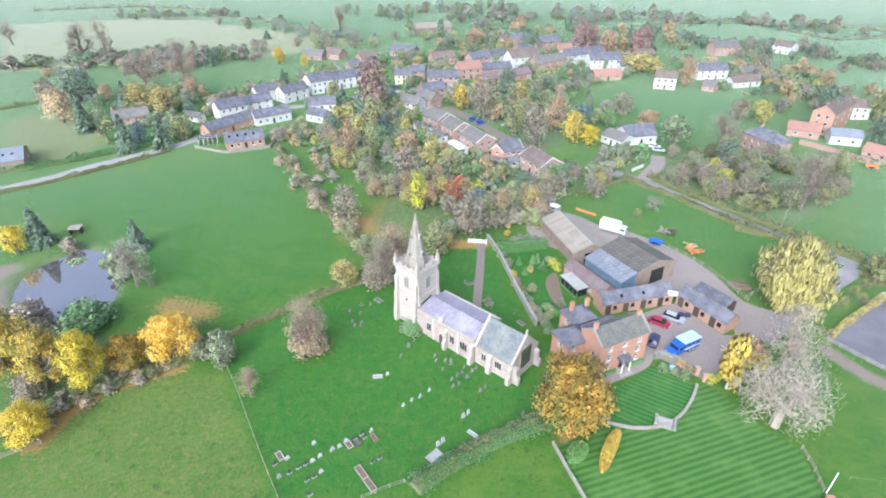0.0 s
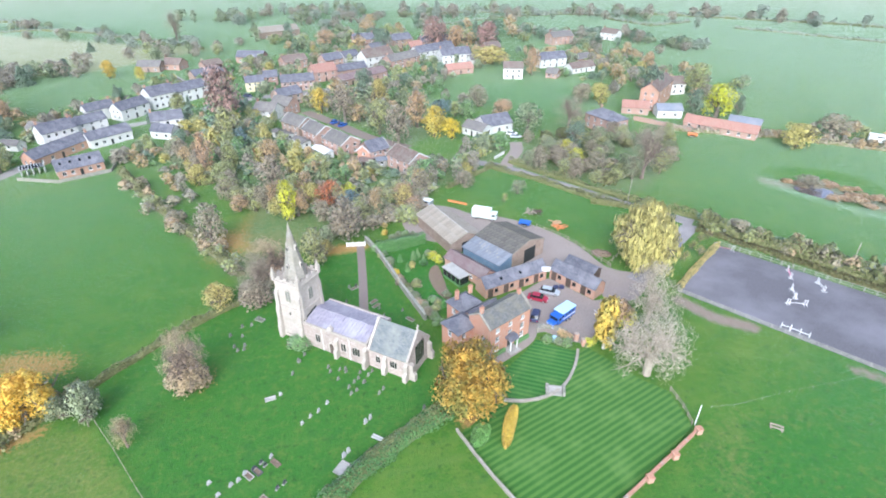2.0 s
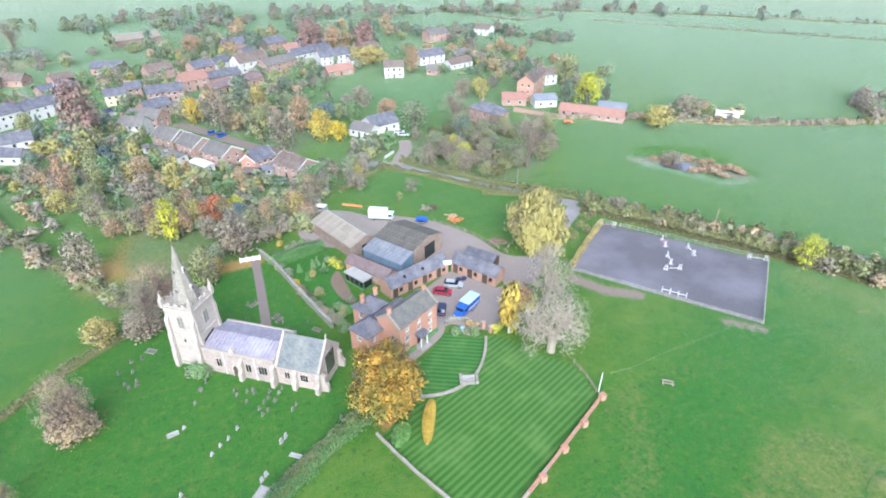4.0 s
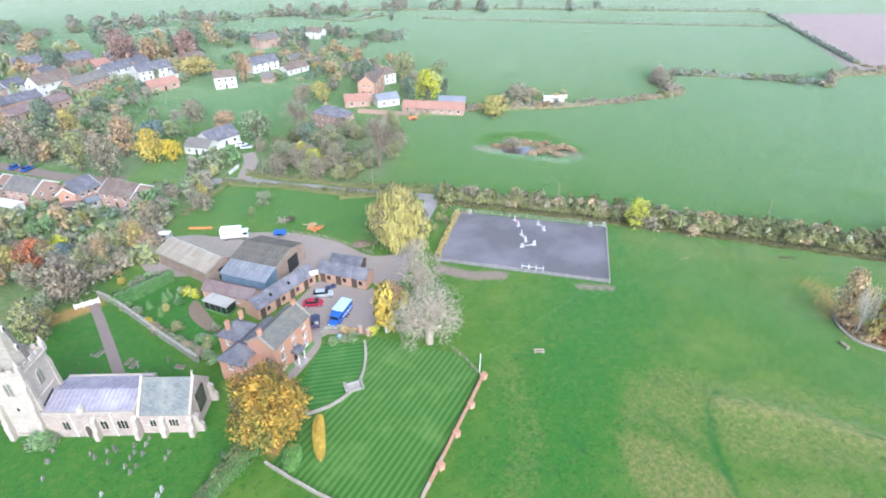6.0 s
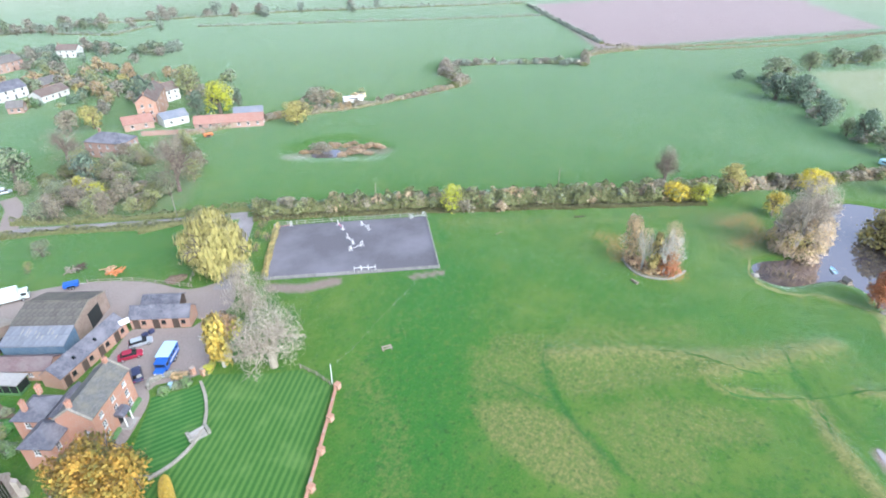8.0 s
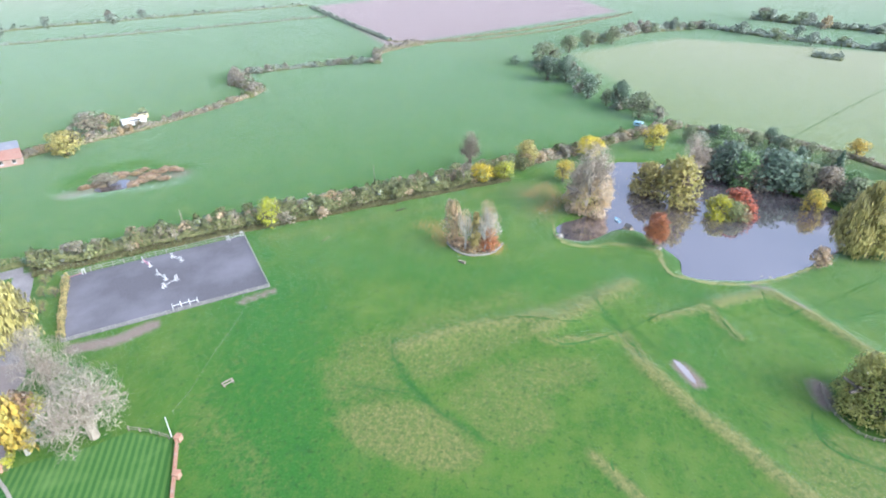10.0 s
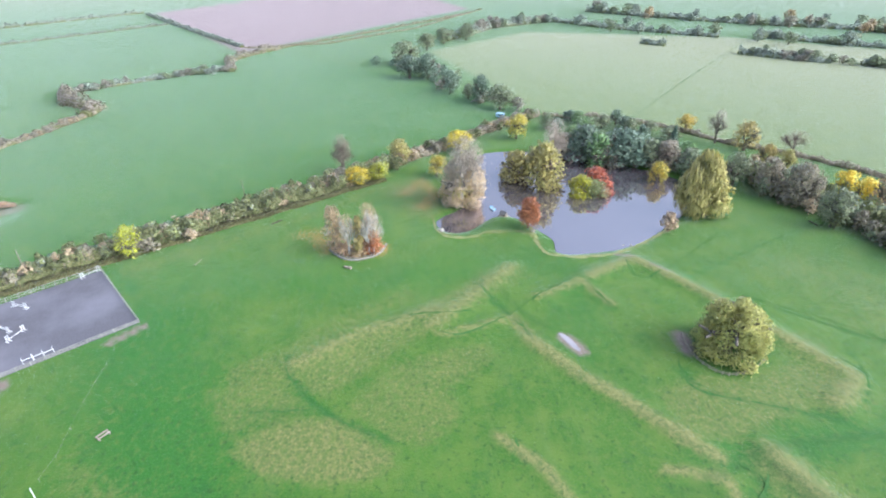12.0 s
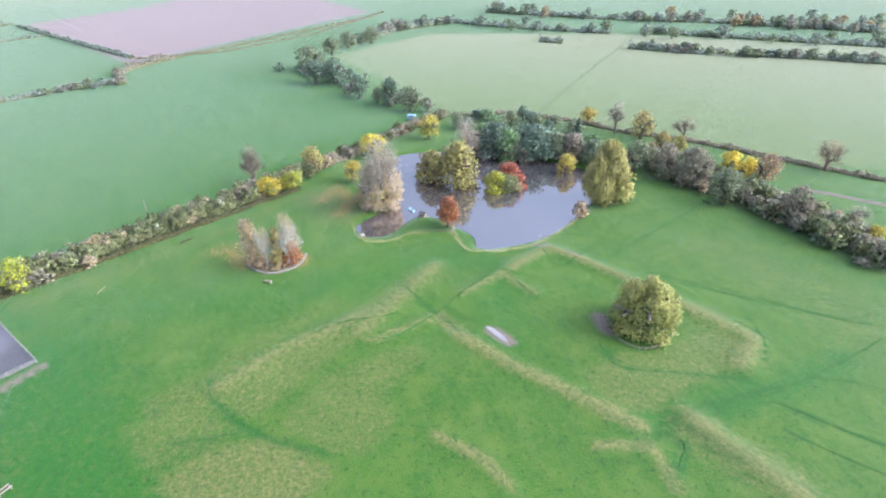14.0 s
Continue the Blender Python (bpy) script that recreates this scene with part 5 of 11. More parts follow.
def fence(pts, step, height, rails, material, label, post=0.07, rail=0.05, name="fence", wires=False):
    """Posts and rails along a plan line, each post and rail a piece of its own."""
    root = thing(name, *pts[0], 0, 0, label, "fence")
    pb = bmesh.new()
    box(pb, -post, post, -post, post, -0.1, height + 0.06)
    pm = bpy.data.meshes.new("post")
    pb.to_mesh(pm)
    pb.free()
    pm.materials.append(material)
    for a, b in zip(pts[:-1], pts[1:]):
        k = max(1, round(math.dist(a, b) / step))
        L = math.dist(a, b) / k
        turn = math.degrees(math.atan2(b[1] - a[1], b[0] - a[0]))
        rb = bmesh.new()
        box(rb, 0, L, -rail * 0.5, rail * 0.5, -rail, rail)
        rm = bpy.data.meshes.new("rail")
        rb.to_mesh(rm)
        rb.free()
        rm.materials.append(material)
        for i in range(k):
            x, y = a[0] + (b[0] - a[0]) * i / k, a[1] + (b[1] - a[1]) * i / k
            z = z_at(x, y)
            p = new("post", pm)
            p.parent, p.matrix_basis = root, pose(x - pts[0][0], y - pts[0][1], z, 0, 0, turn)
            for q in range(rails):
                r = new("rail", rm)
                r.parent, r.matrix_basis = root, pose(x - pts[0][0], y - pts[0][1], z + height * (q + 1) / rails - 0.06, 0, 0, turn)
    p = new("post", pm)
    p.parent, p.matrix_basis = root, pose(pts[-1][0] - pts[0][0], pts[-1][1] - pts[0][1], z_at(*pts[-1]))
    return root


# ---- the church ----
CH_X, CH_Y, CH_TURN = -12.6, 88.2, -39.3
church = thing("church", CH_X, CH_Y, 0, CH_TURN, "pale limestone church with a grey spire and a lead roof", "church")
TW, NAVE0, NAVE1, CHAN1, NW, CW0, CW1 = 6.0, 6.0, 20.2, 28.6, 8.2, 0.4, 7.8
N_EAVE, N_RIDGE, C_EAVE, C_RIDGE, T_TOP = 5.0, 6.0, 4.3, 8.2, 12.6


def gothic(bm, x0, x1, z0, z1, y, d, n=5):
    """A pointed-arch outline as a block of depth d behind y."""
    w = x1 - x0
    spring = z1 - w * 0.85
    prof = [(x0, z0), (x1, z0), (x1, spring)]
    for k in range(1, n):
        a = math.pi / 3 * k / n
        prof.append((x0 + w * math.cos(a), spring + w * math.sin(a) * 0.98))
    prof.append(((x0 + x1) / 2, z1))
    for k in range(n - 1, 0, -1):
        a = math.pi / 3 * k / n
        prof.append((x1 - w * math.cos(a), spring + w * math.sin(a) * 0.98))
    prof.append((x0, spring))
    a = [bm.verts.new((x, y, z)) for x, z in prof]
    b = [bm.verts.new((x, y + d, z)) for x, z in prof]
    bm.faces.new(a)
    bm.faces.new(b[::-1])
    for i in range(len(prof)):
        j = (i + 1) % len(prof)
        bm.faces.new((a[i], b[i], b[j], a[j]))


def church_window(parent, m, x, z0, z1, lights, w=0.42, fill=None):
    """A traceried window: a stone surround proud of the wall, dark lancet lights set in it, a hood over it."""
    total = lights * w + (lights + 1) * 0.12
    bm = bmesh.new()
    gothic(bm, x - total / 2, x + total / 2, z0 - 0.12, z1 + 0.15, -0.07, 0.1)
    bmesh.ops.transform(bm, matrix=m, verts=bm.verts)
    sur = part("window", bm, STONE_PALE, parent, "pale stone window tracery")
    for k in range(lights):
        bm = bmesh.new()
        cx = x - total / 2 + 0.12 + w / 2 + k * (w + 0.12)
        lift = 0.25 * (1 - abs(k - (lights - 1) / 2) / max(1, lights / 2)) if lights > 1 else 0.0
        gothic(bm, cx - w / 2, cx + w / 2, z0, z1 - 0.3 + lift, -0.085, 0.06, 4)
        bmesh.ops.transform(bm, matrix=m, verts=bm.verts)
        part("pane", bm, fill or GLASS, sur, "pale louvred belfry light" if fill else "dark leaded glass light")


def buttress(parent, m, x, w, proj, h, stages=2):
    """A stepped buttress that leans back stage by stage."""
    bm = bmesh.new()
    prof = [(0.05, 0)]
    for s in range(stages):
        p = -proj * (1 - s / (stages + 0.4))
        prof += [(p, h * s / stages), (p, h * (s + 0.75) / stages)]
    prof += [(0.0, h), (0.05, h)]
    a = [bm.verts.new((x - w / 2, y, z)) for y, z in prof]
    b = [bm.verts.new((x + w / 2, y, z)) for y, z in prof]
    bm.faces.new(a)
    bm.faces.new(b[::-1])
    for i in range(len(prof)):
        j = (i + 1) % len(prof)
        bm.faces.new((a[i], b[i], b[j], a[j]))
    bmesh.ops.transform(bm, matrix=m, verts=bm.verts)
    part("buttress", bm, STONE_PALE, parent, "stepped pale stone buttress")


SOUTH = Matrix.Identity(4)
EAST = Matrix.Translation((CHAN1, 0, 0)) @ Matrix.Rotation(radians(90), 4, "Z")
# tower
bm = bmesh.new()
box(bm, 0, TW, 0.3, 0.3 + TW, -0.1, 7.2)
box(bm, 0.12, TW - 0.12, 0.42, 0.18 + TW, 7.35, T_TOP)
tower = part("tower", bm, STONE_PALE, church, "pale ashlar west tower")
for o, z0, z1 in ((0.12, 7.2, 7.35), (0.15, T_TOP, T_TOP + 0.25), (0.2, 0.6, 0.8)):
    bm = bmesh.new()
    box(bm, -o, TW + o, 0.3 - o, TW + 0.3 + o, z0, z1)
    part("string_course", bm, STONE_PALE, tower, "moulded stone string course")
y0, y1 = 0.3, 0.3 + TW
for (ax, ay), (bx, by) in (((0, y0), (TW, y0)), ((TW, y0), (TW, y1)), ((TW, y1), (0, y1)), ((0, y1), (0, y0))):
    d = Vector((bx - ax, by - ay, 0)).normalized()
    s = Vector((-d.y, d.x, 0))
    a, b = Vector((ax, ay, 0)) + d * 0.31, Vector((bx, by, 0)) - d * 0.31
    bm = bmesh.new()
    prism(bm, [(v.x, v.y) for v in (a, b, b + s * 0.3, a + s * 0.3)], T_TOP + 0.25, T_TOP + 0.75)
    par = part("parapet", bm, STONE_PALE, tower, "pale stone tower parapet")
    for k in range(1, 4):
        c = Vector((ax, ay, 0)) + d * (TW * (k + 0.0) / 4)
        bm = bmesh.new()
        prism(bm, [(v.x, v.y) for v in (c - d * 0.36, c + d * 0.36, c + d * 0.36 + s * 0.3, c - d * 0.36 + s * 0.3)], T_TOP + 0.75, T_TOP + 1.25)
        part("merlon", bm, STONE_PALE, par)
for x, y in ((0.15, y0 + 0.15), (TW - 0.15, y0 + 0.15), (TW - 0.15, y1 - 0.15), (0.15, y1 - 0.15)):
    bm = bmesh.new()
    box(bm, x - 0.33, x + 0.33, y - 0.33, y + 0.33, T_TOP + 0.2, T_TOP + 1.7)
    tube(bm, (x, y, T_TOP + 1.7), (x, y, T_TOP + 3.0), 0.34, 0.04, 8)
    tube(bm, (x, y, T_TOP + 1.68), (x, y, T_TOP + 1.8), 0.45, 0.4, 8)
    part("pinnacle", bm, STONE_PALE, tower, "crocketed stone pinnacle")
bm = bmesh.new()
tube(bm, (TW / 2, 0.3 + TW / 2, T_TOP + 0.1), (TW / 2, 0.3 + TW / 2, T_TOP + 11.2), 2.25, 0.07, 8)
spire = part("spire", bm, STONE_GREY, church, "octagonal weathered grey stone spire")
for z, r in ((T_TOP + 2.6, 1.78), (T_TOP + 6.0, 1.1)):
    for a in (-90, 0, 90, 180):
        bm = bmesh.new()
        gothic(bm, -0.28, 0.28, z, z + 1.15, -r - 0.04, 0.55, 4)
        extrude = Matrix.Translation((TW / 2, 0.3 + TW / 2, 0)) @ Matrix.Rotation(radians(a + 90), 4, "Z")
        bmesh.ops.transform(bm, matrix=extrude, verts=bm.verts)
        lu = part("spire_light", bm, STONE_PALE, spire, "small gabled spire opening")
        bm = bmesh.new()
        gothic(bm, -0.16, 0.16, z + 0.1, z + 0.85, -r - 0.06, 0.1, 4)
        bmesh.ops.transform(bm, matrix=extrude, verts=bm.verts)
        part("louvre", bm, DARK_PAINT, lu)
bm = bmesh.new()
tube(bm, (TW / 2, 0.3 + TW / 2, T_TOP + 11.1), (TW / 2, 0.3 + TW / 2, T_TOP + 12.0), 0.03, 0.02, 6)
part("weather_vane", bm, METAL, spire)
for m in (Matrix.Translation((0, 0.42, 0)), Matrix.Translation((TW - 0.12, 0.3, 0)) @ Matrix.Rotation(radians(90), 4, "Z")):
    church_window(tower, m, TW / 2, 8.6, 11.2, 2, 0.45, HEADSTONE)
church_window(tower, Matrix.Translation((0, 0.3, 0)), TW / 2, 5.6, 6.6, 1, 0.3)
for a, m in (("s", Matrix.Translation((0, 0.3, 0))), ("w", Matrix.Translation((0, 0.3 + TW, 0)) @ Matrix.Rotation(radians(-90), 4, "Z"))):
    for x in (0.45, TW - 0.45):
        buttress(tower, m, x, 0.75, 0.95, 10.8, 3)
buttress(tower, Matrix.Translation((TW, 0.3, 0)) @ Matrix.Rotation(radians(90), 4, "Z"), 0.4, 0.6, 0.5, 11.4, 3)
buttress(tower, Matrix.Translation((TW, 0.3, 0)) @ Matrix.Rotation(radians(90), 4, "Z"), TW - 0.4, 0.6, 0.5, 11.4, 3)
# nave
bm = bmesh.new()
extrude_profile(bm, [(0, -0.1), (0, N_EAVE), (NW / 2, N_RIDGE - 0.1), (NW, N_EAVE), (NW, -0.1)], NAVE0 + 0.02, NAVE1)
nave = part("nave", bm, STONE, church, "coursed limestone nave wall")
bm = bmesh.new()
box(bm, NAVE0 + 0.02, NAVE1, -0.1, 0.22, N_EAVE - 0.05, N_EAVE + 0.35)
box(bm, NAVE0 + 0.02, NAVE1, NW - 0.22, NW + 0.1, N_EAVE - 0.05, N_EAVE + 0.35)
extrude_profile(bm, [(-0.1, N_EAVE - 0.05), (-0.1, N_EAVE + 0.4), (NW / 2, N_RIDGE + 0.4), (NW + 0.1, N_EAVE + 0.4), (NW + 0.1, N_EAVE - 0.05)], NAVE1 - 0.3, NAVE1 + 0.05)
part("parapet", bm, STONE_PALE, nave, "pale stone nave parapet")
bm = bmesh.new()
extrude_profile(bm, [(0.15, N_EAVE), (0.15, N_EAVE + 0.12), (NW / 2, N_RIDGE + 0.12), (NW - 0.15, N_EAVE + 0.12), (NW - 0.15, N_EAVE)], NAVE0 + 0.05, NAVE1 - 0.25)
nr = part("nave_roof", bm, LEAD, church, "mauve-grey lead sheet nave roof")
slope = (N_RIDGE - N_EAVE) / (NW / 2 - 0.15)
for k in range(1, 20):
    x = NAVE0 + (NAVE1 - NAVE0) * k / 20
    bm = bmesh.new()
    extrude_profile(bm, [(0.2, N_EAVE + 0.1), (0.2, N_EAVE + 0.19), (NW / 2, N_RIDGE + 0.2), (NW - 0.2, N_EAVE + 0.19), (NW - 0.2, N_EAVE + 0.1), (NW / 2, N_RIDGE + 0.1)], x - 0.035, x + 0.035)
    part("lead_roll", bm, LEAD, nr)
bm = bmesh.new()
extrude_profile(bm, [(0.3, N_EAVE + 0.1), (0.3, N_EAVE + 0.45), (NW / 2, N_RIDGE + 0.5), (NW / 2, N_RIDGE + 0.1)], NAVE0 + 0.02, NAVE0 + 0.14)
part("flashing", bm, DARK_PAINT, nr, "dark lead flashing against the tower")
for x, lights in ((NAVE0 + 3.2, 2), (NAVE0 + 9.0, 2), (NAVE0 + 11.8, 3)):
    church_window(nave, SOUTH, x, 1.7, 3.6, lights)
bm = bmesh.new()
gothic(bm, NAVE0 + 5.6, NAVE0 + 7.0, 0, 2.9, -0.12, 0.2)
dw = part("doorway", bm, STONE_PALE, nave, "pointed stone doorway")
bm = bmesh.new()
gothic(bm, NAVE0 + 5.85, NAVE0 + 6.75, 0, 2.5, -0.15, 0.1)
part("door", bm, WOOD_DARK, dw, "dark oak door")
for x in (NAVE0 + 7.7, NAVE1 - 0.3):
    buttress(nave, SOUTH, x, 0.7, 1.1, 4.3)
for x in (NAVE0 + 4.3, NAVE0 + 10.4):
    bm = bmesh.new()
    tube(bm, (x, -0.08, 0), (x, -0.08, N_EAVE), 0.06, 0.06)
    part("downpipe", bm, WHITE, nave)
bm = bmesh.new()
gothic(bm, NAVE0 + 5.6, NAVE0 + 6.6, N_EAVE, N_EAVE + 1.25, -0.05, 0.7)
part("dormer", bm, STONE_PALE, nr, "small stone gablet on the parapet")
# chancel
bm = bmesh.new()
extrude_profile(bm, [(CW0, -0.1), (CW0, C_EAVE), ((CW0 + CW1) / 2, C_RIDGE - 0.1), (CW1, C_EAVE), (CW1, -0.1)], NAVE1 + 0.06, CHAN1)
chancel = part("chancel", bm, STONE, church, "coursed limestone chancel wall")
bm = bmesh.new()
mid = (CW0 + CW1) / 2
sl = (C_RIDGE - C_EAVE) / (mid - CW0)
prof = [(CW0 - 0.25, C_EAVE - 0.25 * sl), (mid, C_RIDGE), (CW1 + 0.25, C_EAVE - 0.25 * sl), (CW1 + 0.25, C_EAVE - 0.25 * sl + 0.16), (mid, C_RIDGE + 0.18), (CW0 - 0.25, C_EAVE - 0.25 * sl + 0.16)]
extrude_profile(bm, prof, NAVE1 + 0.4, CHAN1 - 0.4)
cr = part("chancel_roof", bm, STONE_SLATE, church, "grey-green slated chancel roof")
for x in (NAVE1 + 0.06, CHAN1 - 0.42):
    bm = bmesh.new()
    extrude_profile(bm, [(CW0 - 0.35, C_EAVE - 0.5), (CW0 - 0.35, C_EAVE + 0.15), (mid, C_RIDGE + 0.55), (CW1 + 0.35, C_EAVE + 0.15), (CW1 + 0.35, C_EAVE - 0.5), (mid, C_RIDGE - 0.1)], x, x + 0.42)
    part("gable_coping", bm, STONE_PALE, cr, "pale stone gable coping")
bm = bmesh.new()
box(bm, CHAN1 - 0.3, CHAN1 - 0.12, mid - 0.09, mid + 0.09, C_RIDGE + 0.5, C_RIDGE + 1.5)
box(bm, CHAN1 - 0.28, CHAN1 - 0.14, mid - 0.35, mid + 0.35, C_RIDGE + 1.0, C_RIDGE + 1.18)
part("gable_cross", bm, STONE_PALE, cr, "stone cross on the east gable")
for x, lights in ((NAVE1 + 2.0, 2), (NAVE1 + 5.2, 3)):
    church_window(chancel, Matrix.Translation((0, CW0, 0)), x, 1.6, 3.2, lights, 0.36)
church_window(chancel, EAST, mid, 1.8, 6.2, 5, 0.5)
for x in (NAVE1 + 3.6, CHAN1 - 0.5):
    buttress(chancel, Matrix.Translation((0, CW0, 0)), x, 0.75, 1.1, 3.7)
for y in (CW0 + 0.45, CW1 - 0.45):
    buttress(chancel, EAST, y, 0.75, 1.1, 3.7)


# ---- the manor house and its yard ----
HD, HN = Vector((0.892, 0.452)), Vector((-0.452, 0.892))
H0 = Vector((27.0, 73.5)) + HD * -2.2 + HN * 0.2


def hp(a, b):
    v = H0 + HD * a + HN * b
    return v.x, v.y


manor = building("manor_house", *hp(0, 0), *hp(10.5, 0), 5.6, 6.7, 8.7, BRICK, SLATE_MOSS, "tall red brick manor house with white sash windows", "house",
                 front=even(3, 10.5, 1.0, 0.9, 2.2, 0.4)[:1] + even(3, 10.5, 1.0, 0.9, 2.2, 0.4)[2:] + even(3, 10.5, 1.0, 2.95, 4.25, 0.4) + even(3, 10.5, 1.0, 5.1, 6.1, 0.4),
                 doors=[(4.7, 5.8, 2.2)], left=[(1.0, 1.9, 1.0, 2.2), (3.6, 4.5, 3.0, 4.2)], right=[(2.2, 3.1, 3.0, 4.2)], back=even(3, 10.5, 0.9, 3.0, 4.2),
                 chimneys=[(0.45, 2.8, 1.3), (10.0, 2.8, 1.0)], bars=1, rails=1, over=0.15)
for x in (-0.22, 10.38):
    bm = bmesh.new()
    extrude_profile(bm, [(-0.2, 6.6), (-0.2, 6.85), (2.8, 9.1), (5.8, 6.85), (5.8, 6.6), (2.8, 8.8)], x, x + 0.34)
    part("gable_coping", bm, STONE_GREY, manor, "lichened stone gable coping")
bm = bmesh.new()
for x in (4.35, 6.05):
    tube(bm, (x, -1.3, 0), (x, -1.3, 2.5), 0.13, 0.11, 10)
    box(bm, x - 0.17, x + 0.17, -1.47, -1.13, 2.45, 2.6)
    box(bm, x - 0.17, x + 0.17, -1.47, -1.13, 0, 0.12)
porch = part("porch_columns", bm, WHITE, manor, "white columned porch")
bm = bmesh.new()
box(bm, 4.1, 6.3, -1.55, 0, 2.6, 2.82)
extrude_profile(bm, [(-1.6, 2.82), (-0.75, 3.25), (0.0, 3.25), (0.0, 2.82)], 4.05, 6.35)
part("porch_roof", bm, SLATE, porch)
bm = bmesh.new()
for k in range(2):
    box(bm, 4.2 - 0.3 * k, 6.2 + 0.3 * k, -1.7 - 0.35 * k, -0.02, 0.0, 0.32 - 0.16 * k)
part("step", bm, CONCRETE, manor, "stone doorsteps")
for x in (0.2, 6.6):
    bm = bmesh.new()
    bevelled(bm, x, x + 3.7, -0.6, -0.05, 0, 0.75, 0.12)
    part("wall_planting", bm, L_HEDGE_GREEN, manor, "low clipped green planting along the wall")
building("house_wing", *hp(-3.7, 4.4), *hp(1.4, 4.4), 4.7, 4.9, 6.6, BRICK, SLATE, "red brick rear wing with a hipped plum slate roof", "house",
         front=[(0.7, 1.6, 1.0, 2.1), (0.9, 1.8, 3.2, 4.4)], left=[(1.8, 2.8, 3.1, 4.3)], hip0=True, hip1=True, chimneys=[])
building("house_wing", *hp(1.2, 9.15), *hp(6.2, 9.15), 4.4, 5.0, 6.7, BRICK, SLATE, "red brick service wing with a hipped slate roof", "house",
         front=[(0.6, 1.5, 3.3, 4.4)], left=[(1.6, 2.6, 3.1, 4.3)], hip0=True, hip1=True, chimneys=[(0.7, 2.2, 1.5), (4.2, 2.2, 1.3)])
building("house_wing", *hp(1.45, 5.65), *hp(8.3, 5.65), 3.4, 4.4, 5.7, BRICK, SLATE, "brick link range with a slate roof", "house", right=[(1.2, 2.1, 1.0, 2.1)])

# stable range round the yard
ST_A, ST_B, ST_C = (29.6, 90.6), (45.0, 95.0), (52.0, 85.4)


def stable_openings(L, n, z1=2.25):
    w, d = [], []
    for k in range(n):
        c = L * (k + 0.5) / n
        d.append((c - 1.45, c - 0.1, z1))
        w.append((c + 0.25, c + 1.15, 1.05, 1.95))
    return w, d


w1, d1 = stable_openings(16.0, 4)
building("stable_range", *ST_A, *ST_B, 4.2, 2.6, 4.3, BRICK_OLD, SLATE, "long brick stable range with dark doors and a slate roof", "stable", front=w1, doors=d1, door_paint=WOOD_DARK, paint=DARK_PAINT, over=0.15,
         skylights=[(4.0, 0.35, 0.6, 0.5), (9.0, 0.35, 0.6, 0.5)])
w2, d2 = stable_openings(11.5, 3)
building("stable_range", 45.9, 95.3, *ST_C, 4.0, 2.5, 4.2, BRICK_OLD, SLATE, "brick stable wing along the yard with a slate roof", "stable", front=w2, doors=d2, door_paint=WOOD_DARK, paint=DARK_PAINT, over=0.15)
bm = bmesh.new()
box(bm, -0.9, 0.9, -0.2, 0.15, 2.6, 3.4)
extrude_profile(bm, [(-0.25, 3.35), (-0.25, 3.5), (0.2, 3.6), (0.2, 3.35)], -1.0, 1.0)
clock = part("gablet", bm, WHITE, None)
tagged(clock, "white boarded gablet over the stable corner", "gablet")
clock.matrix_world = pose(44.6, 94.6, 0, 0, 0, -15)
building("shed", 50.6, 97.8, 54.5, 91.6, 3.5, 2.2, 3.2, WOOD_DARK, SLATE, "small dark timber shed with a slate roof behind the stables", "shed", front=[(1.0, 2.0, 0.9, 1.7)], doors=[(3.2, 4.4, 1.9)])
cream_barn = building("barn", 21.4, 126.0, 26.6, 109.8, 8.6, 3.3, 5.0, BOARD, SHEET_CREAM, "long barn with brown boarded walls and a pale cement sheet roof", "barn", over=0.4, right=[(3.0, 6.0, 0.1, 2.6)], paint=DARK_PAINT, bars=0, rails=0)
def sheet_roof(parent, x0, x1, y0, z0, y1, z1, material, label="", rows=2, width=1.05, lift=0.0, sheets=True):
    """A slope of profiled sheets: laps between the rows, shallow ribs from sheet to sheet."""
    run, up = y1 - y0, z1 - z0
    nz = Vector((0, -up, run)).normalized()
    if nz.z < 0:
        nz = -nz

    def slab(bm, a, b, t0, t1, lo, hi):
        q = [(a, run * t0, up * t0), (b, run * t0, up * t0), (b, run * t1, up * t1), (a, run * t1, up * t1)]
        d, u = [bm.verts.new(Vector(v) + nz * lo) for v in q], [bm.verts.new(Vector(v) + nz * hi) for v in q]
        bm.faces.new(d[::-1])
        bm.faces.new(u)
        for e in range(4):
            bm.faces.new((d[e], d[(e + 1) % 4], u[(e + 1) % 4], u[e]))

    bm = bmesh.new()
    slab(bm, 0, x1 - x0, 0, 1, -0.08, -0.01)
    slope = part("roof_slope", bm, material, parent, label)
    slope.location = (x0, y0, z0 + lift)
    if not sheets:
        return slope
    n = max(2, round((x1 - x0) / width))
    w = (x1 - x0) / n
    rng = random.Random(int(x1 * 10 + y1 * 7))
    bm = bmesh.new()
    slab(bm, 0, w * 0.5, 0, 1 / rows, 0.0, 0.05)
    slab(bm, w * 0.5, w - 0.035, 0, 1 / rows, 0.0, 0.025)
    first = part("roof_sheet", bm, material, slope)
    for r in range(rows):
        for k in range(n):
            ob = first if r == k == 0 else new("roof_sheet", first.data)
            ob.parent = slope
            ob.location = Vector((k * w, run * r / rows, up * r / rows)) + nz * (rng.uniform(0, 0.02) + 0.025 * (rows - r - 1))
    return slope


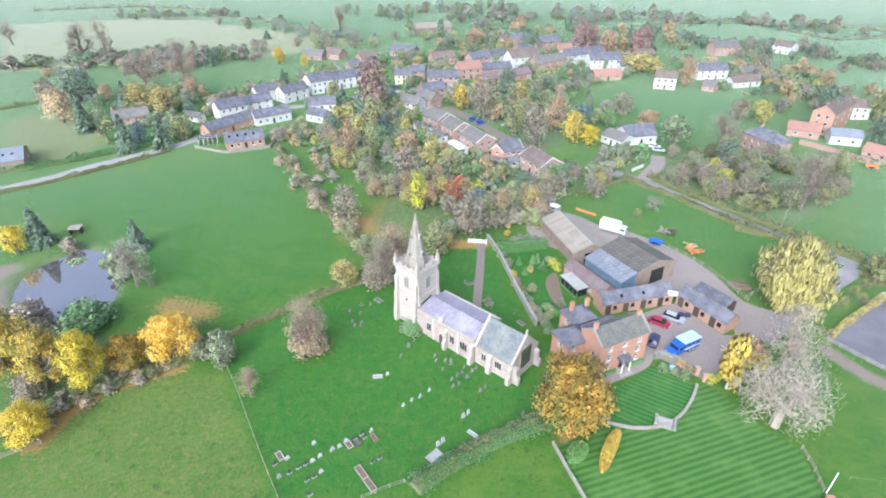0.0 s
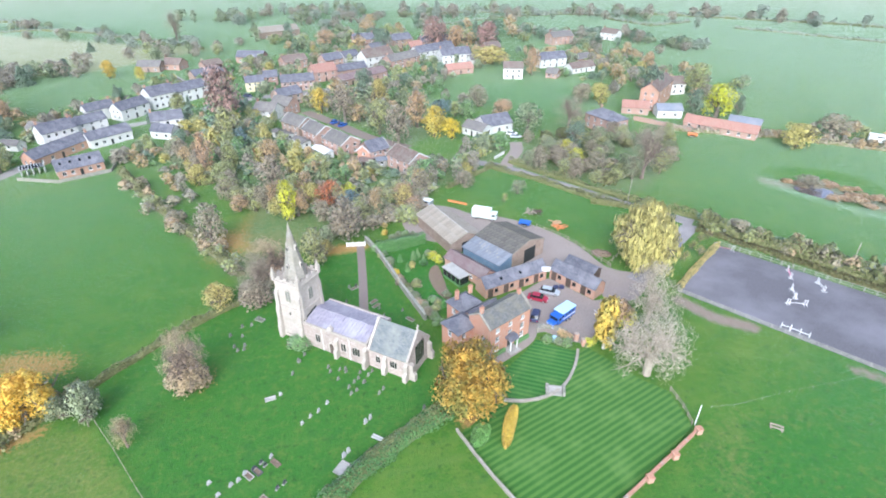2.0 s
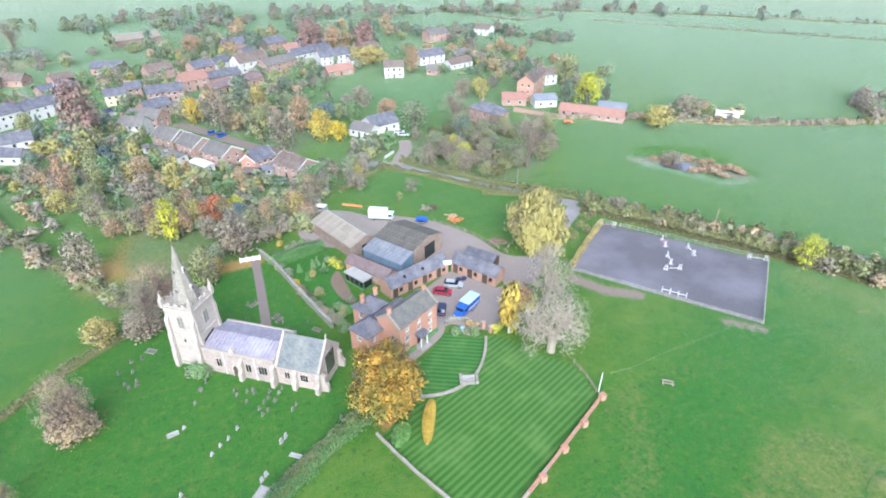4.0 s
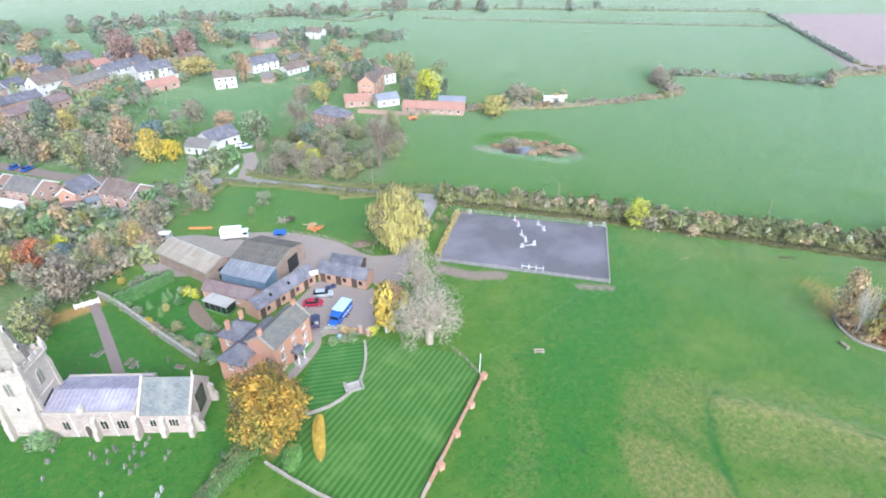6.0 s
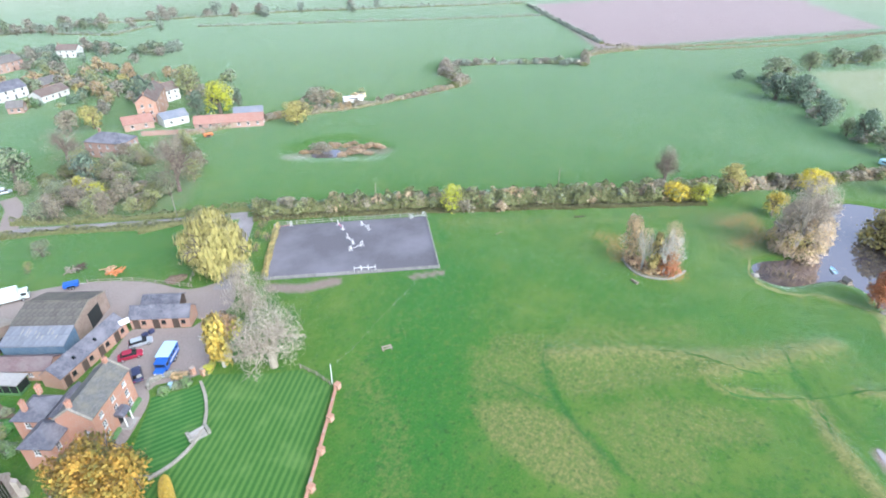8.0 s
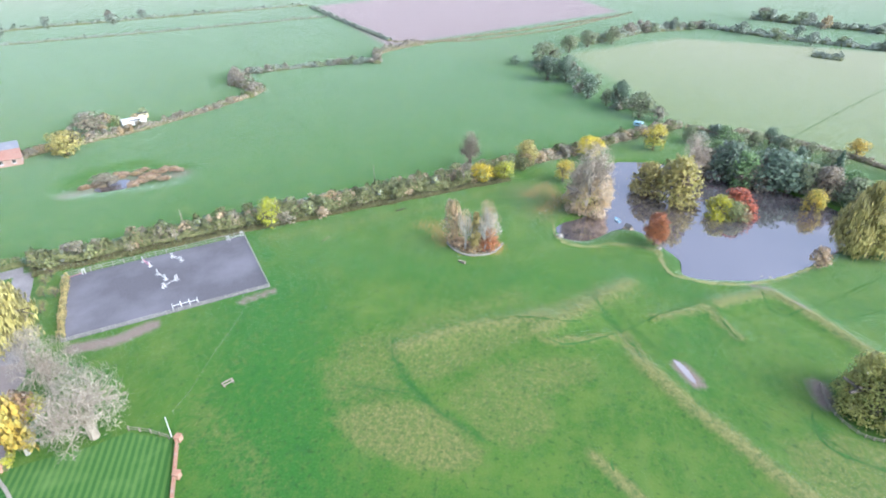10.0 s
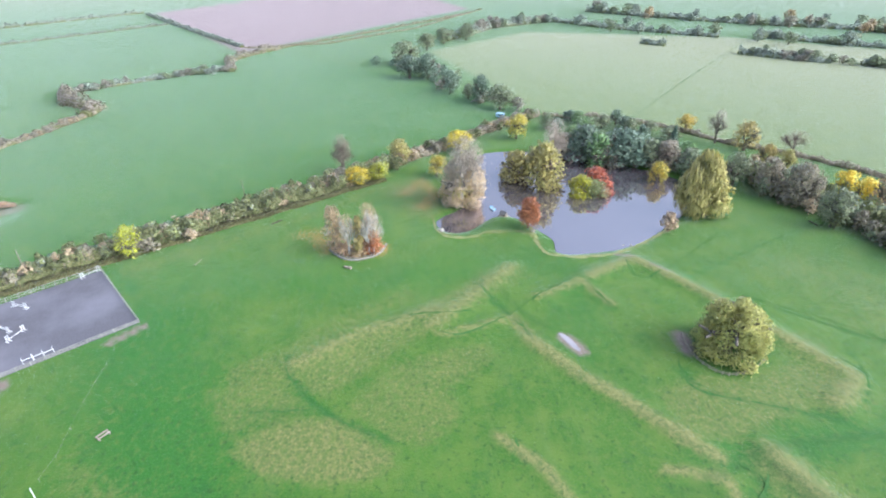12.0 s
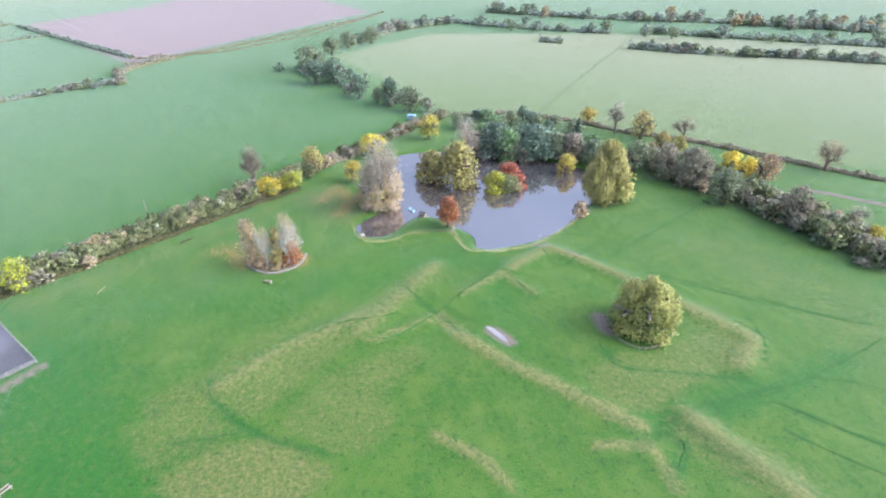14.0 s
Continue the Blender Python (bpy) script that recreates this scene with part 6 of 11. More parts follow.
sheet_roof(cream_barn, -0.4, 17.4, -0.42, 3.3, 4.2, 5.02, SHEET_CREAM, "tan profiled roof sheets", 2, 1.1, 0.24)
bm = bmesh.new()
extrude_profile(bm, [(3.95, 5.1), (4.3, 5.36), (4.65, 5.1), (4.3, 5.28)], -0.45, 17.45)
part("ridge_sheet", bm, CONCRETE, cream_barn, "pale ridge capping")
# the broad barn: a dark main roof that runs on down over a lean-to
LB = 11.6
barn = thing("barn", 29.0, 108.0, 0, math.degrees(math.atan2(-10.0, 5.9)), "broad barn with a dark sheet roof and a blue lean-to", "barn")
FOOTPRINTS.append((38.0, 106.8, 9.0))
bm = bmesh.new()
box(bm, 0, LB - 0.1, 0, 0.16, 0, 3.1)
part("lean_to_wall", bm, BLUE_SHEET, barn, "blue sheet side wall")
for x in (0.0, LB - 0.26):
    bm = bmesh.new()
    extrude_profile(bm, [(0.17, 0), (4.3, 0), (4.3, 4.25), (0.17, 3.05)], x, x + 0.16)
    part("lean_to_wall", bm, BLUE_SHEET, barn, "blue sheet end wall")
for x in (0.0, LB - 0.2):
    bm = bmesh.new()
    extrude_profile(bm, [(4.4, 0), (15.8, 0), (15.8, 3.9), (10.1, 5.7), (4.4, 4.3)], x, x + 0.2)
    part("gable_wall", bm, BOARD, barn, "weathered brown gable wall")
bm = bmesh.new()
box(bm, 0.2, LB - 0.2, 15.6, 15.8, 0, 3.85)
part("rear_wall", bm, BOARD, barn)
# plain dark panel set against the gable wall
bm = bmesh.new()
box(bm, LB, LB + 0.06, 8.6, 12.6, 0.02, 3.6)
part("doorway", bm, DARK_PAINT, barn, "dark panel low in the gable wall")
sheet_roof(barn, -0.2, LB + 0.05, -0.3, 3.12, 4.4, 4.4, SHEET_BLUE, "streaked blue-grey lean-to roof sheets", 2)
sheet_roof(barn, -0.25, LB + 0.1, 4.25, 4.5, 10.1, 5.9, SHEET_DARK, "dark lichened main roof sheets", 3)
sheet_roof(barn, -0.25, LB + 0.1, 15.9, 4.1, 10.1, 5.9, SHEET_DARK, "dark lichened rear roof", sheets=False)
bm = bmesh.new()
extrude_profile(bm, [(9.75, 5.88), (10.1, 6.14), (10.45, 5.88), (10.1, 6.06)], -0.3, LB + 0.15)
part("ridge_sheet", bm, SHEET_DARK, barn)
bm = bmesh.new()
extrude_profile(bm, [(4.25, 4.3), (4.25, 4.55), (10.1, 5.98), (15.9, 4.25), (15.9, 3.95), (10.1, 5.7)], LB + 0.11, LB + 0.18)
part("bargeboard", bm, WOOD, barn, "weathered verge board")
rng_b = random.Random(5)
bm = bmesh.new()
for k in range(9):
    x, y = 2.6 + k * 0.85 + rng_b.uniform(-0.2, 0.2), rng_b.uniform(1.2, 2.4)
    d = rng_b.uniform(0.8, 1.7)
    z = 3.12 + (y + 0.3) * 0.272 + 0.11
    box_v = [(x, y, z), (x + 0.12, y, z), (x + 0.12, y + d, z + d * 0.272), (x, y + d, z + d * 0.272)]
    lo, hi = [bm.verts.new(v) for v in box_v], [bm.verts.new((v[0], v[1], v[2] + 0.03)) for v in box_v]
    bm.faces.new(lo[::-1])
    bm.faces.new(hi)
    for e in range(4):
        bm.faces.new((lo[e], lo[(e + 1) % 4], hi[(e + 1) % 4], hi[e]))
part("roof_light", bm, STONE_GREY, barn, "pale translucent roof strips")
building("outbuilding", 23.9, 105.4, 30.0, 94.9, 3.9, 2.5, 3.7, BRICK_OLD, TILE_PURPLE, "low brick outbuilding with a plum tiled roof", "outbuilding", front=even(2, 12, 0.9, 0.9, 1.8), over=0.25)
# garden room
gr = thing("garden_room", 22.6, 101.4, 0, math.degrees(math.atan2(-5.4, 2.6)), "glazed garden room with a flat white roof and dark green frame", "conservatory")
bm = bmesh.new()
bevelled(bm, -0.2, 6.2, -0.2, 2.8, 2.35, 2.6, 0.05)
part("roof", bm, CONCRETE, gr, "flat pale roof")
bm = bmesh.new()
for x in (0, 1.5, 3, 4.5, 5.9):
    for y in (0, 2.5):
        box(bm, x, x + 0.1, y, y + 0.1, 0, 2.35)
box(bm, 0, 6, 0.02, 0.1, 0, 0.5)
box(bm, 5.9, 6, 0, 2.6, 0, 0.5)
part("frame_posts", bm, L_HEDGE_GREEN, gr, "dark green frame")
for x in (0.1, 1.6, 3.1, 4.6):
    bm = bmesh.new()
    box(bm, x, x + 1.4, 0.04, 0.07, 0.5, 2.35)
    part("pane", bm, GLASS, gr)
bm = bmesh.new()
box(bm, 5.94, 5.97, 0.1, 2.5, 0.5, 2.35)
part("pane", bm, GLASS, gr)

# ways and yards
flat("yard", pairs(36.7, 90.7, 44.9, 95.2, 46.0, 95.0, 51.9, 85.2, 55.5, 85.1, 50.6, 76.3, 45.4, 72.0, 41.8, 74.0, 37.9, 77.8, 32.8, 77.5, 31.0, 82.5), 0.04, GRAVEL, "pinkish gravel stable yard", "yard")
flat("farmyard", smooth_line(pairs(19.7, 136.3, 31.1, 135.7, 36.9, 129.6, 44.1, 126.3, 52.3, 118.5, 58.4, 107.4, 60.8, 96.6, 67.5, 92.1, 66.2, 88.0, 60.7, 83.6, 55.1, 84.6, 54.7, 87.2, 54.9, 92.8, 43.0, 101.9, 33.3, 112.0, 20.2, 119.3, 17.4, 128.5), True, 3), 0.03, GRAVEL, "pale gravel farm drive and barn yard", "yard")
strip("lane", smooth_line(pairs(64.2, 90.1, 71.0, 94.3, 81.4, 102.7, 92.5, 110.7), steps=4), 4.2, 0.035, TARMAC, "worn grey lane to the stables", "road")
strip("lane", smooth_line(pairs(93.5, 111.8, 83.8, 122.9, 71.2, 139.3, 55.7, 160.0, 51.2, 163.5, 41.3, 171.2), steps=4), 4.0, 0.03, TARMAC, "narrow tarmac lane between hedges", "road")
strip("lane", smooth_line(pairs(56.7, 160.2, 60.3, 166.2, 64.9, 173.2, 67.4, 181.3), steps=4), 4.5, 0.034, GRAVEL, "gravel house drive", "road")
strip("footpath", smooth_line(pairs(3.8, 92.1, 4.6, 103.8, 5.1, 112.4, 5.4, 119.2), steps=4), 1.9, 0.03, FOOTPATH, "brown gravel path to the church gate", "path")
flat("terrace", smooth_line(pairs(25.6, 70.7, 33.5, 74.6, 36.4, 77.9, 35.3, 79.6, 29.1, 77.0, 24.5, 73.7), True, 3), 0.045, GRAVEL, "gravel sweep before the manor door", "terrace")

# lawns with mowing stripes: the light and dark of leaning grass painted as two greens
def lawn_material(name, turn, period, a, b):
    m, n, l, p = nodes_of(name)
    co = n.new("ShaderNodeTexCoord").outputs["Object"]
    mp = n.new("ShaderNodeMapping")
    mp.inputs["Rotation"].default_value[2] = radians(turn)
    l.new(co, mp.inputs[0])
    w = n.new("ShaderNodeTexWave")
    w.inputs["Scale"].default_value = 0.314 / period
    w.inputs["Distortion"].default_value, w.inputs["Detail"].default_value, w.inputs["Detail Scale"].default_value = 0.5, 2.0, 1.5
    l.new(mp.outputs[0], w.inputs["Vector"])
    f = noise_node(n, l, co, 3.0, 5, 0.7)
    pch = noise_node(n, l, co, 0.15, 4)
    col = ramp_node(n, l, w.outputs["Fac"], a, b, 0.3, 0.7)
    col = mix_node(n, l, 0.5, col, ramp_node(n, l, f, (0.6, 0.6, 0.6), (1, 1, 1)), "MULTIPLY")
    c2 = n.new("ShaderNodeMapRange")
    c2.inputs["From Min"].default_value, c2.inputs["From Max"].default_value, c2.inputs["To Max"].default_value = 0.5, 0.8, 0.6
    l.new(pch, c2.inputs["Value"])
    col = mix_node(n, l, c2.outputs[0], col, (0.16, 0.27, 0.07))
    l.new(col, p.inputs["Base Color"])
    p.inputs["Roughness"].default_value = 0.85
    p.inputs["Sheen Weight"].default_value, p.inputs["Sheen Roughness"].default_value = 0.3, 0.45
    p.inputs["Specular IOR Level"].default_value = 0.2
    bump_to(n, l, p, f, 0.4, 0.1)
    return m


LAWN = lawn_material("mown_lawn", -111.0, 1.05, (0.042, 0.135, 0.018), (0.092, 0.2, 0.032))
LAWN_SMALL = lawn_material("mown_terrace_lawn", -60.0, 1.0, (0.028, 0.13, 0.018), (0.068, 0.195, 0.032))
CURVE = smooth_line(pairs(42.0, 71.2, 39.6, 67.2, 36.0, 63.3, 31.9, 61.4, 27.9, 61.2, 24.5, 62.1), steps=5)
flat("lawn", pairs(44.2, 71.5, 49.8, 61.7, 52.9, 58.0, 52.3, 50.4, 30.0, 38.2, 24.0, 33.5, 20.1, 44.2, 15.5, 57.0, 21.3, 60.3) + CURVE[::-1], 0.035, LAWN, "large striped mown lawn", "lawn")
flat("lawn", CURVE + pairs(25.6, 67.9, 29.7, 71.2, 33.8, 74.3, 35.5, 75.9, 39.1, 72.8), 0.06, LAWN_SMALL, "small terrace lawn mown in stripes", "lawn")
run_wall("retaining_wall", dense(CURVE, 0.8), 0.35, 0.5, STONE_GREY, "curved low grey stone garden wall")
# garden steps in the curved wall
gs = thing("garden_steps", 33.9, 62.6, 0, -20, "short flight of grey stone steps between stone piers", "steps")
for k in range(4):
    bm = bmesh.new()
    bevelled(bm, -1.1, 1.1, -1.3 + 0.45 * k, 0.6, 0.0, 0.14 + 0.14 * k, 0.02)
    part("step", bm, CONCRETE, gs)
for x in (-1.4, 1.4):
    bm = bmesh.new()
    bevelled(bm, x - 0.25, x + 0.25, -1.3, 0.8, 0, 0.8, 0.04)
    part("pier", bm, RUBBLE, gs)
# brick field wall of the lawn with its piers
BW = pairs(52.5, 49.8, 51.4, 48.8, 35.5, 40.9, 29.6, 38.0, 23.0, 33.0)
run_wall("brick_wall", dense(BW, 2.0), 0.3, 0.8, BRICK_OLD, "low orange brick boundary wall of the lawn", cap=BRICK_OLD)
for q in pairs(52.4, 49.1, 46.1, 45.7, 40.3, 42.9, 34.5, 40.0):
    bm = bmesh.new()
    bevelled(bm, -0.45, 0.45, -0.45, 0.45, 0, 1.05, 0.04)
    bevelled(bm, -0.52, 0.52, -0.52, 0.52, 1.05, 1.17, 0.03)
    ob = solid("brick_pier", bm, BRICK_OLD, "square brick pier of the lawn wall", "pier", "lawn wall piers")
    ob.location = (*q, 0)
fence(pairs(53.2, 58.2, 53.1, 54.3, 52.4, 50.8), 2.2, 1.0, 2, WOOD, "weathered timber fence at the lawn's end")
run_wall("stone_wall", dense(smooth_line(pairs(15.2, 57.7, 16.9, 52.5, 18.5, 48.1, 20.3, 43.8, 21.0, 42.0), steps=4), 1.5), 0.22, 0.7, STONE_GREY, "low stone wall along the lawn's edge")
# wall between churchyard and garden
run_wall("churchyard_wall", dense(pairs(6.9, 121.1, 9.2, 114.5, 11.5, 104.2, 12.9, 97.7, 14.5, 91.1, 15.7, 86.4), 1.2), 0.45, 1.5, RUBBLE, "grey stone garden wall beside the churchyard", jitter=0.06)
run_wall("yard_wall", dense(smooth_line(pairs(36.5, 77.9, 37.7, 78.9, 39.9, 77.9, 41.7, 76.2), steps=3), 1.0), 0.4, 1.1, RUBBLE, "short stone wall between yard and lawn")
for q in pairs(42.9, 74.1, 43.6, 72.3):
    bm = bmesh.new()
    bevelled(bm, -0.35, 0.35, -0.35, 0.35, 0, 1.5, 0.04)
    bevelled(bm, -0.42, 0.42, -0.42, 0.42, 1.5, 1.65, 0.03)
    ob = solid("gate_pier", bm, BRICK_OLD, "square brick gate pier between yard and lawn", "pier", "yard gate piers")
    ob.location = (*q, 0)

# riding arena
AR = pairs(92.7, 99.7, 116.3, 67.9, 94.7, 51.9, 71.4, 84.4)
flat("riding_arena", AR, 0.03, RIDING_SAND, "grey sand riding arena surface", "arena")
fence(AR[:3], 2.4, 1.2, 2, RAIL, "weathered post and rail fence round the riding arena")
fence(AR[2:], 2.4, 0.9, 3, RAIL, "low weathered board fence along the arena's near side")
hedge(pairs(71.8, 84.8, 79.9, 91.1, 92.2, 99.6), 1.3, 1.2, L_WILLOW, "low yellowing hedge at the arena's end", 0.3, 60)


def jump(x, y, turn, length, poles, pole_paint, label, wing=1.4):
    """A show jump: two wing stands with their feet, and poles across."""
    root = thing("show_jump", x, y, 0.03, turn, label, "jump", "arena jumps")
    for s in (-1, 1):
        bm = bmesh.new()
        cx = s * length / 2
        for dx in (0, s * 0.6):
            box(bm, cx + dx - 0.04, cx + dx + 0.04, -0.04, 0.04, 0, wing)
        for z in (0.35, 0.75, 1.15):
            box(bm, min(cx, cx + s * 0.6), max(cx, cx + s * 0.6), -0.03, 0.03, z, z + 0.09)
        box(bm, cx - 0.06, cx + 0.06, -0.45, 0.45, 0, 0.1)
        box(bm, cx + s * 0.6 - 0.06, cx + s * 0.6 + 0.06, -0.45, 0.45, 0, 0.1)
        part("wing", bm, WHITE, root)
    for k in range(poles):
        bm = bmesh.new()
        tube(bm, (-length / 2, 0.06, 0.35 + 0.4 * k), (length / 2, 0.06, 0.35 + 0.4 * k), 0.06, 0.06, 8)
        part("pole", bm, pole_paint, root)


jump(100.0, 84.8, 60, 2.6, 2, PINK, "white show jump with pink poles")
jump(103.0, 78.9, 70, 2.6, 2, WHITE, "white show jump with white poles")
jump(95.3, 78.1, 60, 2.8, 2, WHITE, "white show jump in the arena's middle")
jump(93.0, 74.6, -20, 2.8, 1, WHITE, "low white show jump in the arena's middle")
jump(92.7, 98.1, -40, 3.4, 1, PINK, "white and pink jump lying by the fence")
jump(114.7, 69.6, -40, 3.0, 1, WHITE, "white jump by the arena fence")
for px_, py_ in pairs(85.1, 68.5, 86.1, 67.1, 87.0, 65.7):
    root = thing("cavaletti", px_, py_, 0.03, 40, "small white cavaletti block on the sand", "jump", "arena cavaletti")
    bm = bmesh.new()
    box(bm, -0.06, 0.06, -0.8, 0.8, 0.4, 0.52)
    part("bar", bm, WHITE, root)
    for y in (-0.8, 0.8):
        bm = bmesh.new()
        tube(bm, (-0.45, y, 0), (0.45, y, 0.85), 0.06, 0.06)
        tube(bm, (0.45, y, 0), (-0.45, y, 0.85), 0.06, 0.06)
        part("cross_foot", bm, WHITE, root)


# ---- vehicles ----
def wheel(parent, x, y, r=0.32, w=0.2):
    bm = bmesh.new()
    tube(bm, (x, y - w / 2, r), (x, y + w / 2, r), r, r, 16)
    t = part("tyre", bm, RUBBER, parent)
    bm = bmesh.new()
    tube(bm, (x, y - w / 2 - 0.015, r), (x, y + w / 2 + 0.015, r), r * 0.6, r * 0.6, 12)
    part("rim", bm, METAL, t)


def car(x, y, turn, paint, label, L=4.3, W=1.78, H=1.45, estate=False):
    root = thing("car", x, y, 0.04, turn, label, "car", "cars in the yard")
    sections = [(-L / 2, 0.5, 0.72, 0.8), (-L / 2 + 0.15, 0.3, 0.88, 0.95), (-L / 2 + 1.0, 0.28, 0.95, 1.0), (0, 0.28, 0.96, 1.0), (L / 2 - 0.9, 0.28, 0.9, 0.98), (L / 2 - 0.15, 0.3, 0.78, 0.9), (L / 2, 0.45, 0.65, 0.75)]
    bm = bmesh.new()
    rows = [[bm.verts.new((sx, s * W / 2 * k, z)) for s, z, k in ((-1, z0, 0.94 * k), (-1, (z0 + z1) / 2, k), (-1, z1, 0.92 * k), (1, z1, 0.92 * k), (1, (z0 + z1) / 2, k), (1, z0, 0.94 * k))] for sx, z0, z1, k in sections]
    for a, b in zip(rows[:-1], rows[1:]):
        for e in range(6):
            bm.faces.new((a[e], a[(e + 1) % 6], b[(e + 1) % 6], b[e]))
    bm.faces.new(rows[0][::-1])
    bm.faces.new(rows[-1])
    body = part("body", bm, paint, root)
    back = -L / 2 + (0.15 if estate else 0.5)
    cabin = [(back, 0.93, 0.0), (back + 0.4, H - 0.03, 1.0), (0.4, H, 1.0), (1.15, 0.95, 0.0)]
    V = [[(cx, s * W / 2 * (0.88 - 0.16 * t), z) for s in (-1, 1)] for cx, z, t in cabin]
    for nm, quad in (("rear_window", (V[0][0], V[0][1], V[1][1], V[1][0])), ("windscreen", (V[2][0], V[2][1], V[3][1], V[3][0])),
                     ("side_window", [r[0] for r in V]), ("side_window", [r[1] for r in V][::-1])):
        bm = bmesh.new()
        face = bm.faces.new([bm.verts.new(q) for q in quad])
        bmesh.ops.extrude_face_region(bm, geom=[face])
        mid = Vector((0, 0, 0.9))
        for v in bm.verts[:len(quad)]:
            v.co += (mid - v.co).normalized() * 0.03
        part(nm, bm, GLASS, root, "dark car glass")
    bm = bmesh.new()
    bevelled(bm, back + 0.42, 0.42, -W / 2 * 0.73, W / 2 * 0.73, H - 0.06, H + 0.02, 0.03)
    part("roof_panel", bm, paint, root)
    for s in (-1, 1):
        for wx in (-L / 2 + 0.8, L / 2 - 0.8):
            wheel(root, wx, s * (W / 2 - 0.12))
        bm = bmesh.new()
        bevelled(bm, L / 2 - 0.18, L / 2 + 0.01, s * W * 0.33 - 0.16, s * W * 0.33 + 0.16, 0.58, 0.72, 0.03)
        part("headlight", bm, WHITE, root)
        bm = bmesh.new()
        bevelled(bm, -L / 2 - 0.01, -L / 2 + 0.12, s * W * 0.35 - 0.13, s * W * 0.35 + 0.13, 0.62, 0.82, 0.03)
        part("tail_light", bm, RED_PAINT, root)


car(43.7, 89.6, math.degrees(math.atan2(-2.4, 3.6)), SILVER, "silver estate car parked in the yard", estate=True)
car(40.4, 88.0, math.degrees(math.atan2(-2.4, 3.6)), RED_PAINT, "dark red hatchback parked in the yard")
car(37.7, 82.4, 60, NAVY, "dark blue car beside the manor house")


def horsebox(x0, y0, x1, y1):
    """A blue lorry from its nose to its tail: bonnet and cab in front, a long box with a pale roof behind."""
    turn = math.degrees(math.atan2(y0 - y1, x0 - x1))
    L = math.dist((x0, y0), (x1, y1))
    root = thing("horse_lorry", (x0 + x1) / 2, (y0 + y1) / 2, 0.04, turn, "bright blue horse lorry with a pale roof in the yard", "lorry")
    f, b = L / 2, -L / 2
    bm = bmesh.new()
    bevelled(bm, b, f - 2.6, -1.15, 1.15, 0.85, 2.75, 0.08)
    bx = part("box_body", bm, BLUE_PAINT, root)
    bm = bmesh.new()
    bevelled(bm, b - 0.05, f - 2.5, -1.2, 1.2, 2.75, 2.95, 0.08)
    part("roof", bm, PALE_BLUE, root, "pale blue roof")
    bm = bmesh.new()
    bevelled(bm, f - 2.55, f - 1.2, -1.05, 1.05, 0.6, 2.45, 0.12)
    cab = part("cab", bm, BLUE_PAINT, root)
    bm = bmesh.new()
    bevelled(bm, f - 1.25, f, -0.85, 0.85, 0.55, 1.45, 0.12)
    part("bonnet", bm, BLUE_PAINT, root)
    bm = bmesh.new()
    bevelled(bm, f - 1.24, f - 1.16, -0.9, 0.9, 1.55, 2.2, 0.02)
    part("windscreen", bm, GLASS, cab)
    bm = bmesh.new()
    bevelled(bm, f - 0.02, f + 0.12, -1.05, 1.05, 0.45, 0.7, 0.03)
    part("bumper", bm, METAL, root)
    for s in (-1, 1):
        bm = bmesh.new()
        bevelled(bm, f - 2.35, f - 1.45, s * 1.05 - 0.03, s * 1.05 + 0.03, 1.5, 2.15, 0.02)
        part("side_window", bm, GLASS, cab)
        for k in range(4):
            bm = bmesh.new()
            bevelled(bm, b + 0.6 + 1.1 * k, b + 1.2 + 1.1 * k, s * 1.15 - 0.03, s * 1.15 + 0.03, 2.0, 2.45, 0.02)
            part("side_window", bm, GLASS, bx)
        bm = bmesh.new()
        box(bm, b + 0.1, f - 2.7, s * 1.16 - 0.012, s * 1.16 + 0.012, 1.35, 1.55)
        part("stripe", bm, WHITE, bx, "white side stripe")
        for wx in (f - 1.0, b + 1.4, b + 2.3):
            wheel(root, wx, s * 0.92, 0.45, 0.28)
        bm = bmesh.new()
        bevelled(bm, f - 0.05, f + 0.04, s * 0.6 - 0.13, s * 0.6 + 0.13, 0.85, 1.1, 0.03)
        part("headlight", bm, WHITE, root)


horsebox(39.2, 78.5, 45.1, 81.9)


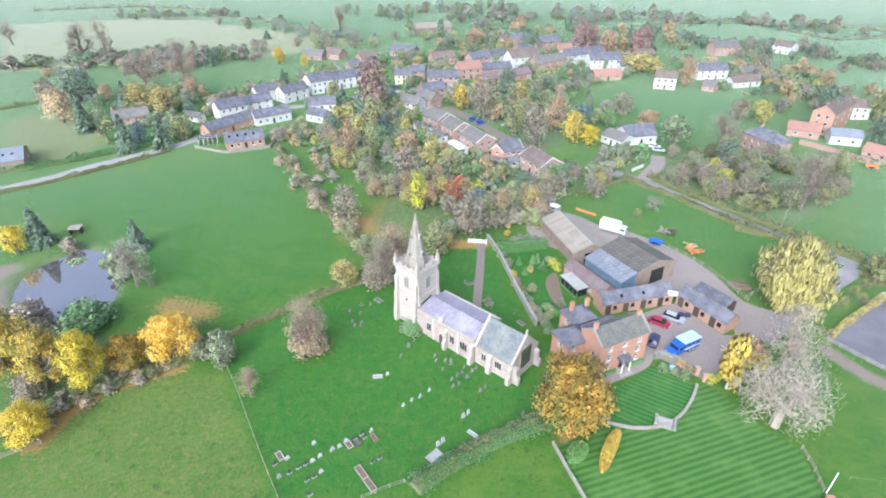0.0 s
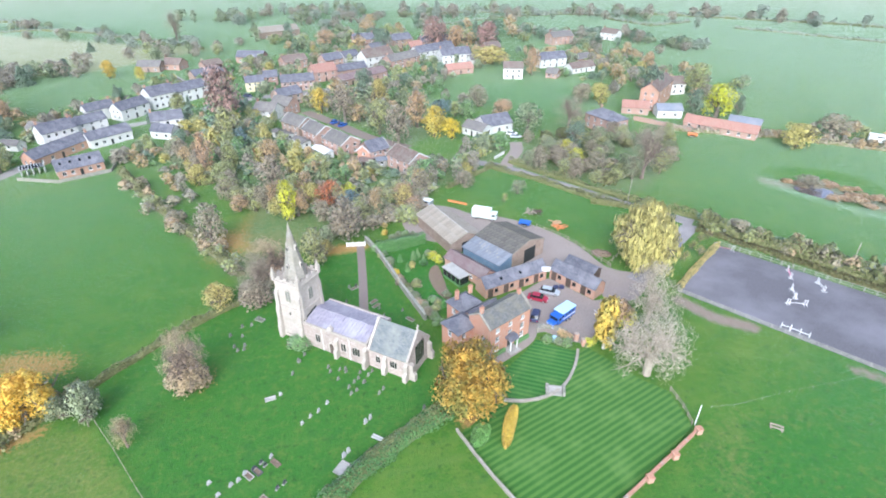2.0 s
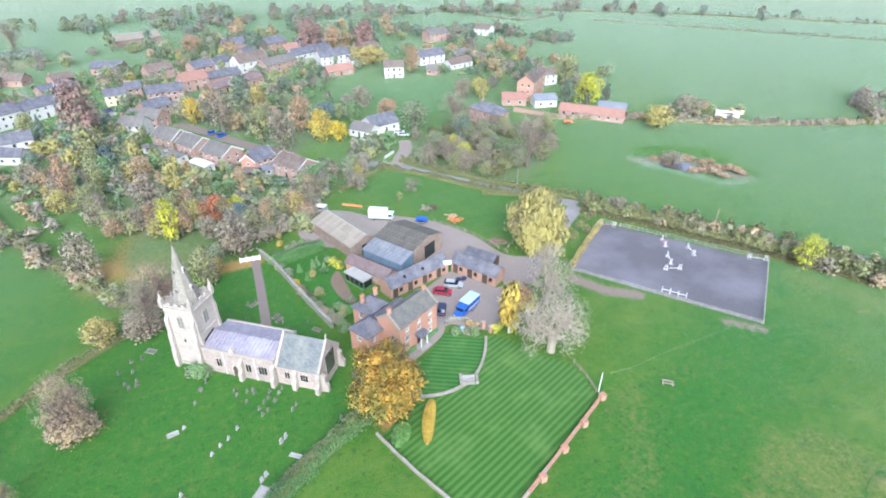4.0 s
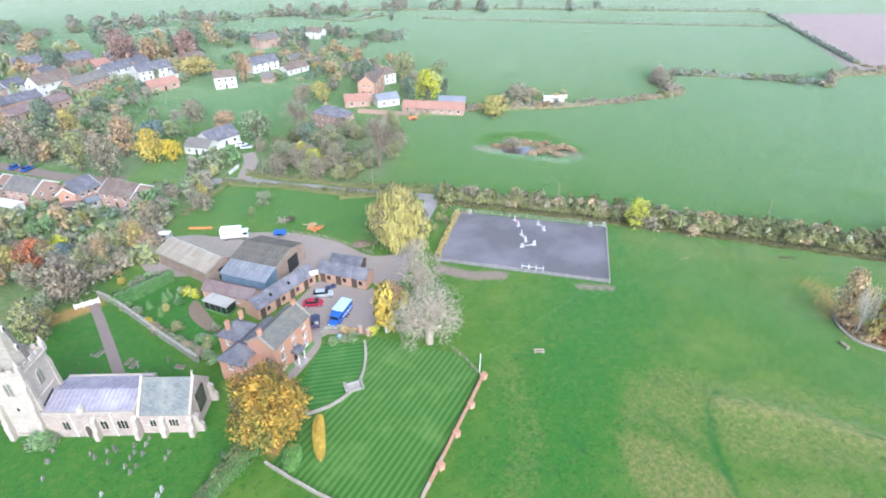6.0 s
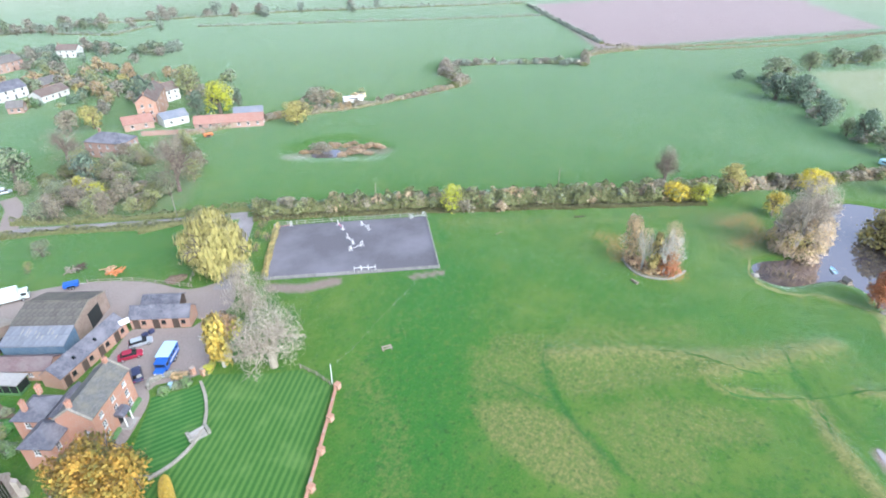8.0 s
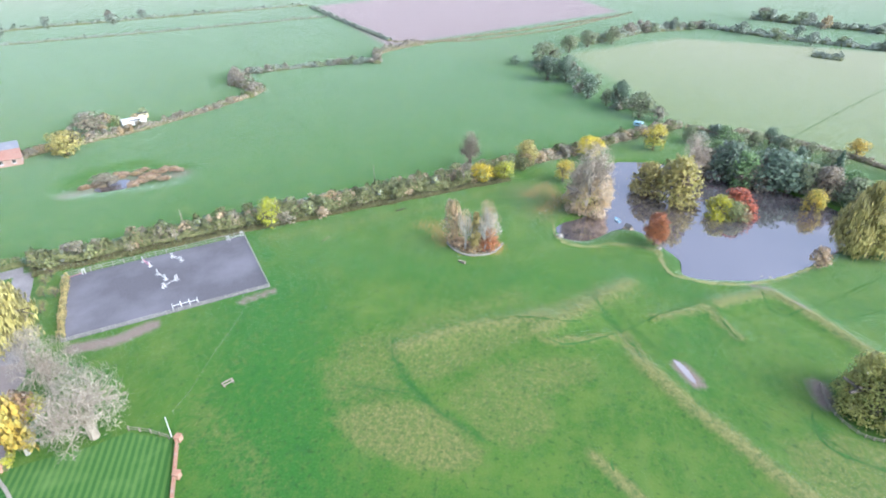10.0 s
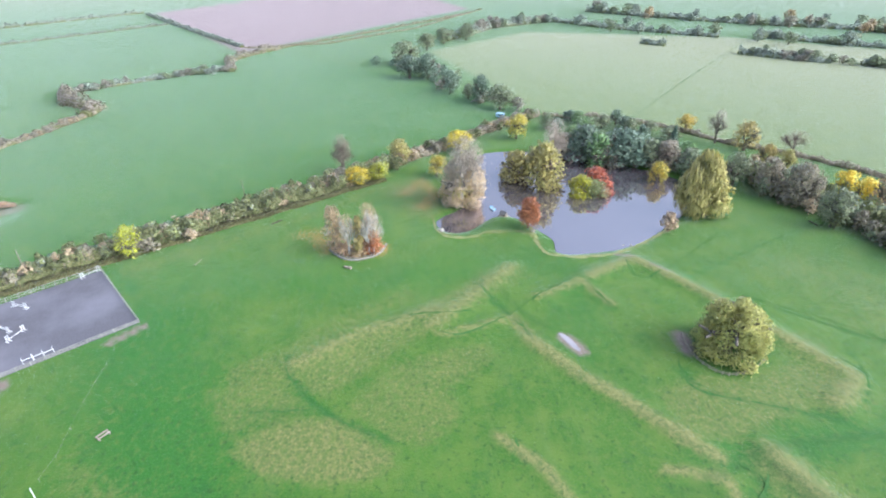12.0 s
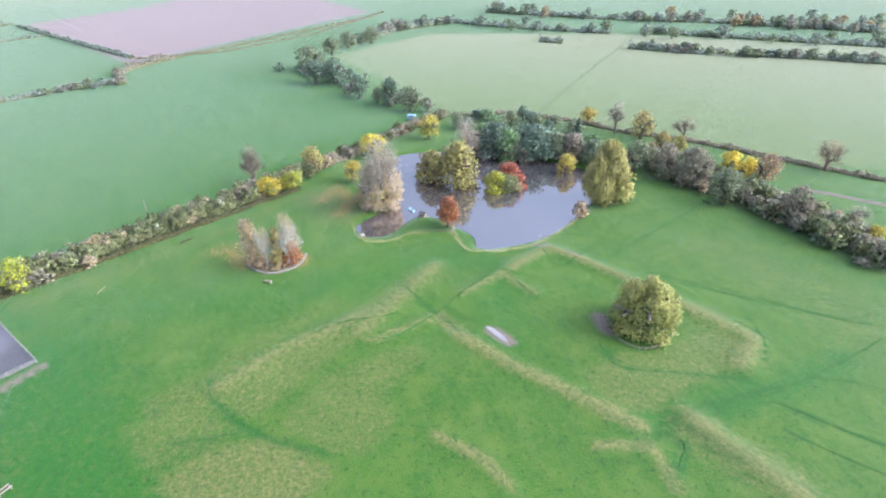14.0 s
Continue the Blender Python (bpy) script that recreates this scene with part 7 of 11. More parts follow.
def trailer(x, y, turn, L, W, H, paint, roof, label, cab=True):
    root = thing("box_van" if cab else "trailer", x, y, 0.04, turn, label, "van" if cab else "trailer")
    bm = bmesh.new()
    bevelled(bm, -L / 2, L / 2 - (1.7 if cab else 0), -W / 2, W / 2, 0.6, H, 0.08)
    part("body", bm, paint, root)
    bm = bmesh.new()
    bevelled(bm, -L / 2 + 0.05, L / 2 - (1.75 if cab else 0.05), -W / 2 + 0.05, W / 2 - 0.05, H, H + 0.08, 0.03)
    part("roof", bm, roof, root)
    if cab:
        bm = bmesh.new()
        bevelled(bm, L / 2 - 1.68, L / 2, -W / 2 + 0.1, W / 2 - 0.1, 0.5, 2.2, 0.15)
        c = part("cab", bm, paint, root)
        bm = bmesh.new()
        bevelled(bm, L / 2 - 0.05, L / 2 + 0.02, -W / 2 + 0.2, W / 2 - 0.2, 1.35, 2.0, 0.02)
        part("windscreen", bm, GLASS, c)
        for s in (-1, 1):
            bm = bmesh.new()
            bevelled(bm, L / 2 - 1.3, L / 2 - 0.3, s * (W / 2 - 0.1) - 0.02, s * (W / 2 - 0.1) + 0.02, 1.35, 1.95, 0.02)
            part("side_window", bm, GLASS, c)
    else:
        bm = bmesh.new()
        tube(bm, (L / 2, 0, 0.65), (L / 2 + 1.1, 0, 0.5), 0.06, 0.05)
        part("drawbar", bm, METAL, root)
        for s in (-1, 1):
            bm = bmesh.new()
            bevelled(bm, -L / 4, L / 4, s * W / 2 - 0.02, s * W / 2 + 0.02, H - 0.75, H - 0.3, 0.02)
            part("side_window", bm, GLASS, root)
    for s in (-1, 1):
        for wx in (-L / 2 + 1.2, L / 2 - 1.2):
            wheel(root, wx, s * (W / 2 - 0.15), 0.36, 0.24)


trailer(39.7, 126.3, -32.0, 6.8, 2.3, 3.0, MINT, WHITE, "pale mint box van parked by the barn")
trailer(48.9, 120.0, -35, 3.0, 1.8, 1.3, BLUE_PAINT, BLUE_PAINT, "small bright blue tipping trailer", cab=False)
trailer(23.4, 133.9, -40, 3.0, 2.0, 2.2, DARK_PAINT, WHITE, "livestock trailer with a white roof and dark sides", cab=False)
trailer(25.7, 136.6, -40, 3.2, 2.0, 2.3, SILVER, WHITE, "horse trailer with a white roof", cab=False)


# ---- the village ----
def cottage(ax, ay, bx, by, depth, eave, ridge, wall, roof, label, n=3, storeys=2, chimneys=1, hip=False, door=True, name="house", sky=0):
    """A dwelling with windows spread over its storeys."""
    L = math.dist((ax, ay), (bx, by))
    n = max(1, min(n, int(L / 1.8)))
    front, side = [], []
    for s in range(storeys):
        z = 0.85 + s * (eave - 0.35) / storeys
        top = z + min(1.25, (eave - 0.3) / storeys - 0.95)
        cells = even(n, L, min(1.1, L / n * 0.5), z, top, 0.5)
        if s == 0 and door and n > 2:
            cells.pop(n // 2)
        front += cells
        side += even(1 if depth < 6 else 2, depth, 1.0, z, top, 0.8)
    doors = [(L / n * (n // 2 + 0.5) - 0.45, L / n * (n // 2 + 0.5) + 0.45, 2.0)] if door and n > 2 else []
    if doors:
        c = 0.5 + (L - 1.0) / n * (n // 2 + 0.5)
        doors = [(c - 0.45, c + 0.45, 2.0)]
    ch = [(0.5, depth / 2)] if chimneys == 1 else [(0.5, depth / 2), (L - 0.5, depth / 2)] if chimneys == 2 else []
    return building(name, ax, ay, bx, by, depth, eave, ridge, wall, roof, label, "house", front=front, doors=doors, left=side, right=side, back=[], chimneys=ch, hip0=hip, hip1=hip,
                    bars=1, rails=0, skylights=[(1.2 + k * (L - 2) / max(sky, 1), 0.45, 0.7, 0.9) for k in range(sky)])


cottage(-82.9, 180.2, -71.4, 186.4, 7.0, 2.8, 5.2, BRICK_OLD, SLATE, "converted brick barn with skylights in a slate roof", 5, 1, 0, sky=4)
cottage(-93.7, 192.1, -83.0, 209.7, 6.0, 3.0, 5.2, BRICK_OLD, SLATE, "long brick cottage range with a slate roof", 5, 1, 1)
cottage(-97.7, 212.0, -89.1, 219.8, 8.0, 5.0, 7.6, WHITEWASH, SLATE, "white rendered house with a slate roof", 4, 2, 2)
cottage(-110.8, 230.1, -104.1, 227.1, 5.0, 2.6, 4.2, WHITEWASH, TILE_GREY, "small white outhouse beside the cottages", 1, 1, 0, door=False)
cottage(-91.4, 224.4, -82.7, 232.1, 6.0, 3.8, 6.0, WHITEWASH, SLATE, "white cottage with a slate roof", 3, 2, 1)
cottage(-81.4, 206.9, -70.0, 216.0, 6.0, 3.3, 5.5, WHITEWASH, SLATE, "long low white cottage with a slate roof", 5, 1, 1)
cottage(-91.8, 239.5, -83.4, 246.2, 6.5, 4.6, 6.8, WHITEWASH, SLATE, "white house with a slate roof", 3, 2, 2)
cottage(-79.0, 238.2, -70.9, 248.6, 7.0, 4.6, 7.0, WHITEWASH, SLATE, "white cottage with a grey slate roof", 3, 2, 1)
cottage(-70.6, 252.4, -61.8, 259.6, 9.0, 5.8, 8.8, WHITEWASH, SLATE, "large white house with a steep slate roof", 4, 2, 2)
cottage(-62.0, 260.6, -50.6, 270.5, 8.0, 5.0, 7.6, WHITEWASH, SLATE, "white wing of the large house", 4, 2, 1)
cottage(-63.6, 219.3, -52.8, 222.0, 7.0, 5.0, 7.4, WHITEWASH, SLATE, "white house among garden trees", 3, 2, 1)
cottage(-63.6, 214.8, -55.5, 210.8, 5.0, 3.0, 5.0, WHITEWASH, SLATE, "low white annexe with a slate roof", 2, 1, 0)
cottage(-137.2, 204.7, -126.7, 212.2, 8.0, 2.7, 5.0, BRICK_HAZED, TILE_GREY, "brick bungalow with a dark tiled roof", 4, 1, 1)
cottage(-173.9, 237.9, -167.4, 243.7, 7.0, 2.5, 4.2, WHITEWASH, TILE_GREY, "low outbuilding with a grey roof", 2, 1, 0, door=False)
cottage(-112.5, 212.8, -106.2, 210.2, 4.0, 2.3, 3.4, WHITEWASH, TILE_GREY, "small pale garage by the lane", 1, 1, 0, door=False)
cottage(-152.2, 154.9, -142.1, 160.9, 14.0, 3.4, 5.6, BRICK_BROWN, SHEET_BLUE, "long farm shed with a pale sheet roof", 3, 1, 0, door=False, name="barn", sky=4)
def barge(root, L, W, eave, ridge, ends=(0, 1)):
    """White boards along the gable verges."""
    for e in ends:
        x = -0.36 if e == 0 else L + 0.31
        bm = bmesh.new()
        extrude_profile(bm, [(-0.35, eave - 0.32), (-0.35, eave + 0.06), (W / 2, ridge + 0.22), (W + 0.35, eave + 0.06), (W + 0.35, eave - 0.32), (W / 2, ridge - 0.16)], x, x + 0.05)
        part("bargeboard", bm, WHITE, root, "white painted bargeboard")


for ax, ay, bx, by, wall_, roof_, lab in (
    (-16.1, 211.8, -9.7, 203.6, BRICK_BROWN, TILE_GREY, "semi-detached brick house with white bargeboards"),
    (-8.5, 200.9, -3.4, 192.6, BRICK_HAZED, TILE_GREY, "pink brick house with a grey tiled roof"),
    (-1.1, 189.0, 4.5, 179.9, BRICK_HAZED, TILE_GREY, "pink brick house with white gable boards"),
    (18.8, 168.9, 24.3, 159.1, BRICK_HAZED, TILE_BROWN, "brick house with a broad grey-brown roof"),
):
    hs = cottage(ax, ay, bx, by, 8.2, 4.3, 6.7, wall_, roof_, lab, 3, 2, 0)
    barge(hs, math.dist((ax, ay), (bx, by)), 8.2, 4.3, 6.7)
hs = cottage(13.9, 171.7, 20.2, 174.6, 8.0, 4.3, 6.7, BRICK_HAZED, SLATE, "red brick house with a slate roof", 3, 2, 0)
barge(hs, 6.9, 8.0, 4.3, 6.7, (1,))
hs = cottage(13.4, 172.2, 16.4, 176.6, 4.6, 4.1, 6.0, BRICK, TILE_BROWN, "red brick gabled wing with white windows", 2, 2, 0, door=False)
barge(hs, 5.3, 4.6, 4.1, 6.0, (0,))
cottage(-27.7, 230.2, -19.6, 225.7, 7.0, 4.0, 6.4, WHITEWASH, TILE_GREY, "pale house among the trees", 3, 2, 1)
cottage(-21.3, 237.1, -14.2, 230.7, 7.0, 4.4, 7.0, BRICK_HAZED, TILE_GREY, "gabled brick house in the village", 3, 2, 1)
cottage(-17.6, 244.3, -8.1, 250.2, 8.0, 4.6, 7.0, BRICK_BROWN, SLATE, "dark-roofed house in the village", 3, 2, 1)
cottage(-17.9, 269.7, -2.7, 271.4, 7.0, 4.6, 7.2, BRICK_HAZED, SLATE, "brick terrace with white windows", 6, 2, 2)
cottage(-2.4, 283.7, 9.0, 288.8, 8.0, 5.0, 8.0, BRICK_HAZED, TILE_RED, "red brick house with a red roof", 3, 2, 1)
cottage(9.0, 291.2, 25.0, 298.0, 7.0, 3.4, 5.8, BRICK_HAZED, SLATE, "long brick building with a slate roof", 4, 1, 0)
cottage(-45.2, 339.1, -30.5, 334.9, 9.0, 3.4, 6.0, BRICK_HAZED, SLATE, "distant brick barn with a slate roof", 4, 1, 0)
cottage(-60.8, 298.3, -48.0, 306.7, 8.0, 3.0, 5.2, BRICK_BROWN, SLATE, "long low building with grey roof", 4, 1, 0)
cottage(-34.2, 273.4, -25.9, 274.8, 7.0, 4.4, 6.6, CREAM, SLATE, "cream yellow house with a slate roof", 3, 2, 1)
cottage(-36.0, 411.6, -10.1, 421.9, 16.0, 4.0, 6.5, BOARD, SHEET_CREAM, "distant pale farm shed beyond the village", 4, 1, 0, door=False, name="barn")
cottage(25.8, 309.7, 41.9, 318.6, 9.0, 5.5, 9.0, WHITEWASH, TILE_BROWN, "white gabled house in the village", 4, 2, 2)
cottage(38.6, 302.4, 56.0, 313.7, 8.0, 4.6, 7.2, BRICK_HAZED, TILE_GREY, "brick house in the village", 4, 2, 1)
cottage(56.2, 319.2, 72.5, 328.5, 8.0, 5.0, 7.8, WHITEWASH, SLATE, "pale village house with a slate roof", 4, 2, 2)
cottage(68.1, 308.8, 85.4, 312.2, 9.0, 5.0, 8.0, WHITEWASH, SLATE, "white house with a grey slate roof", 5, 2, 2)
cottage(65.8, 284.1, 80.0, 287.0, 7.0, 2.8, 5.0, BRICK_HAZED, TILE_RED, "low red brick building with red roof", 3, 1, 0)
cottage(83.5, 304.2, 92.3, 305.9, 6.0, 3.0, 5.0, WHITEWASH, TILE_GREY, "small white village building", 2, 1, 0)
cottage(91.4, 271.0, 100.8, 268.3, 8.0, 5.4, 7.8, WHITEWASH, TILE_BROWN, "white house standing alone in the paddock", 3, 2, 1)
cottage(118.3, 288.6, 134.6, 291.6, 8.0, 4.6, 7.4, WHITEWASH, SLATE, "pale house with a slate roof and dormers", 4, 2, 1)
cottage(113.3, 268.8, 117.7, 264.9, 6.0, 2.6, 4.6, BRICK_HAZED, TILE_GREY, "small brick outhouse in the paddock", 2, 1, 0)
cottage(130.0, 272.6, 145.0, 277.4, 7.0, 2.8, 5.0, WHITEWASH, TILE_BROWN, "low white bungalow with brown roof", 4, 1, 0)
cottage(149.2, 347.0, 164.8, 350.8, 9.0, 5.0, 7.6, BRICK_HAZED, TILE_GREY, "distant red brick house with chimneys", 4, 2, 2)
cottage(189.3, 361.8, 195.5, 352.1, 8.0, 4.4, 6.8, WHITEWASH, TILE_BROWN, "distant white house among trees", 3, 2, 1)
cottage(23.8, 365.6, 36.9, 368.0, 9.0, 5.0, 8.0, BRICK_HAZED, SLATE, "distant brick house with tall chimneys", 3, 2, 2)
cottage(47.5, 359.5, 60.0, 363.5, 9.0, 5.0, 8.0, BRICK_BROWN, SLATE, "distant dark-roofed house among trees", 3, 2, 1)
cottage(64.2, 350.0, 81.8, 352.4, 9.0, 5.0, 7.8, BRICK_HAZED, SLATE, "distant brick house with a slate roof", 4, 2, 2)
cottage(-94.9, 327.7, -82.9, 325.1, 8.0, 3.0, 5.4, BRICK_BROWN, TILE_GREY, "distant bungalow with a grey roof", 3, 1, 0)
cottage(-82.7, 331.2, -73.4, 327.0, 8.0, 3.0, 5.6, BRICK_HAZED, TILE_BROWN, "distant bungalow with a brown roof", 2, 1, 1)
cottage(50.6, 194.9, 56.1, 187.5, 7.0, 2.8, 4.6, WHITEWASH, TILE_GREY, "low white modern house wing", 3, 1, 0)
cottage(59.0, 191.1, 70.3, 193.9, 9.0, 3.2, 6.0, WHITEWASH, SLATE, "modern white house with a dark slate roof", 3, 1, 0)
# garages and lean-tos of the bungalow row
for ax, ay, bx, by, wall_, roof_, lab in (
    (-5.2, 185.6, -1.0, 178.6, WHITEWASH, WHITE, "white flat-roofed garden room before a brick house"),
    (-19.6, 206.6, -14.2, 199.6, WHITEWASH, TILE_GREY, "low white rear wing of a house"),
    (-12.2, 196.8, -8.4, 190.6, WHITEWASH, TILE_GREY, "white rear wing of a house"),
    (15.4, 168.2, 18.6, 168.6, CONCRETE, SHEET_BLUE, "small grey garage beside a house"),
    (9.2, 170.0, 12.8, 167.6, WOOD_DARK, TILE_BROWN, "dark timber lean-to below the gabled wing"),
):
    cottage(ax, ay, bx, by, 3.4, 2.3, 2.75, wall_, roof_, lab, 2, 1, 0, door=False, name="outbuilding")
cottage(4.1, 311.5, 13.7, 317.5, 8.0, 4.6, 7.4, BRICK_HAZED, SLATE, "brick village house with white windows", 3, 2, 2)
cottage(14.9, 317.5, 23.5, 323.6, 8.0, 4.6, 7.2, WHITEWASH, SLATE, "white village house with a slate roof", 3, 2, 1)
cottage(-17.3, 313.4, -5.4, 319.5, 8.0, 4.4, 7.0, BRICK_HAZED, TILE_BROWN, "brick village house with a brown roof", 4, 2, 1)
cottage(55.5, 336.9, 63.4, 340.3, 8.0, 4.8, 7.4, BRICK_HAZED, TILE_RED, "red-roofed brick village house", 2, 2, 1)
cottage(32.2, 335.9, 42.2, 342.6, 8.0, 4.8, 7.4, BRICK_BROWN, SLATE, "brown brick village house", 3, 2, 1)
cottage(71.1, 331.4, 80.9, 334.8, 8.0, 4.6, 7.2, BRICK_HAZED, SLATE, "brick village house with a grey roof", 3, 2, 1)
cottage(-59.0, 320.2, -50.8, 326.4, 7.0, 3.0, 5.2, BRICK_HAZED, TILE_BROWN, "low brick village house", 3, 1, 1)
cottage(-26.6, 282.7, -20.2, 282.9, 7.0, 4.4, 6.8, BRICK_HAZED, SLATE, "narrow brick village house", 2, 2, 1)
cottage(10.6, 273.0, 21.0, 280.1, 7.0, 3.0, 5.0, BRICK_BROWN, TILE_PURPLE, "low dark outbuilding in the village", 3, 1, 0)
cottage(23.6, 280.2, 34.2, 287.5, 7.0, 3.2, 5.4, BRICK_HAZED, TILE_PURPLE, "low brick building in the village", 3, 1, 0)
cottage(99.0, 326.7, 108.9, 330.0, 8.0, 4.4, 6.8, BRICK_HAZED, TILE_BROWN, "brick house among village trees", 3, 2, 1)
cottage(141.5, 291.9, 151.9, 294.6, 8.0, 3.0, 5.2, BRICK_HAZED, TILE_GREY, "brick bungalow among village trees", 3, 1, 1)
# the brick house and farm beyond the thicket
building("brick_house", 99.3, 192.5, 104.2, 178.2, 8.0, 5.6, 7.8, BRICK_HAZED, SLATE, "square red brick house with a slate roof", "house",
         front=even(4, 14, 1.0, 1.0, 2.3) + even(4, 14, 1.0, 3.5, 4.8), right=even(3, 8.0, 1.0, 1.0, 2.3) + even(3, 8.0, 1.0, 3.5, 4.8), hip0=True, hip1=True, chimneys=[(4.0, 4.0, 1.2)], length=14.5)
cottage(137.0, 203.7, 154.4, 220.7, 7.5, 8.4, 11.2, BRICK_OLD, TILE_BROWN, "tall three-storey brick farmhouse", 3, 3, 2)
cottage(122.0, 204.8, 131.3, 199.8, 7.0, 2.8, 4.8, BRICK_HAZED, TILE_RED, "low farm building with a red pantile roof", 2, 1, 0, name="farm_building")
cottage(136.4, 183.0, 153.3, 163.3, 6.0, 2.5, 4.6, BRICK_HAZED, TILE_RED, "long farm building with a red pantile roof", 7, 1, 0, name="farm_building")
cottage(133.0, 195.7, 142.5, 193.0, 7.0, 3.2, 5.0, WHITEWASH, SHEET_BLUE, "farm building with a blue-grey roof", 2, 1, 0, name="farm_building")
cottage(151.2, 176.9, 158.9, 168.8, 8.0, 3.0, 4.8, BRICK_HAZED, SHEET_BLUE, "farm shed with a grey sheet roof", 2, 1, 0, name="farm_building")
cottage(157.2, 225.3, 164.7, 225.3, 8.0, 5.0, 7.4, WHITEWASH, TILE_BROWN, "house behind the farm", 2, 2, 1)
run_wall("farm_wall", dense(pairs(122.3, 195.5, 130.3, 184.9, 135.9, 177.0), 3), 0.4, 1.8, BRICK_HAZED, "red brick farmyard wall")
trailer(195.5, 150.5, -40, 9.0, 2.6, 3.2, WHITE, WHITE, "large white trailer standing in the pasture", cab=False)
trailer(204.0, 152.3, -40, 4.0, 2.4, 2.6, CREAM, DARK_PAINT, "yellow field trailer standing in the pasture", cab=False)
# trailer shape used in place of a small orange digger
trailer(133.4, 172.1, -30, 3.4, 1.8, 1.4, ORANGE, ORANGE, "orange trailer standing in for a small digger by the farmyard", cab=False)
trailer(220.3, -49.1, 60, 3.4, 2.0, 2.0, PALE_BLUE, PALE_BLUE, "pale blue trailer in the hedge gap", cab=False)
# village ways
strip("village_street", smooth_line(pairs(-53.2, 241.1, -45.2, 254.4, -27.5, 263.1, 2.2, 268.4, 16.7, 284.4, 40.8, 295.0), steps=4), 6.0, 0.03, TARMAC, "grey village street", "road")
strip("close_road", smooth_line(pairs(-7.6, 236.0, 4.5, 216.9, 15.0, 199.0, 28.1, 184.2), steps=4), 5.0, 0.03, FOOTPATH, "brown residential close", "road")
strip("country_road", smooth_line(pairs(-190.0, 96.0, -139.3, 145.2, -130.7, 153.1, -122.5, 163.6, -114.0, 172.5, -104.8, 182.1, -99.5, 191.2, -94.3, 205.0, -90.9, 224.4, -74.0, 233.3, -53.2, 241.1), steps=4), 4.6, 0.032, LANE, "pale country road into the village", "road")
strip("farm_track", pairs(117.9, -150.2, 113.7, -154.4, 109.8, -157.7, 106.0, -161.0, 102.5, -163.8), 2.2, 0.03, FOOTPATH, "pale farm track beyond the shelter belt", "road")
strip("garden_path", smooth_line(pairs(-76.7, 319.5, -69.1, 305.9, -62.9, 293.2), steps=3), 2.5, 0.03, LANE, "pale garden drive", "path")
run_wall("garden_wall", dense(pairs(-95.7, 182.5, -82.5, 177.5, -68.9, 183.6, -69.0, 189.4), 2), 0.35, 1.0, RUBBLE, "low stone garden wall of the barn conversion")
run_wall("white_wall", dense(pairs(54.9, 167.0, 59.6, 171.0), 2), 0.3, 1.0, WHITEWASH, "short white roadside wall")
cs = thing("conservatory", -95.3, 184.8, 0, 20, "white-framed glazed conservatory beside the barn conversion", "conservatory")
for k in range(5):
    bm = bmesh.new()
    box(bm, k * 1.6, k * 1.6 + 0.12, 0, 3.2, 0, 2.3)
    part("upright", bm, WHITE, cs)
bm = bmesh.new()
extrude_profile(bm, [(-0.1, 2.3), (1.6, 3.3), (3.4, 2.3), (1.6, 3.2)], -0.1, 6.6)
part("roof", bm, GLASS, cs, "glazed roof")
bm = bmesh.new()
for k in range(9):
    extrude_profile(bm, [(-0.1, 2.35), (1.6, 3.36), (3.4, 2.35), (1.6, 3.26)], k * 0.8, k * 0.8 + 0.1)
part("glazing_bars", bm, WHITE, cs)
cv = [(4.1, 217.6), (6.8, 213.3)]
for (x, y), (paint, lab) in zip(cv, ((BLUE_PAINT, "bright blue car parked in the close"), (BLUE_PAINT, "bright blue van parked in the close"))):
    car(x, y, 40, paint, lab)
for (x, y), (paint, lab) in zip(pairs(68.9, 185.8, 68.5, 189.2, -61.5, 249.9, -33.2, 264.9, -21.0, 266.4), ((SILVER, "silver car by the modern house"), (WHITE, "white car by the modern house"), (SILVER, "silver car outside the cottages"), (NAVY, "dark car in the village street"), (RED_PAINT, "red car in the village street"))):
    car(x, y, -20, paint, lab)


# ---- trees, hedges and shrubs ----
# round the church, the manor and the small pond
broadleaf(18.4, 61.8, 12.6, 6.6, L_CHESTNUT, "large rusty gold chestnut tree beside the churchyard", near=True)
broadleaf(-52.2, 75.1, 8.3, 5.2, L_ORANGE, "bright orange autumn tree on the field boundary", near=True)
broadleaf(-75.9, 66.9, 14.5, 4.9, L_GOLD, "golden autumn tree by the small pond", near=True)
broadleaf(-70.3, 66.7, 11.4, 3.8, L_GOLD, "golden autumn tree by the small pond", near=True)
broadleaf(-63.1, 66.2, 11.6, 3.5, L_YELLOW, "bright yellow autumn tree on the boundary", near=True)
broadleaf(-65.6, 54.9, 6.9, 3.6, L_YELLOW, "spreading yellow tree above fallen leaves", near=True)
broadleaf(-59.0, 71.0, 7.1, 3.7, L_CHESTNUT, "olive and bronze hedgerow tree", near=True)
bush(-42.6, 73.3, 6.9, 2.7, L_GREYGREEN, "grey-green bush at the churchyard corner", fine=True)
bush(-71.7, 63.6, 4.7, 2.7, L_GREY, "bare brown thicket under the golden trees", fine=True)
bush(-59.1, 70.1, 1.4, 2.7, L_GREY, "bare brown thicket along the boundary", fine=True)
bush(-47.5, 74.6, 3.9, 2.1, L_GREYGREEN, "grey-green bush on the boundary", fine=True)
bare_tree(-27.6, 76.8, 11.4, 4.4, TWIG, "almost leafless round brown tree in the churchyard", haze=L_TAN, near=True)
bush(-27.6, 76.8, 6.5, 3.6, L_TAN, "brown undergrowth beneath the churchyard tree", fine=True)
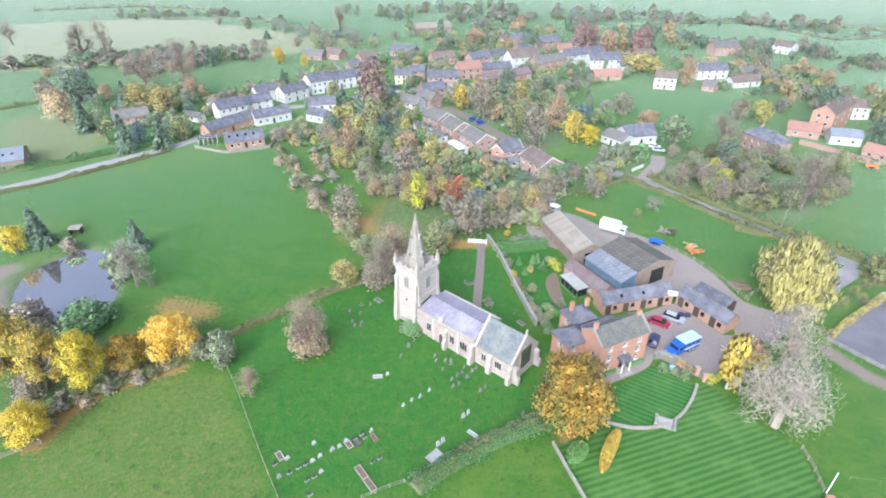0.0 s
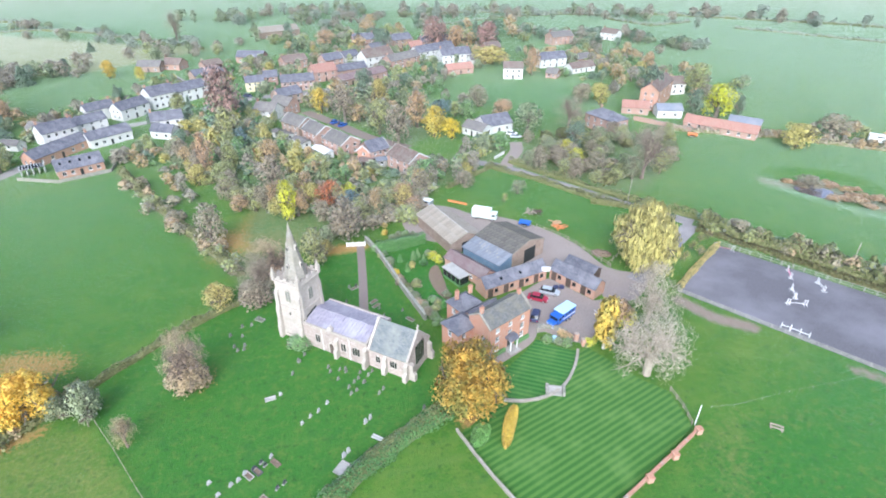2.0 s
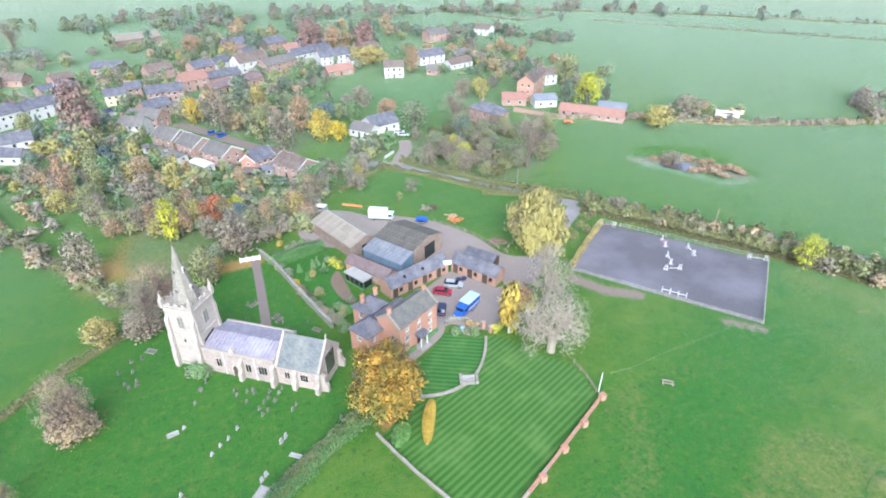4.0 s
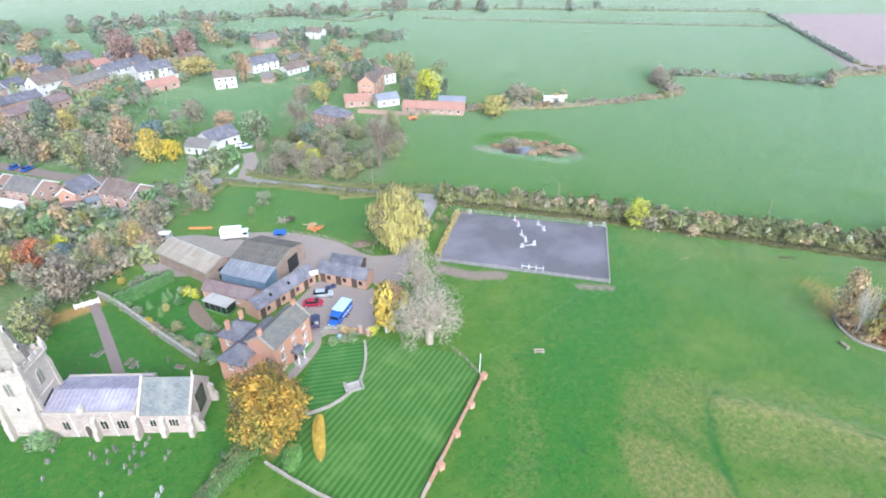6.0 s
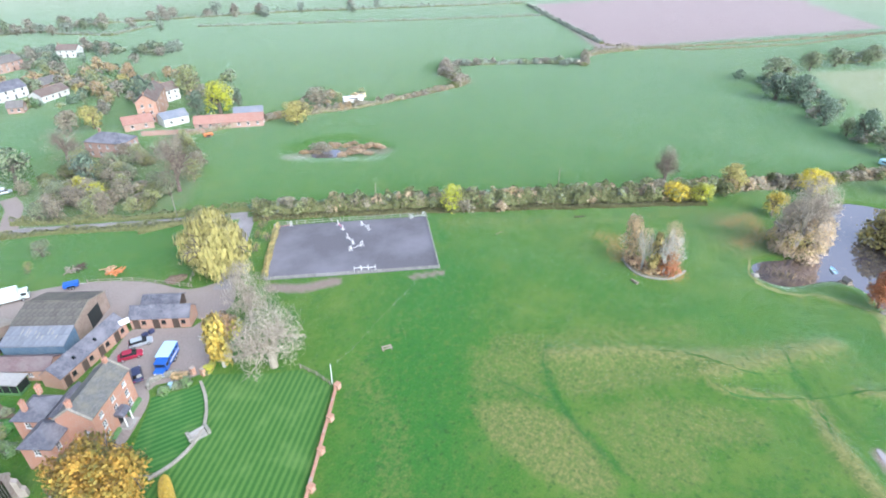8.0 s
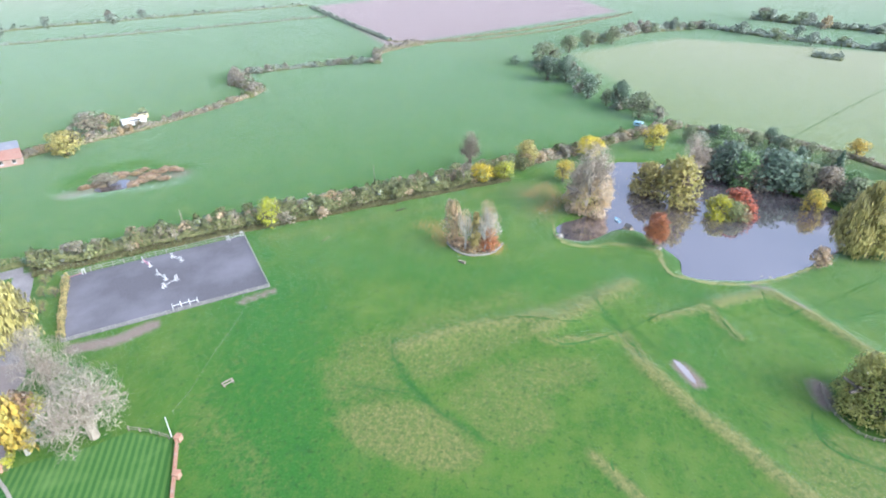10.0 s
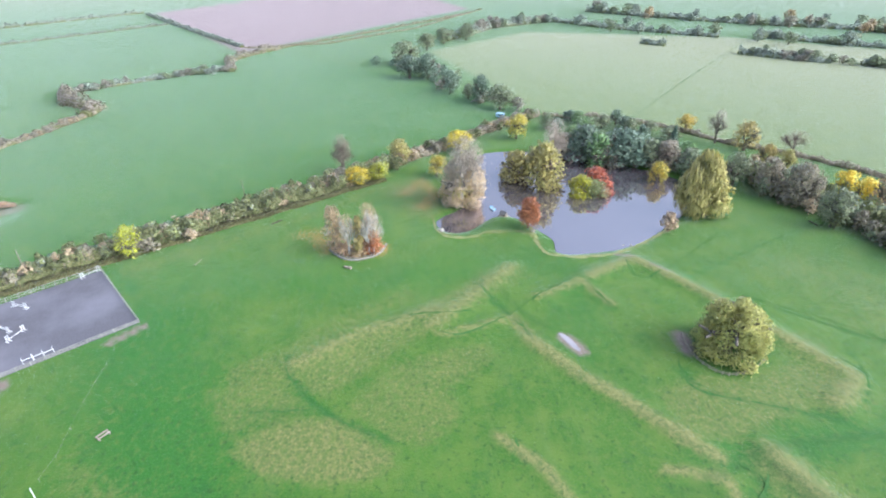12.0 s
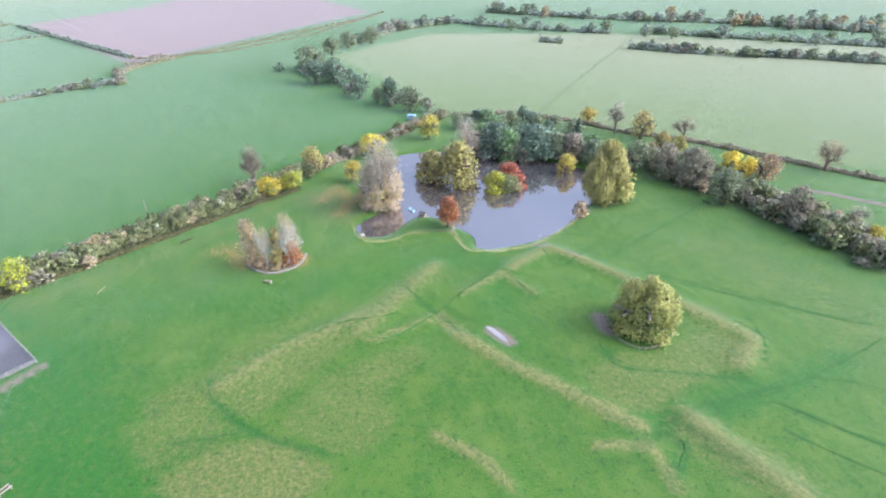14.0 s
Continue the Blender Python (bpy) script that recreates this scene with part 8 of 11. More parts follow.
bare_tree(-35.0, 65.7, 5.6, 2.2, TWIG, "small reddish leafless tree in the churchyard", haze=L_RUST, near=True)
broadleaf(-25.4, 99.8, 5.5, 3.2, L_WILLOW, "small yellow-green tree on the churchyard hedge")
bush(-73.7, 82.8, 5.1, 5.5, L_GREEN, "dark green bush on the pond bank", fine=True)
conifer(-104.4, 113.6, 11.1, 4.1, L_DARK, "tall dark conifer by the small pond")
conifer(-79.1, 112.5, 8.9, 3.2, L_DARK, "dark conifer by the small pond")
broadleaf(-107.1, 109.1, 7.4, 3.0, L_YELLOW, "pale yellow tree by the small pond")
bush(-95.7, 111.7, 3.3, 2.5, L_GREY, "rounded brown bush on the pond bank")
bare_tree(-71.0, 96.5, 11.7, 4.1, BARK, "leafless tree leaning over the small pond")
bush(-76.1, 99.7, 7.2, 3.0, L_GREYGREEN, "grey-green scrub at the pond's edge")
bush(-83.8, 80.7, 6.4, 5.0, L_GREY, "pale brown scrub on the pond bank", fine=True)
bush(-91.7, 107.3, 0.9, 3.2, L_GREEN, "low green rushes growing in the pond")
bush(-83.9, 106.6, 1.5, 2.3, L_GREEN, "low green rushes growing in the pond")
column_tree(47.0, 70.8, 11.1, 3.0, L_GOLD, "golden birch tree beside the yard", bark=BIRCH_BARK, name="birch_tree")
bare_tree(51.3, 62.7, 11.9, 7.0, BARK_PALE, "large pale leafless tree at the lawn's edge", near=True)
bare_tree(58.8, 75.7, 13.0, 5.2, BARK_PALE, "pale leafless tree beside the drive", near=True)
bush(53.5, 76.7, 5.4, 2.4, L_RUST, "rusty shrub by the yard entrance")
bush(54.6, 75.9, 3.6, 2.2, L_LIME, "lime green shrub by the yard entrance")
willow(70.6, 98.1, 14.1, 8.1, L_WILLOW, "large pale gold weeping willow by the lane", near=True)
bare_tree(-17.4, 99.9, 11.0, 4.2, TWIG, "brown nearly bare tree behind the church", haze=L_GREY, near=True)
bush(-18.2, 101.0, 4.6, 4.0, L_GREY, "brown bramble thicket behind the church", fine=True)
bare_tree(-15.5, 108.7, 9.5, 5.2, TWIG, "rusty brown tree behind the church", haze=L_TAN, near=True)
bush(-14.6, 109.4, 4.4, 4.4, L_TAN, "rusty bramble thicket behind the church", fine=True)
broadleaf(-30.2, 126.3, 11.2, 4.2, L_GREY, "pale brown thinning tree on the hedge", thin=True)
column_tree(-11.9, 136.6, 11.1, 3.0, L_LIME, "slender lime yellow tree behind the spire")
broadleaf(-1.2, 141.7, 7.7, 3.5, L_RED, "russet red tree in the wooded garden")
broadleaf(-5.6, 112.3, 9.1, 3.5, L_OLIVE, "olive tree beside the church gate", thin=True)
broadleaf(2.8, 122.5, 10.9, 4.8, L_GREY, "bare brown tree beside the church gate", thin=True)
broadleaf(-17.0, 156.8, 10.5, 4.2, L_GREY, "brown tree in the wooded garden", thin=True)
broadleaf(4.5, 136.8, 6.9, 3.7, L_BLUE, "blue-green tree in the wooded garden")
bush(-9.0, 83.9, 2.0, 2.6, L_GREEN, "dense green bush against the church wall", fine=True)
for q in pairs(18.4, 110.6, 19.3, 107.6, 17.2, 109.9):
    conifer(*q, 2.6, 0.9, L_GREEN, "dark clipped yew cone in the manor garden", name="topiary_yew")
# gardens and village
broadleaf(-161.1, 208.7, 12.7, 6.7, L_PEACH, "orange autumn tree at the paddock's corner")
broadleaf(-178.0, 228.0, 11.9, 5.8, L_GREY, "bare brown tree at the paddock's corner", thin=True)
broadleaf(-172.5, 238.8, 12.7, 8.2, L_DARK, "dark evergreen tree by the paddock")
conifer(-144.3, 197.5, 13.4, 4.5, L_DARK, "dark conifer beside the paddock")
broadleaf(-160.7, 239.6, 6.9, 3.9, L_RUST, "rusty autumn tree in a garden")
broadleaf(-140.0, 228.1, 10.4, 5.6, L_WILLOW, "pale lime tree in a garden")
broadleaf(-124.8, 220.7, 10.8, 5.6, L_WILLOW, "pale yellow tree in a garden")
conifer(-118.2, 178.6, 13.9, 4.7, L_DARK, "tall dark conifer by the lane")
conifer(-106.6, 181.0, 12.8, 4.2, L_DARK, "tall dark conifer by the lane")
conifer(-145.4, 228.4, 12.6, 4.6, L_DARK, "dark conifer behind the bungalow")
broadleaf(-117.8, 187.2, 6.9, 3.3, L_BLUE, "blue-green tree in a garden")
broadleaf(-103.5, 190.0, 9.0, 4.0, L_OLIVE, "bronze autumn tree in a garden")
bare_tree(-151.3, 257.9, 17.2, 8.9, TWIG, "tall leafless brown tree by the field", haze=L_GREY)
bare_tree(-130.8, 253.6, 23.1, 8.4, TWIG, "tall leafless brown tree by the field", haze=L_GREY)
broadleaf(-121.5, 240.6, 10.0, 3.3, L_RUST, "rusty tree at the field's edge")
conifer(-142.2, 310.1, 10.2, 5.4, L_DARK, "dark conifer on a distant hedge")
broadleaf(-34.1, 198.5, 13.9, 4.8, L_OLIVE, "tall olive gold tree in the village")
broadleaf(-37.7, 224.3, 21.9, 7.5, L_MAROON, "tall maroon beech in the village", thin=True)
broadleaf(-37.9, 173.2, 13.5, 3.1, L_RUST, "rusty brown tree in a garden", thin=True)
broadleaf(-31.0, 176.0, 8.9, 3.1, L_OLIVE, "olive green tree in a garden")
broadleaf(-29.6, 196.8, 7.1, 3.0, L_BLUE, "blue-green conifer in a garden")
broadleaf(-19.1, 180.1, 7.6, 4.3, L_RUST, "rust orange tree in a garden")
broadleaf(-24.4, 185.2, 3.4, 1.4, L_RED, "small red tree in a garden")
broadleaf(-0.8, 233.6, 9.6, 4.2, L_GOLD, "bright golden village tree")
broadleaf(8.1, 217.9, 14.4, 5.4, L_GREY, "nearly bare brown tree in the village", thin=True)
broadleaf(19.1, 245.9, 13.5, 4.8, L_DARK, "dark evergreen village tree")
broadleaf(23.2, 225.9, 13.5, 3.8, L_WILLOW, "tall yellowing village tree")
broadleaf(20.0, 200.8, 12.7, 4.2, L_OLIVE, "olive green tree in the village")
broadleaf(25.4, 189.0, 13.3, 4.8, L_GREY, "nearly bare brown tree in the village", thin=True)
broadleaf(35.2, 205.4, 13.2, 5.5, L_RUST, "rust orange tree in the village")
broadleaf(39.6, 193.4, 10.9, 5.1, L_GOLD, "golden tree beside the white house")
broadleaf(45.5, 190.4, 7.1, 3.8, L_YELLOW, "yellow green tree beside the white house")
broadleaf(47.1, 216.3, 6.9, 4.8, L_BLUE, "blue-green tree behind the golden one")
broadleaf(56.0, 209.3, 7.8, 3.6, L_GREEN, "green tree by the paddock")
broadleaf(65.8, 227.2, 8.6, 5.2, L_GREY, "brown tree in the paddock", thin=True)
broadleaf(70.1, 207.4, 8.0, 4.4, L_RUST, "rusty tree in the paddock")
broadleaf(75.5, 191.7, 10.2, 6.0, L_GREYGREEN, "grey-green thinning tree in the paddock", thin=True)
bare_tree(91.7, 190.3, 11.8, 7.8, TWIG, "broad leafless tree in the paddock", haze=L_GREY)
broadleaf(107.9, 274.9, 13.0, 4.7, L_RUST, "rusty tree beside the white house", thin=True)
broadleaf(118.8, 218.8, 8.8, 4.5, L_WILLOW, "rounded yellow-green bush in the paddock")
broadleaf(112.1, 223.1, 8.0, 4.8, L_GREY, "brown bush in the paddock")
broadleaf(78.1, 161.6, 6.7, 2.9, L_LIME, "bright lime yellow tree by the lane")
broadleaf(78.9, 155.1, 6.0, 3.3, L_LIME, "bright lime yellow tree by the lane")
broadleaf(84.3, 169.0, 9.8, 3.6, L_DARK, "dark evergreen beside the brick house")
broadleaf(72.2, 352.3, 18.1, 8.5, L_MAROON, "copper beech beyond the village")
broadleaf(84.5, 344.1, 14.1, 6.9, L_RUST, "rust tree beyond the village")
conifer(100.9, 360.6, 16.5, 5.3, L_DARK, "dark evergreen beyond the village")
conifer(113.8, 364.4, 14.6, 6.8, L_DARK, "dark evergreen beyond the village")
broadleaf(104.1, 344.5, 15.7, 7.7, L_MAROON, "maroon tree beyond the village")
broadleaf(-105.2, 316.5, 8.5, 4.0, L_GOLD, "small golden tree beyond the cottages")
broadleaf(-88.6, 309.2, 6.2, 2.7, L_GOLD, "small golden tree beyond the cottages")
broadleaf(5.4, 377.4, 9.3, 6.7, L_RUST, "rust tree beyond the village")
broadleaf(39.0, 347.3, 13.3, 6.8, L_DARK, "dark evergreen in the village")
broadleaf(95.3, 304.8, 8.9, 11.6, L_WILLOW, "yellowing trees in a village garden")
conifer(-89.3, 270.3, 8.1, 3.2, L_DARK, "dark yew in a garden")
conifer(-54.1, 242.3, 8.6, 2.4, L_DARK, "dark conifer by the white house")
broadleaf(-58.0, 241.6, 8.7, 3.6, L_OLIVE, "yellow climber tree by the white house")
bare_tree(-216.7, 314.6, 21.9, 7.6, BARK, "distant leafless oak in the fields", haze=L_GREY)
bare_tree(-203.7, 314.8, 22.8, 6.1, BARK, "distant leafless oak in the fields", haze=L_GREY)
bare_tree(-295.6, 363.5, 13.6, 5.3, BARK, "distant leafless tree on a hedge", haze=L_GREY)
conifer(-136.1, 391.1, 6.3, 3.7, L_DARK, "small conifer alone in a field")
bare_tree(-91.3, 419.0, 17.9, 7.8, BARK, "distant leafless tree on a hedge", haze=L_GREY)
bush(4.9, 148.5, 4.0, 2.6, L_LIME, "yellow-green shrub in the wooded garden")
# round the brick farm
broadleaf(156.9, 191.2, 13.1, 6.7, L_LIME, "yellow-green tree behind the farm")
broadleaf(148.7, 194.7, 10.4, 3.8, L_DARK, "dark evergreen behind the farm")
broadleaf(166.0, 189.9, 8.3, 2.2, L_DARK, "dark evergreen behind the farm")
broadleaf(169.9, 225.1, 12.9, 6.7, L_OLIVE, "olive tree behind the farm")
broadleaf(172.3, 270.9, 9.2, 3.6, L_RUST, "rust tree behind the farm")
broadleaf(141.6, 216.6, 15.3, 4.3, L_DARK, "evergreen behind the farmhouse")
broadleaf(162.9, 154.6, 8.0, 6.7, L_WILLOW, "rounded yellow-green bush by the farm")
broadleaf(185.1, 161.8, 7.4, 7.3, L_GREY, "brown scrub by the farm", thin=True)
bare_tree(95.2, 141.5, 16.3, 6.7, TWIG, "leafless tree before the brick house", haze=L_GREY)
broadleaf(142.5, 125.4, 3.4, 4.2, L_GREY, "brown scrub in the reedy hollow")
# the hedgerow and the large pond
broadleaf(121.7, 62.7, 7.9, 3.6, L_LIME, "round lime yellow tree on the hedgerow")
bare_tree(169.3, 13.2, 10.3, 3.2, TWIG, "thin leafless tree on the hedgerow", haze=L_GREY)
broadleaf(159.1, 8.4, 5.3, 4.1, L_YELLOW, "bright yellow tree on the hedgerow")
broadleaf(161.5, 1.9, 5.7, 3.4, L_LIME, "yellow-green tree on the hedgerow")
broadleaf(175.6, -4.9, 7.5, 4.8, L_WILLOW, "pale gold tree on the hedgerow")
bare_tree(170.6, 13.9, 11.5, 3.9, TWIG, "thin leafless tree on the hedgerow", haze=L_GREY)
broadleaf(162.3, -16.5, 6.7, 3.2, L_GOLD, "golden tree on the pond bank")
broadleaf(184.3, -26.5, 6.8, 5.4, L_YELLOW, "bright yellow tree on the pond bank")
bare_tree(140.2, -21.3, 19.2, 7.1, BARK_PALE, "large pale leafless willow on the pond bank", near=True)
dome_willow(143.6, -22.0, 14.0, 7.0, L_STRAW, "pale tan thinning willow on the pond bank")
bush(143.9, -20.8, 6.9, 5.5, L_WILLOW, "pale gold willow scrub on the pond bank", fine=True)
bush(158.3, -41.9, 9.4, 5.8, L_WILLOW, "yellow-green willow scrub on the pond island", fine=True)
bush(152.5, -48.3, 13.5, 7.1, L_WILLOW_GREEN, "yellow-green willow scrub on the pond island", fine=True)
bare_tree(166.4, -55.5, 16.3, 4.9, BARK_PALE, "bare pale tree on the pond island")
bush(145.0, -58.6, 6.4, 4.4, L_LIME, "lime shrub on the small island", fine=True)
bush(144.2, -61.8, 5.4, 4.2, L_OLIVE, "olive shrub on the small island", fine=True)
bush(147.2, -63.4, 7.6, 4.6, L_RED, "red shrub on the small island", fine=True)
bush(145.6, -66.2, 4.2, 3.0, L_RED, "low red shrub on the small island", fine=True)
bush(143.4, -64.4, 3.4, 2.8, L_RUST, "orange undergrowth on the small island", fine=True)
broadleaf(125.0, -37.1, 8.5, 3.3, L_RED, "round russet red tree on the pond spit", near=True)
willow(128.6, -86.6, 17.2, 6.8, L_WILLOW, "tall pale willow on the pond bank", near=True)
bush(127.2, -88.3, 10.8, 5.9, L_WILLOW_GREEN, "grey-green willow scrub on the pond bank", fine=True)
broadleaf(194.6, -50.0, 8.7, 4.1, L_GOLD, "golden tree beyond the pond")
bush(171.9, -67.8, 12.1, 7.0, L_DARK, "dark green thicket on the far pond bank", fine=True)
bush(166.5, -80.6, 10.8, 8.7, L_DARK, "dark green thicket on the far pond bank", fine=True)
bush(167.6, -71.4, 10.7, 5.6, L_GREEN, "green thicket on the far pond bank", fine=True)
bush(162.7, -87.3, 8.9, 4.7, L_GREYGREEN, "grey-green thicket on the far pond bank", fine=True)
bush(176.5, -62.5, 8.5, 5.5, L_GREY, "brown twiggy thicket on the far pond bank", fine=True)
bush(166.8, -74.6, 8.0, 5.0, L_GREY, "brown twiggy thicket on the far pond bank", fine=True)
bush(164.0, -83.8, 7.0, 5.4, L_DARK, "dark green thicket on the far pond bank", fine=True)
bush(160.5, -92.5, 9.0, 5.0, L_GREY, "brown twiggy thicket on the far pond bank", fine=True)
bush(155.0, -97.8, 8.0, 5.2, L_GREYGREEN, "grey-green thicket on the far pond bank", fine=True)
bush(148.0, -99.6, 8.2, 5.0, L_GREY, "brown twiggy thicket on the far pond bank", fine=True)
conifer(172.4, -100.3, 11.0, 3.2, L_DARK, "dark conifer on the far pond bank")
broadleaf(151.3, -85.5, 7.0, 3.4, L_GOLD, "small golden tree on the pond's edge")
dome_willow(73.0, -62.8, 11.6, 6.9, L_WILLOW_GREEN, "large rounded green willow inside a low fence in the meadow")
bush(119.6, -73.6, 4.6, 2.4, L_TAN, "brown bush at the pond's edge")
bare_tree(181.3, -121.9, 11.6, 4.2, BARK, "leafless tree on the far lane")
broadleaf(173.1, -128.1, 9.9, 4.9, L_WILLOW, "yellowing tree on the far lane", thin=True)
broadleaf(195.8, -117.8, 6.3, 3.8, L_GOLD, "golden tree on the far lane", thin=True)
bare_tree(168.4, -143.7, 7.8, 5.1, TWIG, "leafless tree on the far lane", haze=L_GREY)
bare_tree(128.7, -169.0, 9.8, 5.4, TWIG, "bare rusty oak in the pale field", haze=L_RUST)
broadleaf(159.0, -126.9, 7.2, 3.2, L_WILLOW, "yellow-green tree in the shelter belt")
broadleaf(153.4, -130.2, 7.1, 2.9, L_WILLOW, "yellow-green tree in the shelter belt")
broadleaf(144.7, -106.8, 10.1, 4.6, L_GREYGREEN, "grey-green tree in the shelter belt")
broadleaf(138.1, -113.0, 10.8, 4.7, L_GREY, "bare brown tree in the shelter belt")
broadleaf(129.8, -118.2, 11.8, 5.4, L_GREY, "bare brown tree in the shelter belt")
broadleaf(116.6, -117.9, 10.5, 4.5, L_GREYGREEN, "grey-green tree in the shelter belt")
broadleaf(133.5, -134.7, 7.9, 4.2, L_ORANGE, "amber tree in the shelter belt")
broadleaf(126.0, -134.8, 8.3, 4.2, L_ORANGE, "amber tree in the shelter belt")
broadleaf(120.4, -135.5, 11.7, 4.2, L_RUST, "rust tree in the shelter belt", thin=True)
broadleaf(100.2, -127.3, 10.7, 4.0, L_GREY, "bare brown tree in the shelter belt")
broadleaf(84.9, -137.0, 5.7, 2.6, L_GOLD, "amber tree in the shelter belt")
bare_tree(92.1, -139.2, 7.3, 3.9, BARK, "leafless tree behind the shelter belt")
# copse in the far pasture
broadleaf(326.3, -15.8, 11.6, 8.8, L_GREYGREEN, "dark copse tree in the pasture")
broadleaf(291.9, -15.7, 11.1, 7.6, L_DARK, "dark copse tree in the pasture")
broadleaf(288.6, -24.9, 12.4, 5.8, L_DARK, "dark copse tree in the pasture")
broadleaf(260.2, -33.2, 9.9, 5.3, L_DARK, "dark tree on the pasture's edge")
broadleaf(242.7, -44.4, 12.1, 4.1, L_DARK, "dark tree on the pasture's edge")
broadleaf(232.5, -51.6, 10.0, 6.1, L_GREYGREEN, "grey-green tree on the pasture's edge")
broadleaf(248.6, -40.1, 6.9, 3.3, L_GREYGREEN, "grey-green tree on the pasture's edge")
broadleaf(395.1, -61.3, 10.6, 5.9, L_GREYGREEN, "grey-green tree on a distant hedgerow")
broadleaf(383.5, -44.3, 9.5, 5.7, L_GREYGREEN, "grey-green tree on a distant hedgerow")
broadleaf(364.3, -31.3, 9.6, 6.1, L_GREYGREEN, "grey-green tree on a distant hedgerow")
# birches on their fenced island of leaves
broadleaf(119.1, 13.3, 11.5, 2.7, L_PEACH, "slender orange birch on a ringed island", bark=BIRCH_BARK, name="birch_tree", full=True)
bare_tree(116.6, 10.0, 10.5, 2.6, BIRCH_BARK, "slender bronze birch on a ringed island", haze=L_PEACH)
column_tree(115.9, 7.5, 10.0, 1.8, L_WILLOW, "slender yellow birch on a ringed island", bark=BIRCH_BARK, name="birch_tree")
bare_tree(116.7, 5.1, 12.9, 3.2, BIRCH_BARK, "bare birch on a ringed island", haze=L_PEACH)
bare_tree(117.2, 4.0, 11.4, 2.8, BIRCH_BARK, "thin bronze birch on a ringed island", haze=L_RUST)
bush(117.5, 4.2, 5.6, 2.6, L_RED, "red shrub on the ringed island", fine=True)
bush(118.0, 11.6, 2.4, 2.6, L_PEACH, "rusty undergrowth on the ringed island")
bush(116.4, 7.7, 2.2, 2.4, L_RUST, "brown undergrowth on the ringed island")
run_wall("stone_edging", dense(smooth_line(pairs(119.4, 15.0, 115.8, 12.4, 113.9, 9.4, 114.4, 5.5, 116.6, 2.5, 120.8, 0.7), steps=5), 0.8), 0.35, 0.3, RUBBLE, "low pale stone edging of the birch island", category="edging")


def quad_array(mesh):
    co = np.empty(len(mesh.vertices) * 3)
    mesh.vertices.foreach_get("co", co)
    ix = np.empty(len(mesh.loops), int)
    mesh.loops.foreach_get("vertex_index", ix)
    nr = np.empty(len(mesh.loops) * 3, np.float32)
    mesh.corner_normals.foreach_get("vector", nr)
    out = np.concatenate([co.reshape(-1, 3)[ix], nr.reshape(-1, 3)], 1)
    bpy.data.meshes.remove(mesh)
    return out


FAR_CROWNS = [quad_array(crown_mesh("crown", 700 + s, 280, 0.2, L_GREY, lobes=14, lobe=0.46)) for s in range(4)]
FAR_BUSHES = [quad_array(crown_mesh("crown", 720 + s, 140, 0.305, L_GREY, lobes=9, lobe=0.55, low=0.2, shape="dome")) for s in range(3)]
FAR_TRUNKS = [quad_array(branch_mesh("trunk", 740 + s, BARK, depth=1, kids=3, fork=0.4)) for s in range(2)]
WOODLAND = []


def far_plant(x, y, h, r, material):
    """A tree or bush of the joined woodland."""
    k = len(WOODLAND)
    turn = k * 2.4
    shape = FAR_BUSHES[k % 3] if h < 4 else FAR_CROWNS[k % 4]
    for q, m in ((shape, material), (FAR_TRUNKS[k % 2] * np.array([0.6, 0.6, 0.7, 1, 1, 1]), BARK)):
        c, s = math.cos(turn), math.sin(turn)
        out = np.column_stack([(q[:, 0] * c - q[:, 1] * s) * r + x, (q[:, 0] * s + q[:, 1] * c) * r + y, q[:, 2] * h + z_at(x, y), q[:, 3] * c - q[:, 4] * s, q[:, 3] * s + q[:, 4] * c, q[:, 5]])
        WOODLAND.append((out, m))


def grove(poly, n, hs, rs, mats, label, seed, thin=True, single=False):
    """Trees and scrub spread over a plan polygon."""
    rng = random.Random(seed)
    xs, ys = [q[0] for q in poly], [q[1] for q in poly]
    k = tries = 0
    while k < n and tries < n * 40:
        tries += 1
        x, y = rng.uniform(min(xs), max(xs)), rng.uniform(min(ys), max(ys))
        if not bool(inside(np.array([x]), np.array([y]), poly)[0]):
            continue
        if any(math.dist((x, y), f[:2]) < f[2] + 2.0 for f in FOOTPRINTS) or any(float(line_distance(np.array([x]), np.array([y]), w)[0]) < 4.0 for w in WAYS):
            continue
        m = rng.choice(mats)
        h = rng.uniform(*hs)
        if not single:
            far_plant(x, y, h, rng.uniform(*rs), m)
        elif h < 4:
            bush(x, y, h, rng.uniform(*rs), m, label.replace("tree", "bush"))
        else:
            broadleaf(x, y, h, rng.uniform(*rs), m, label, thin=thin and rng.random() < 0.6)
        k += 1


def scrub_line(pts, n, hs, rs, mats, seed, wander=1.5):
    """Bushes and saplings that stand out of a hedgerow."""
    rng = random.Random(seed)
    seg = [math.dist(a, b) for a, b in zip(pts[:-1], pts[1:])]
    for k in range(n):
        d = rng.random() * sum(seg)
        i = 0
        while i < len(seg) - 1 and d > seg[i]:
            d -= seg[i]
            i += 1
        t = min(1.0, d / seg[i])
        x, y = (pts[i][j] + (pts[i + 1][j] - pts[i][j]) * t + rng.gauss(0, wander) for j in (0, 1))
        if any(math.dist((x, y), f[:2]) < f[2] + 1.0 for f in FOOTPRINTS):
            continue
        far_plant(x, y, rng.uniform(*hs), rng.uniform(*rs), rng.choice(mats))


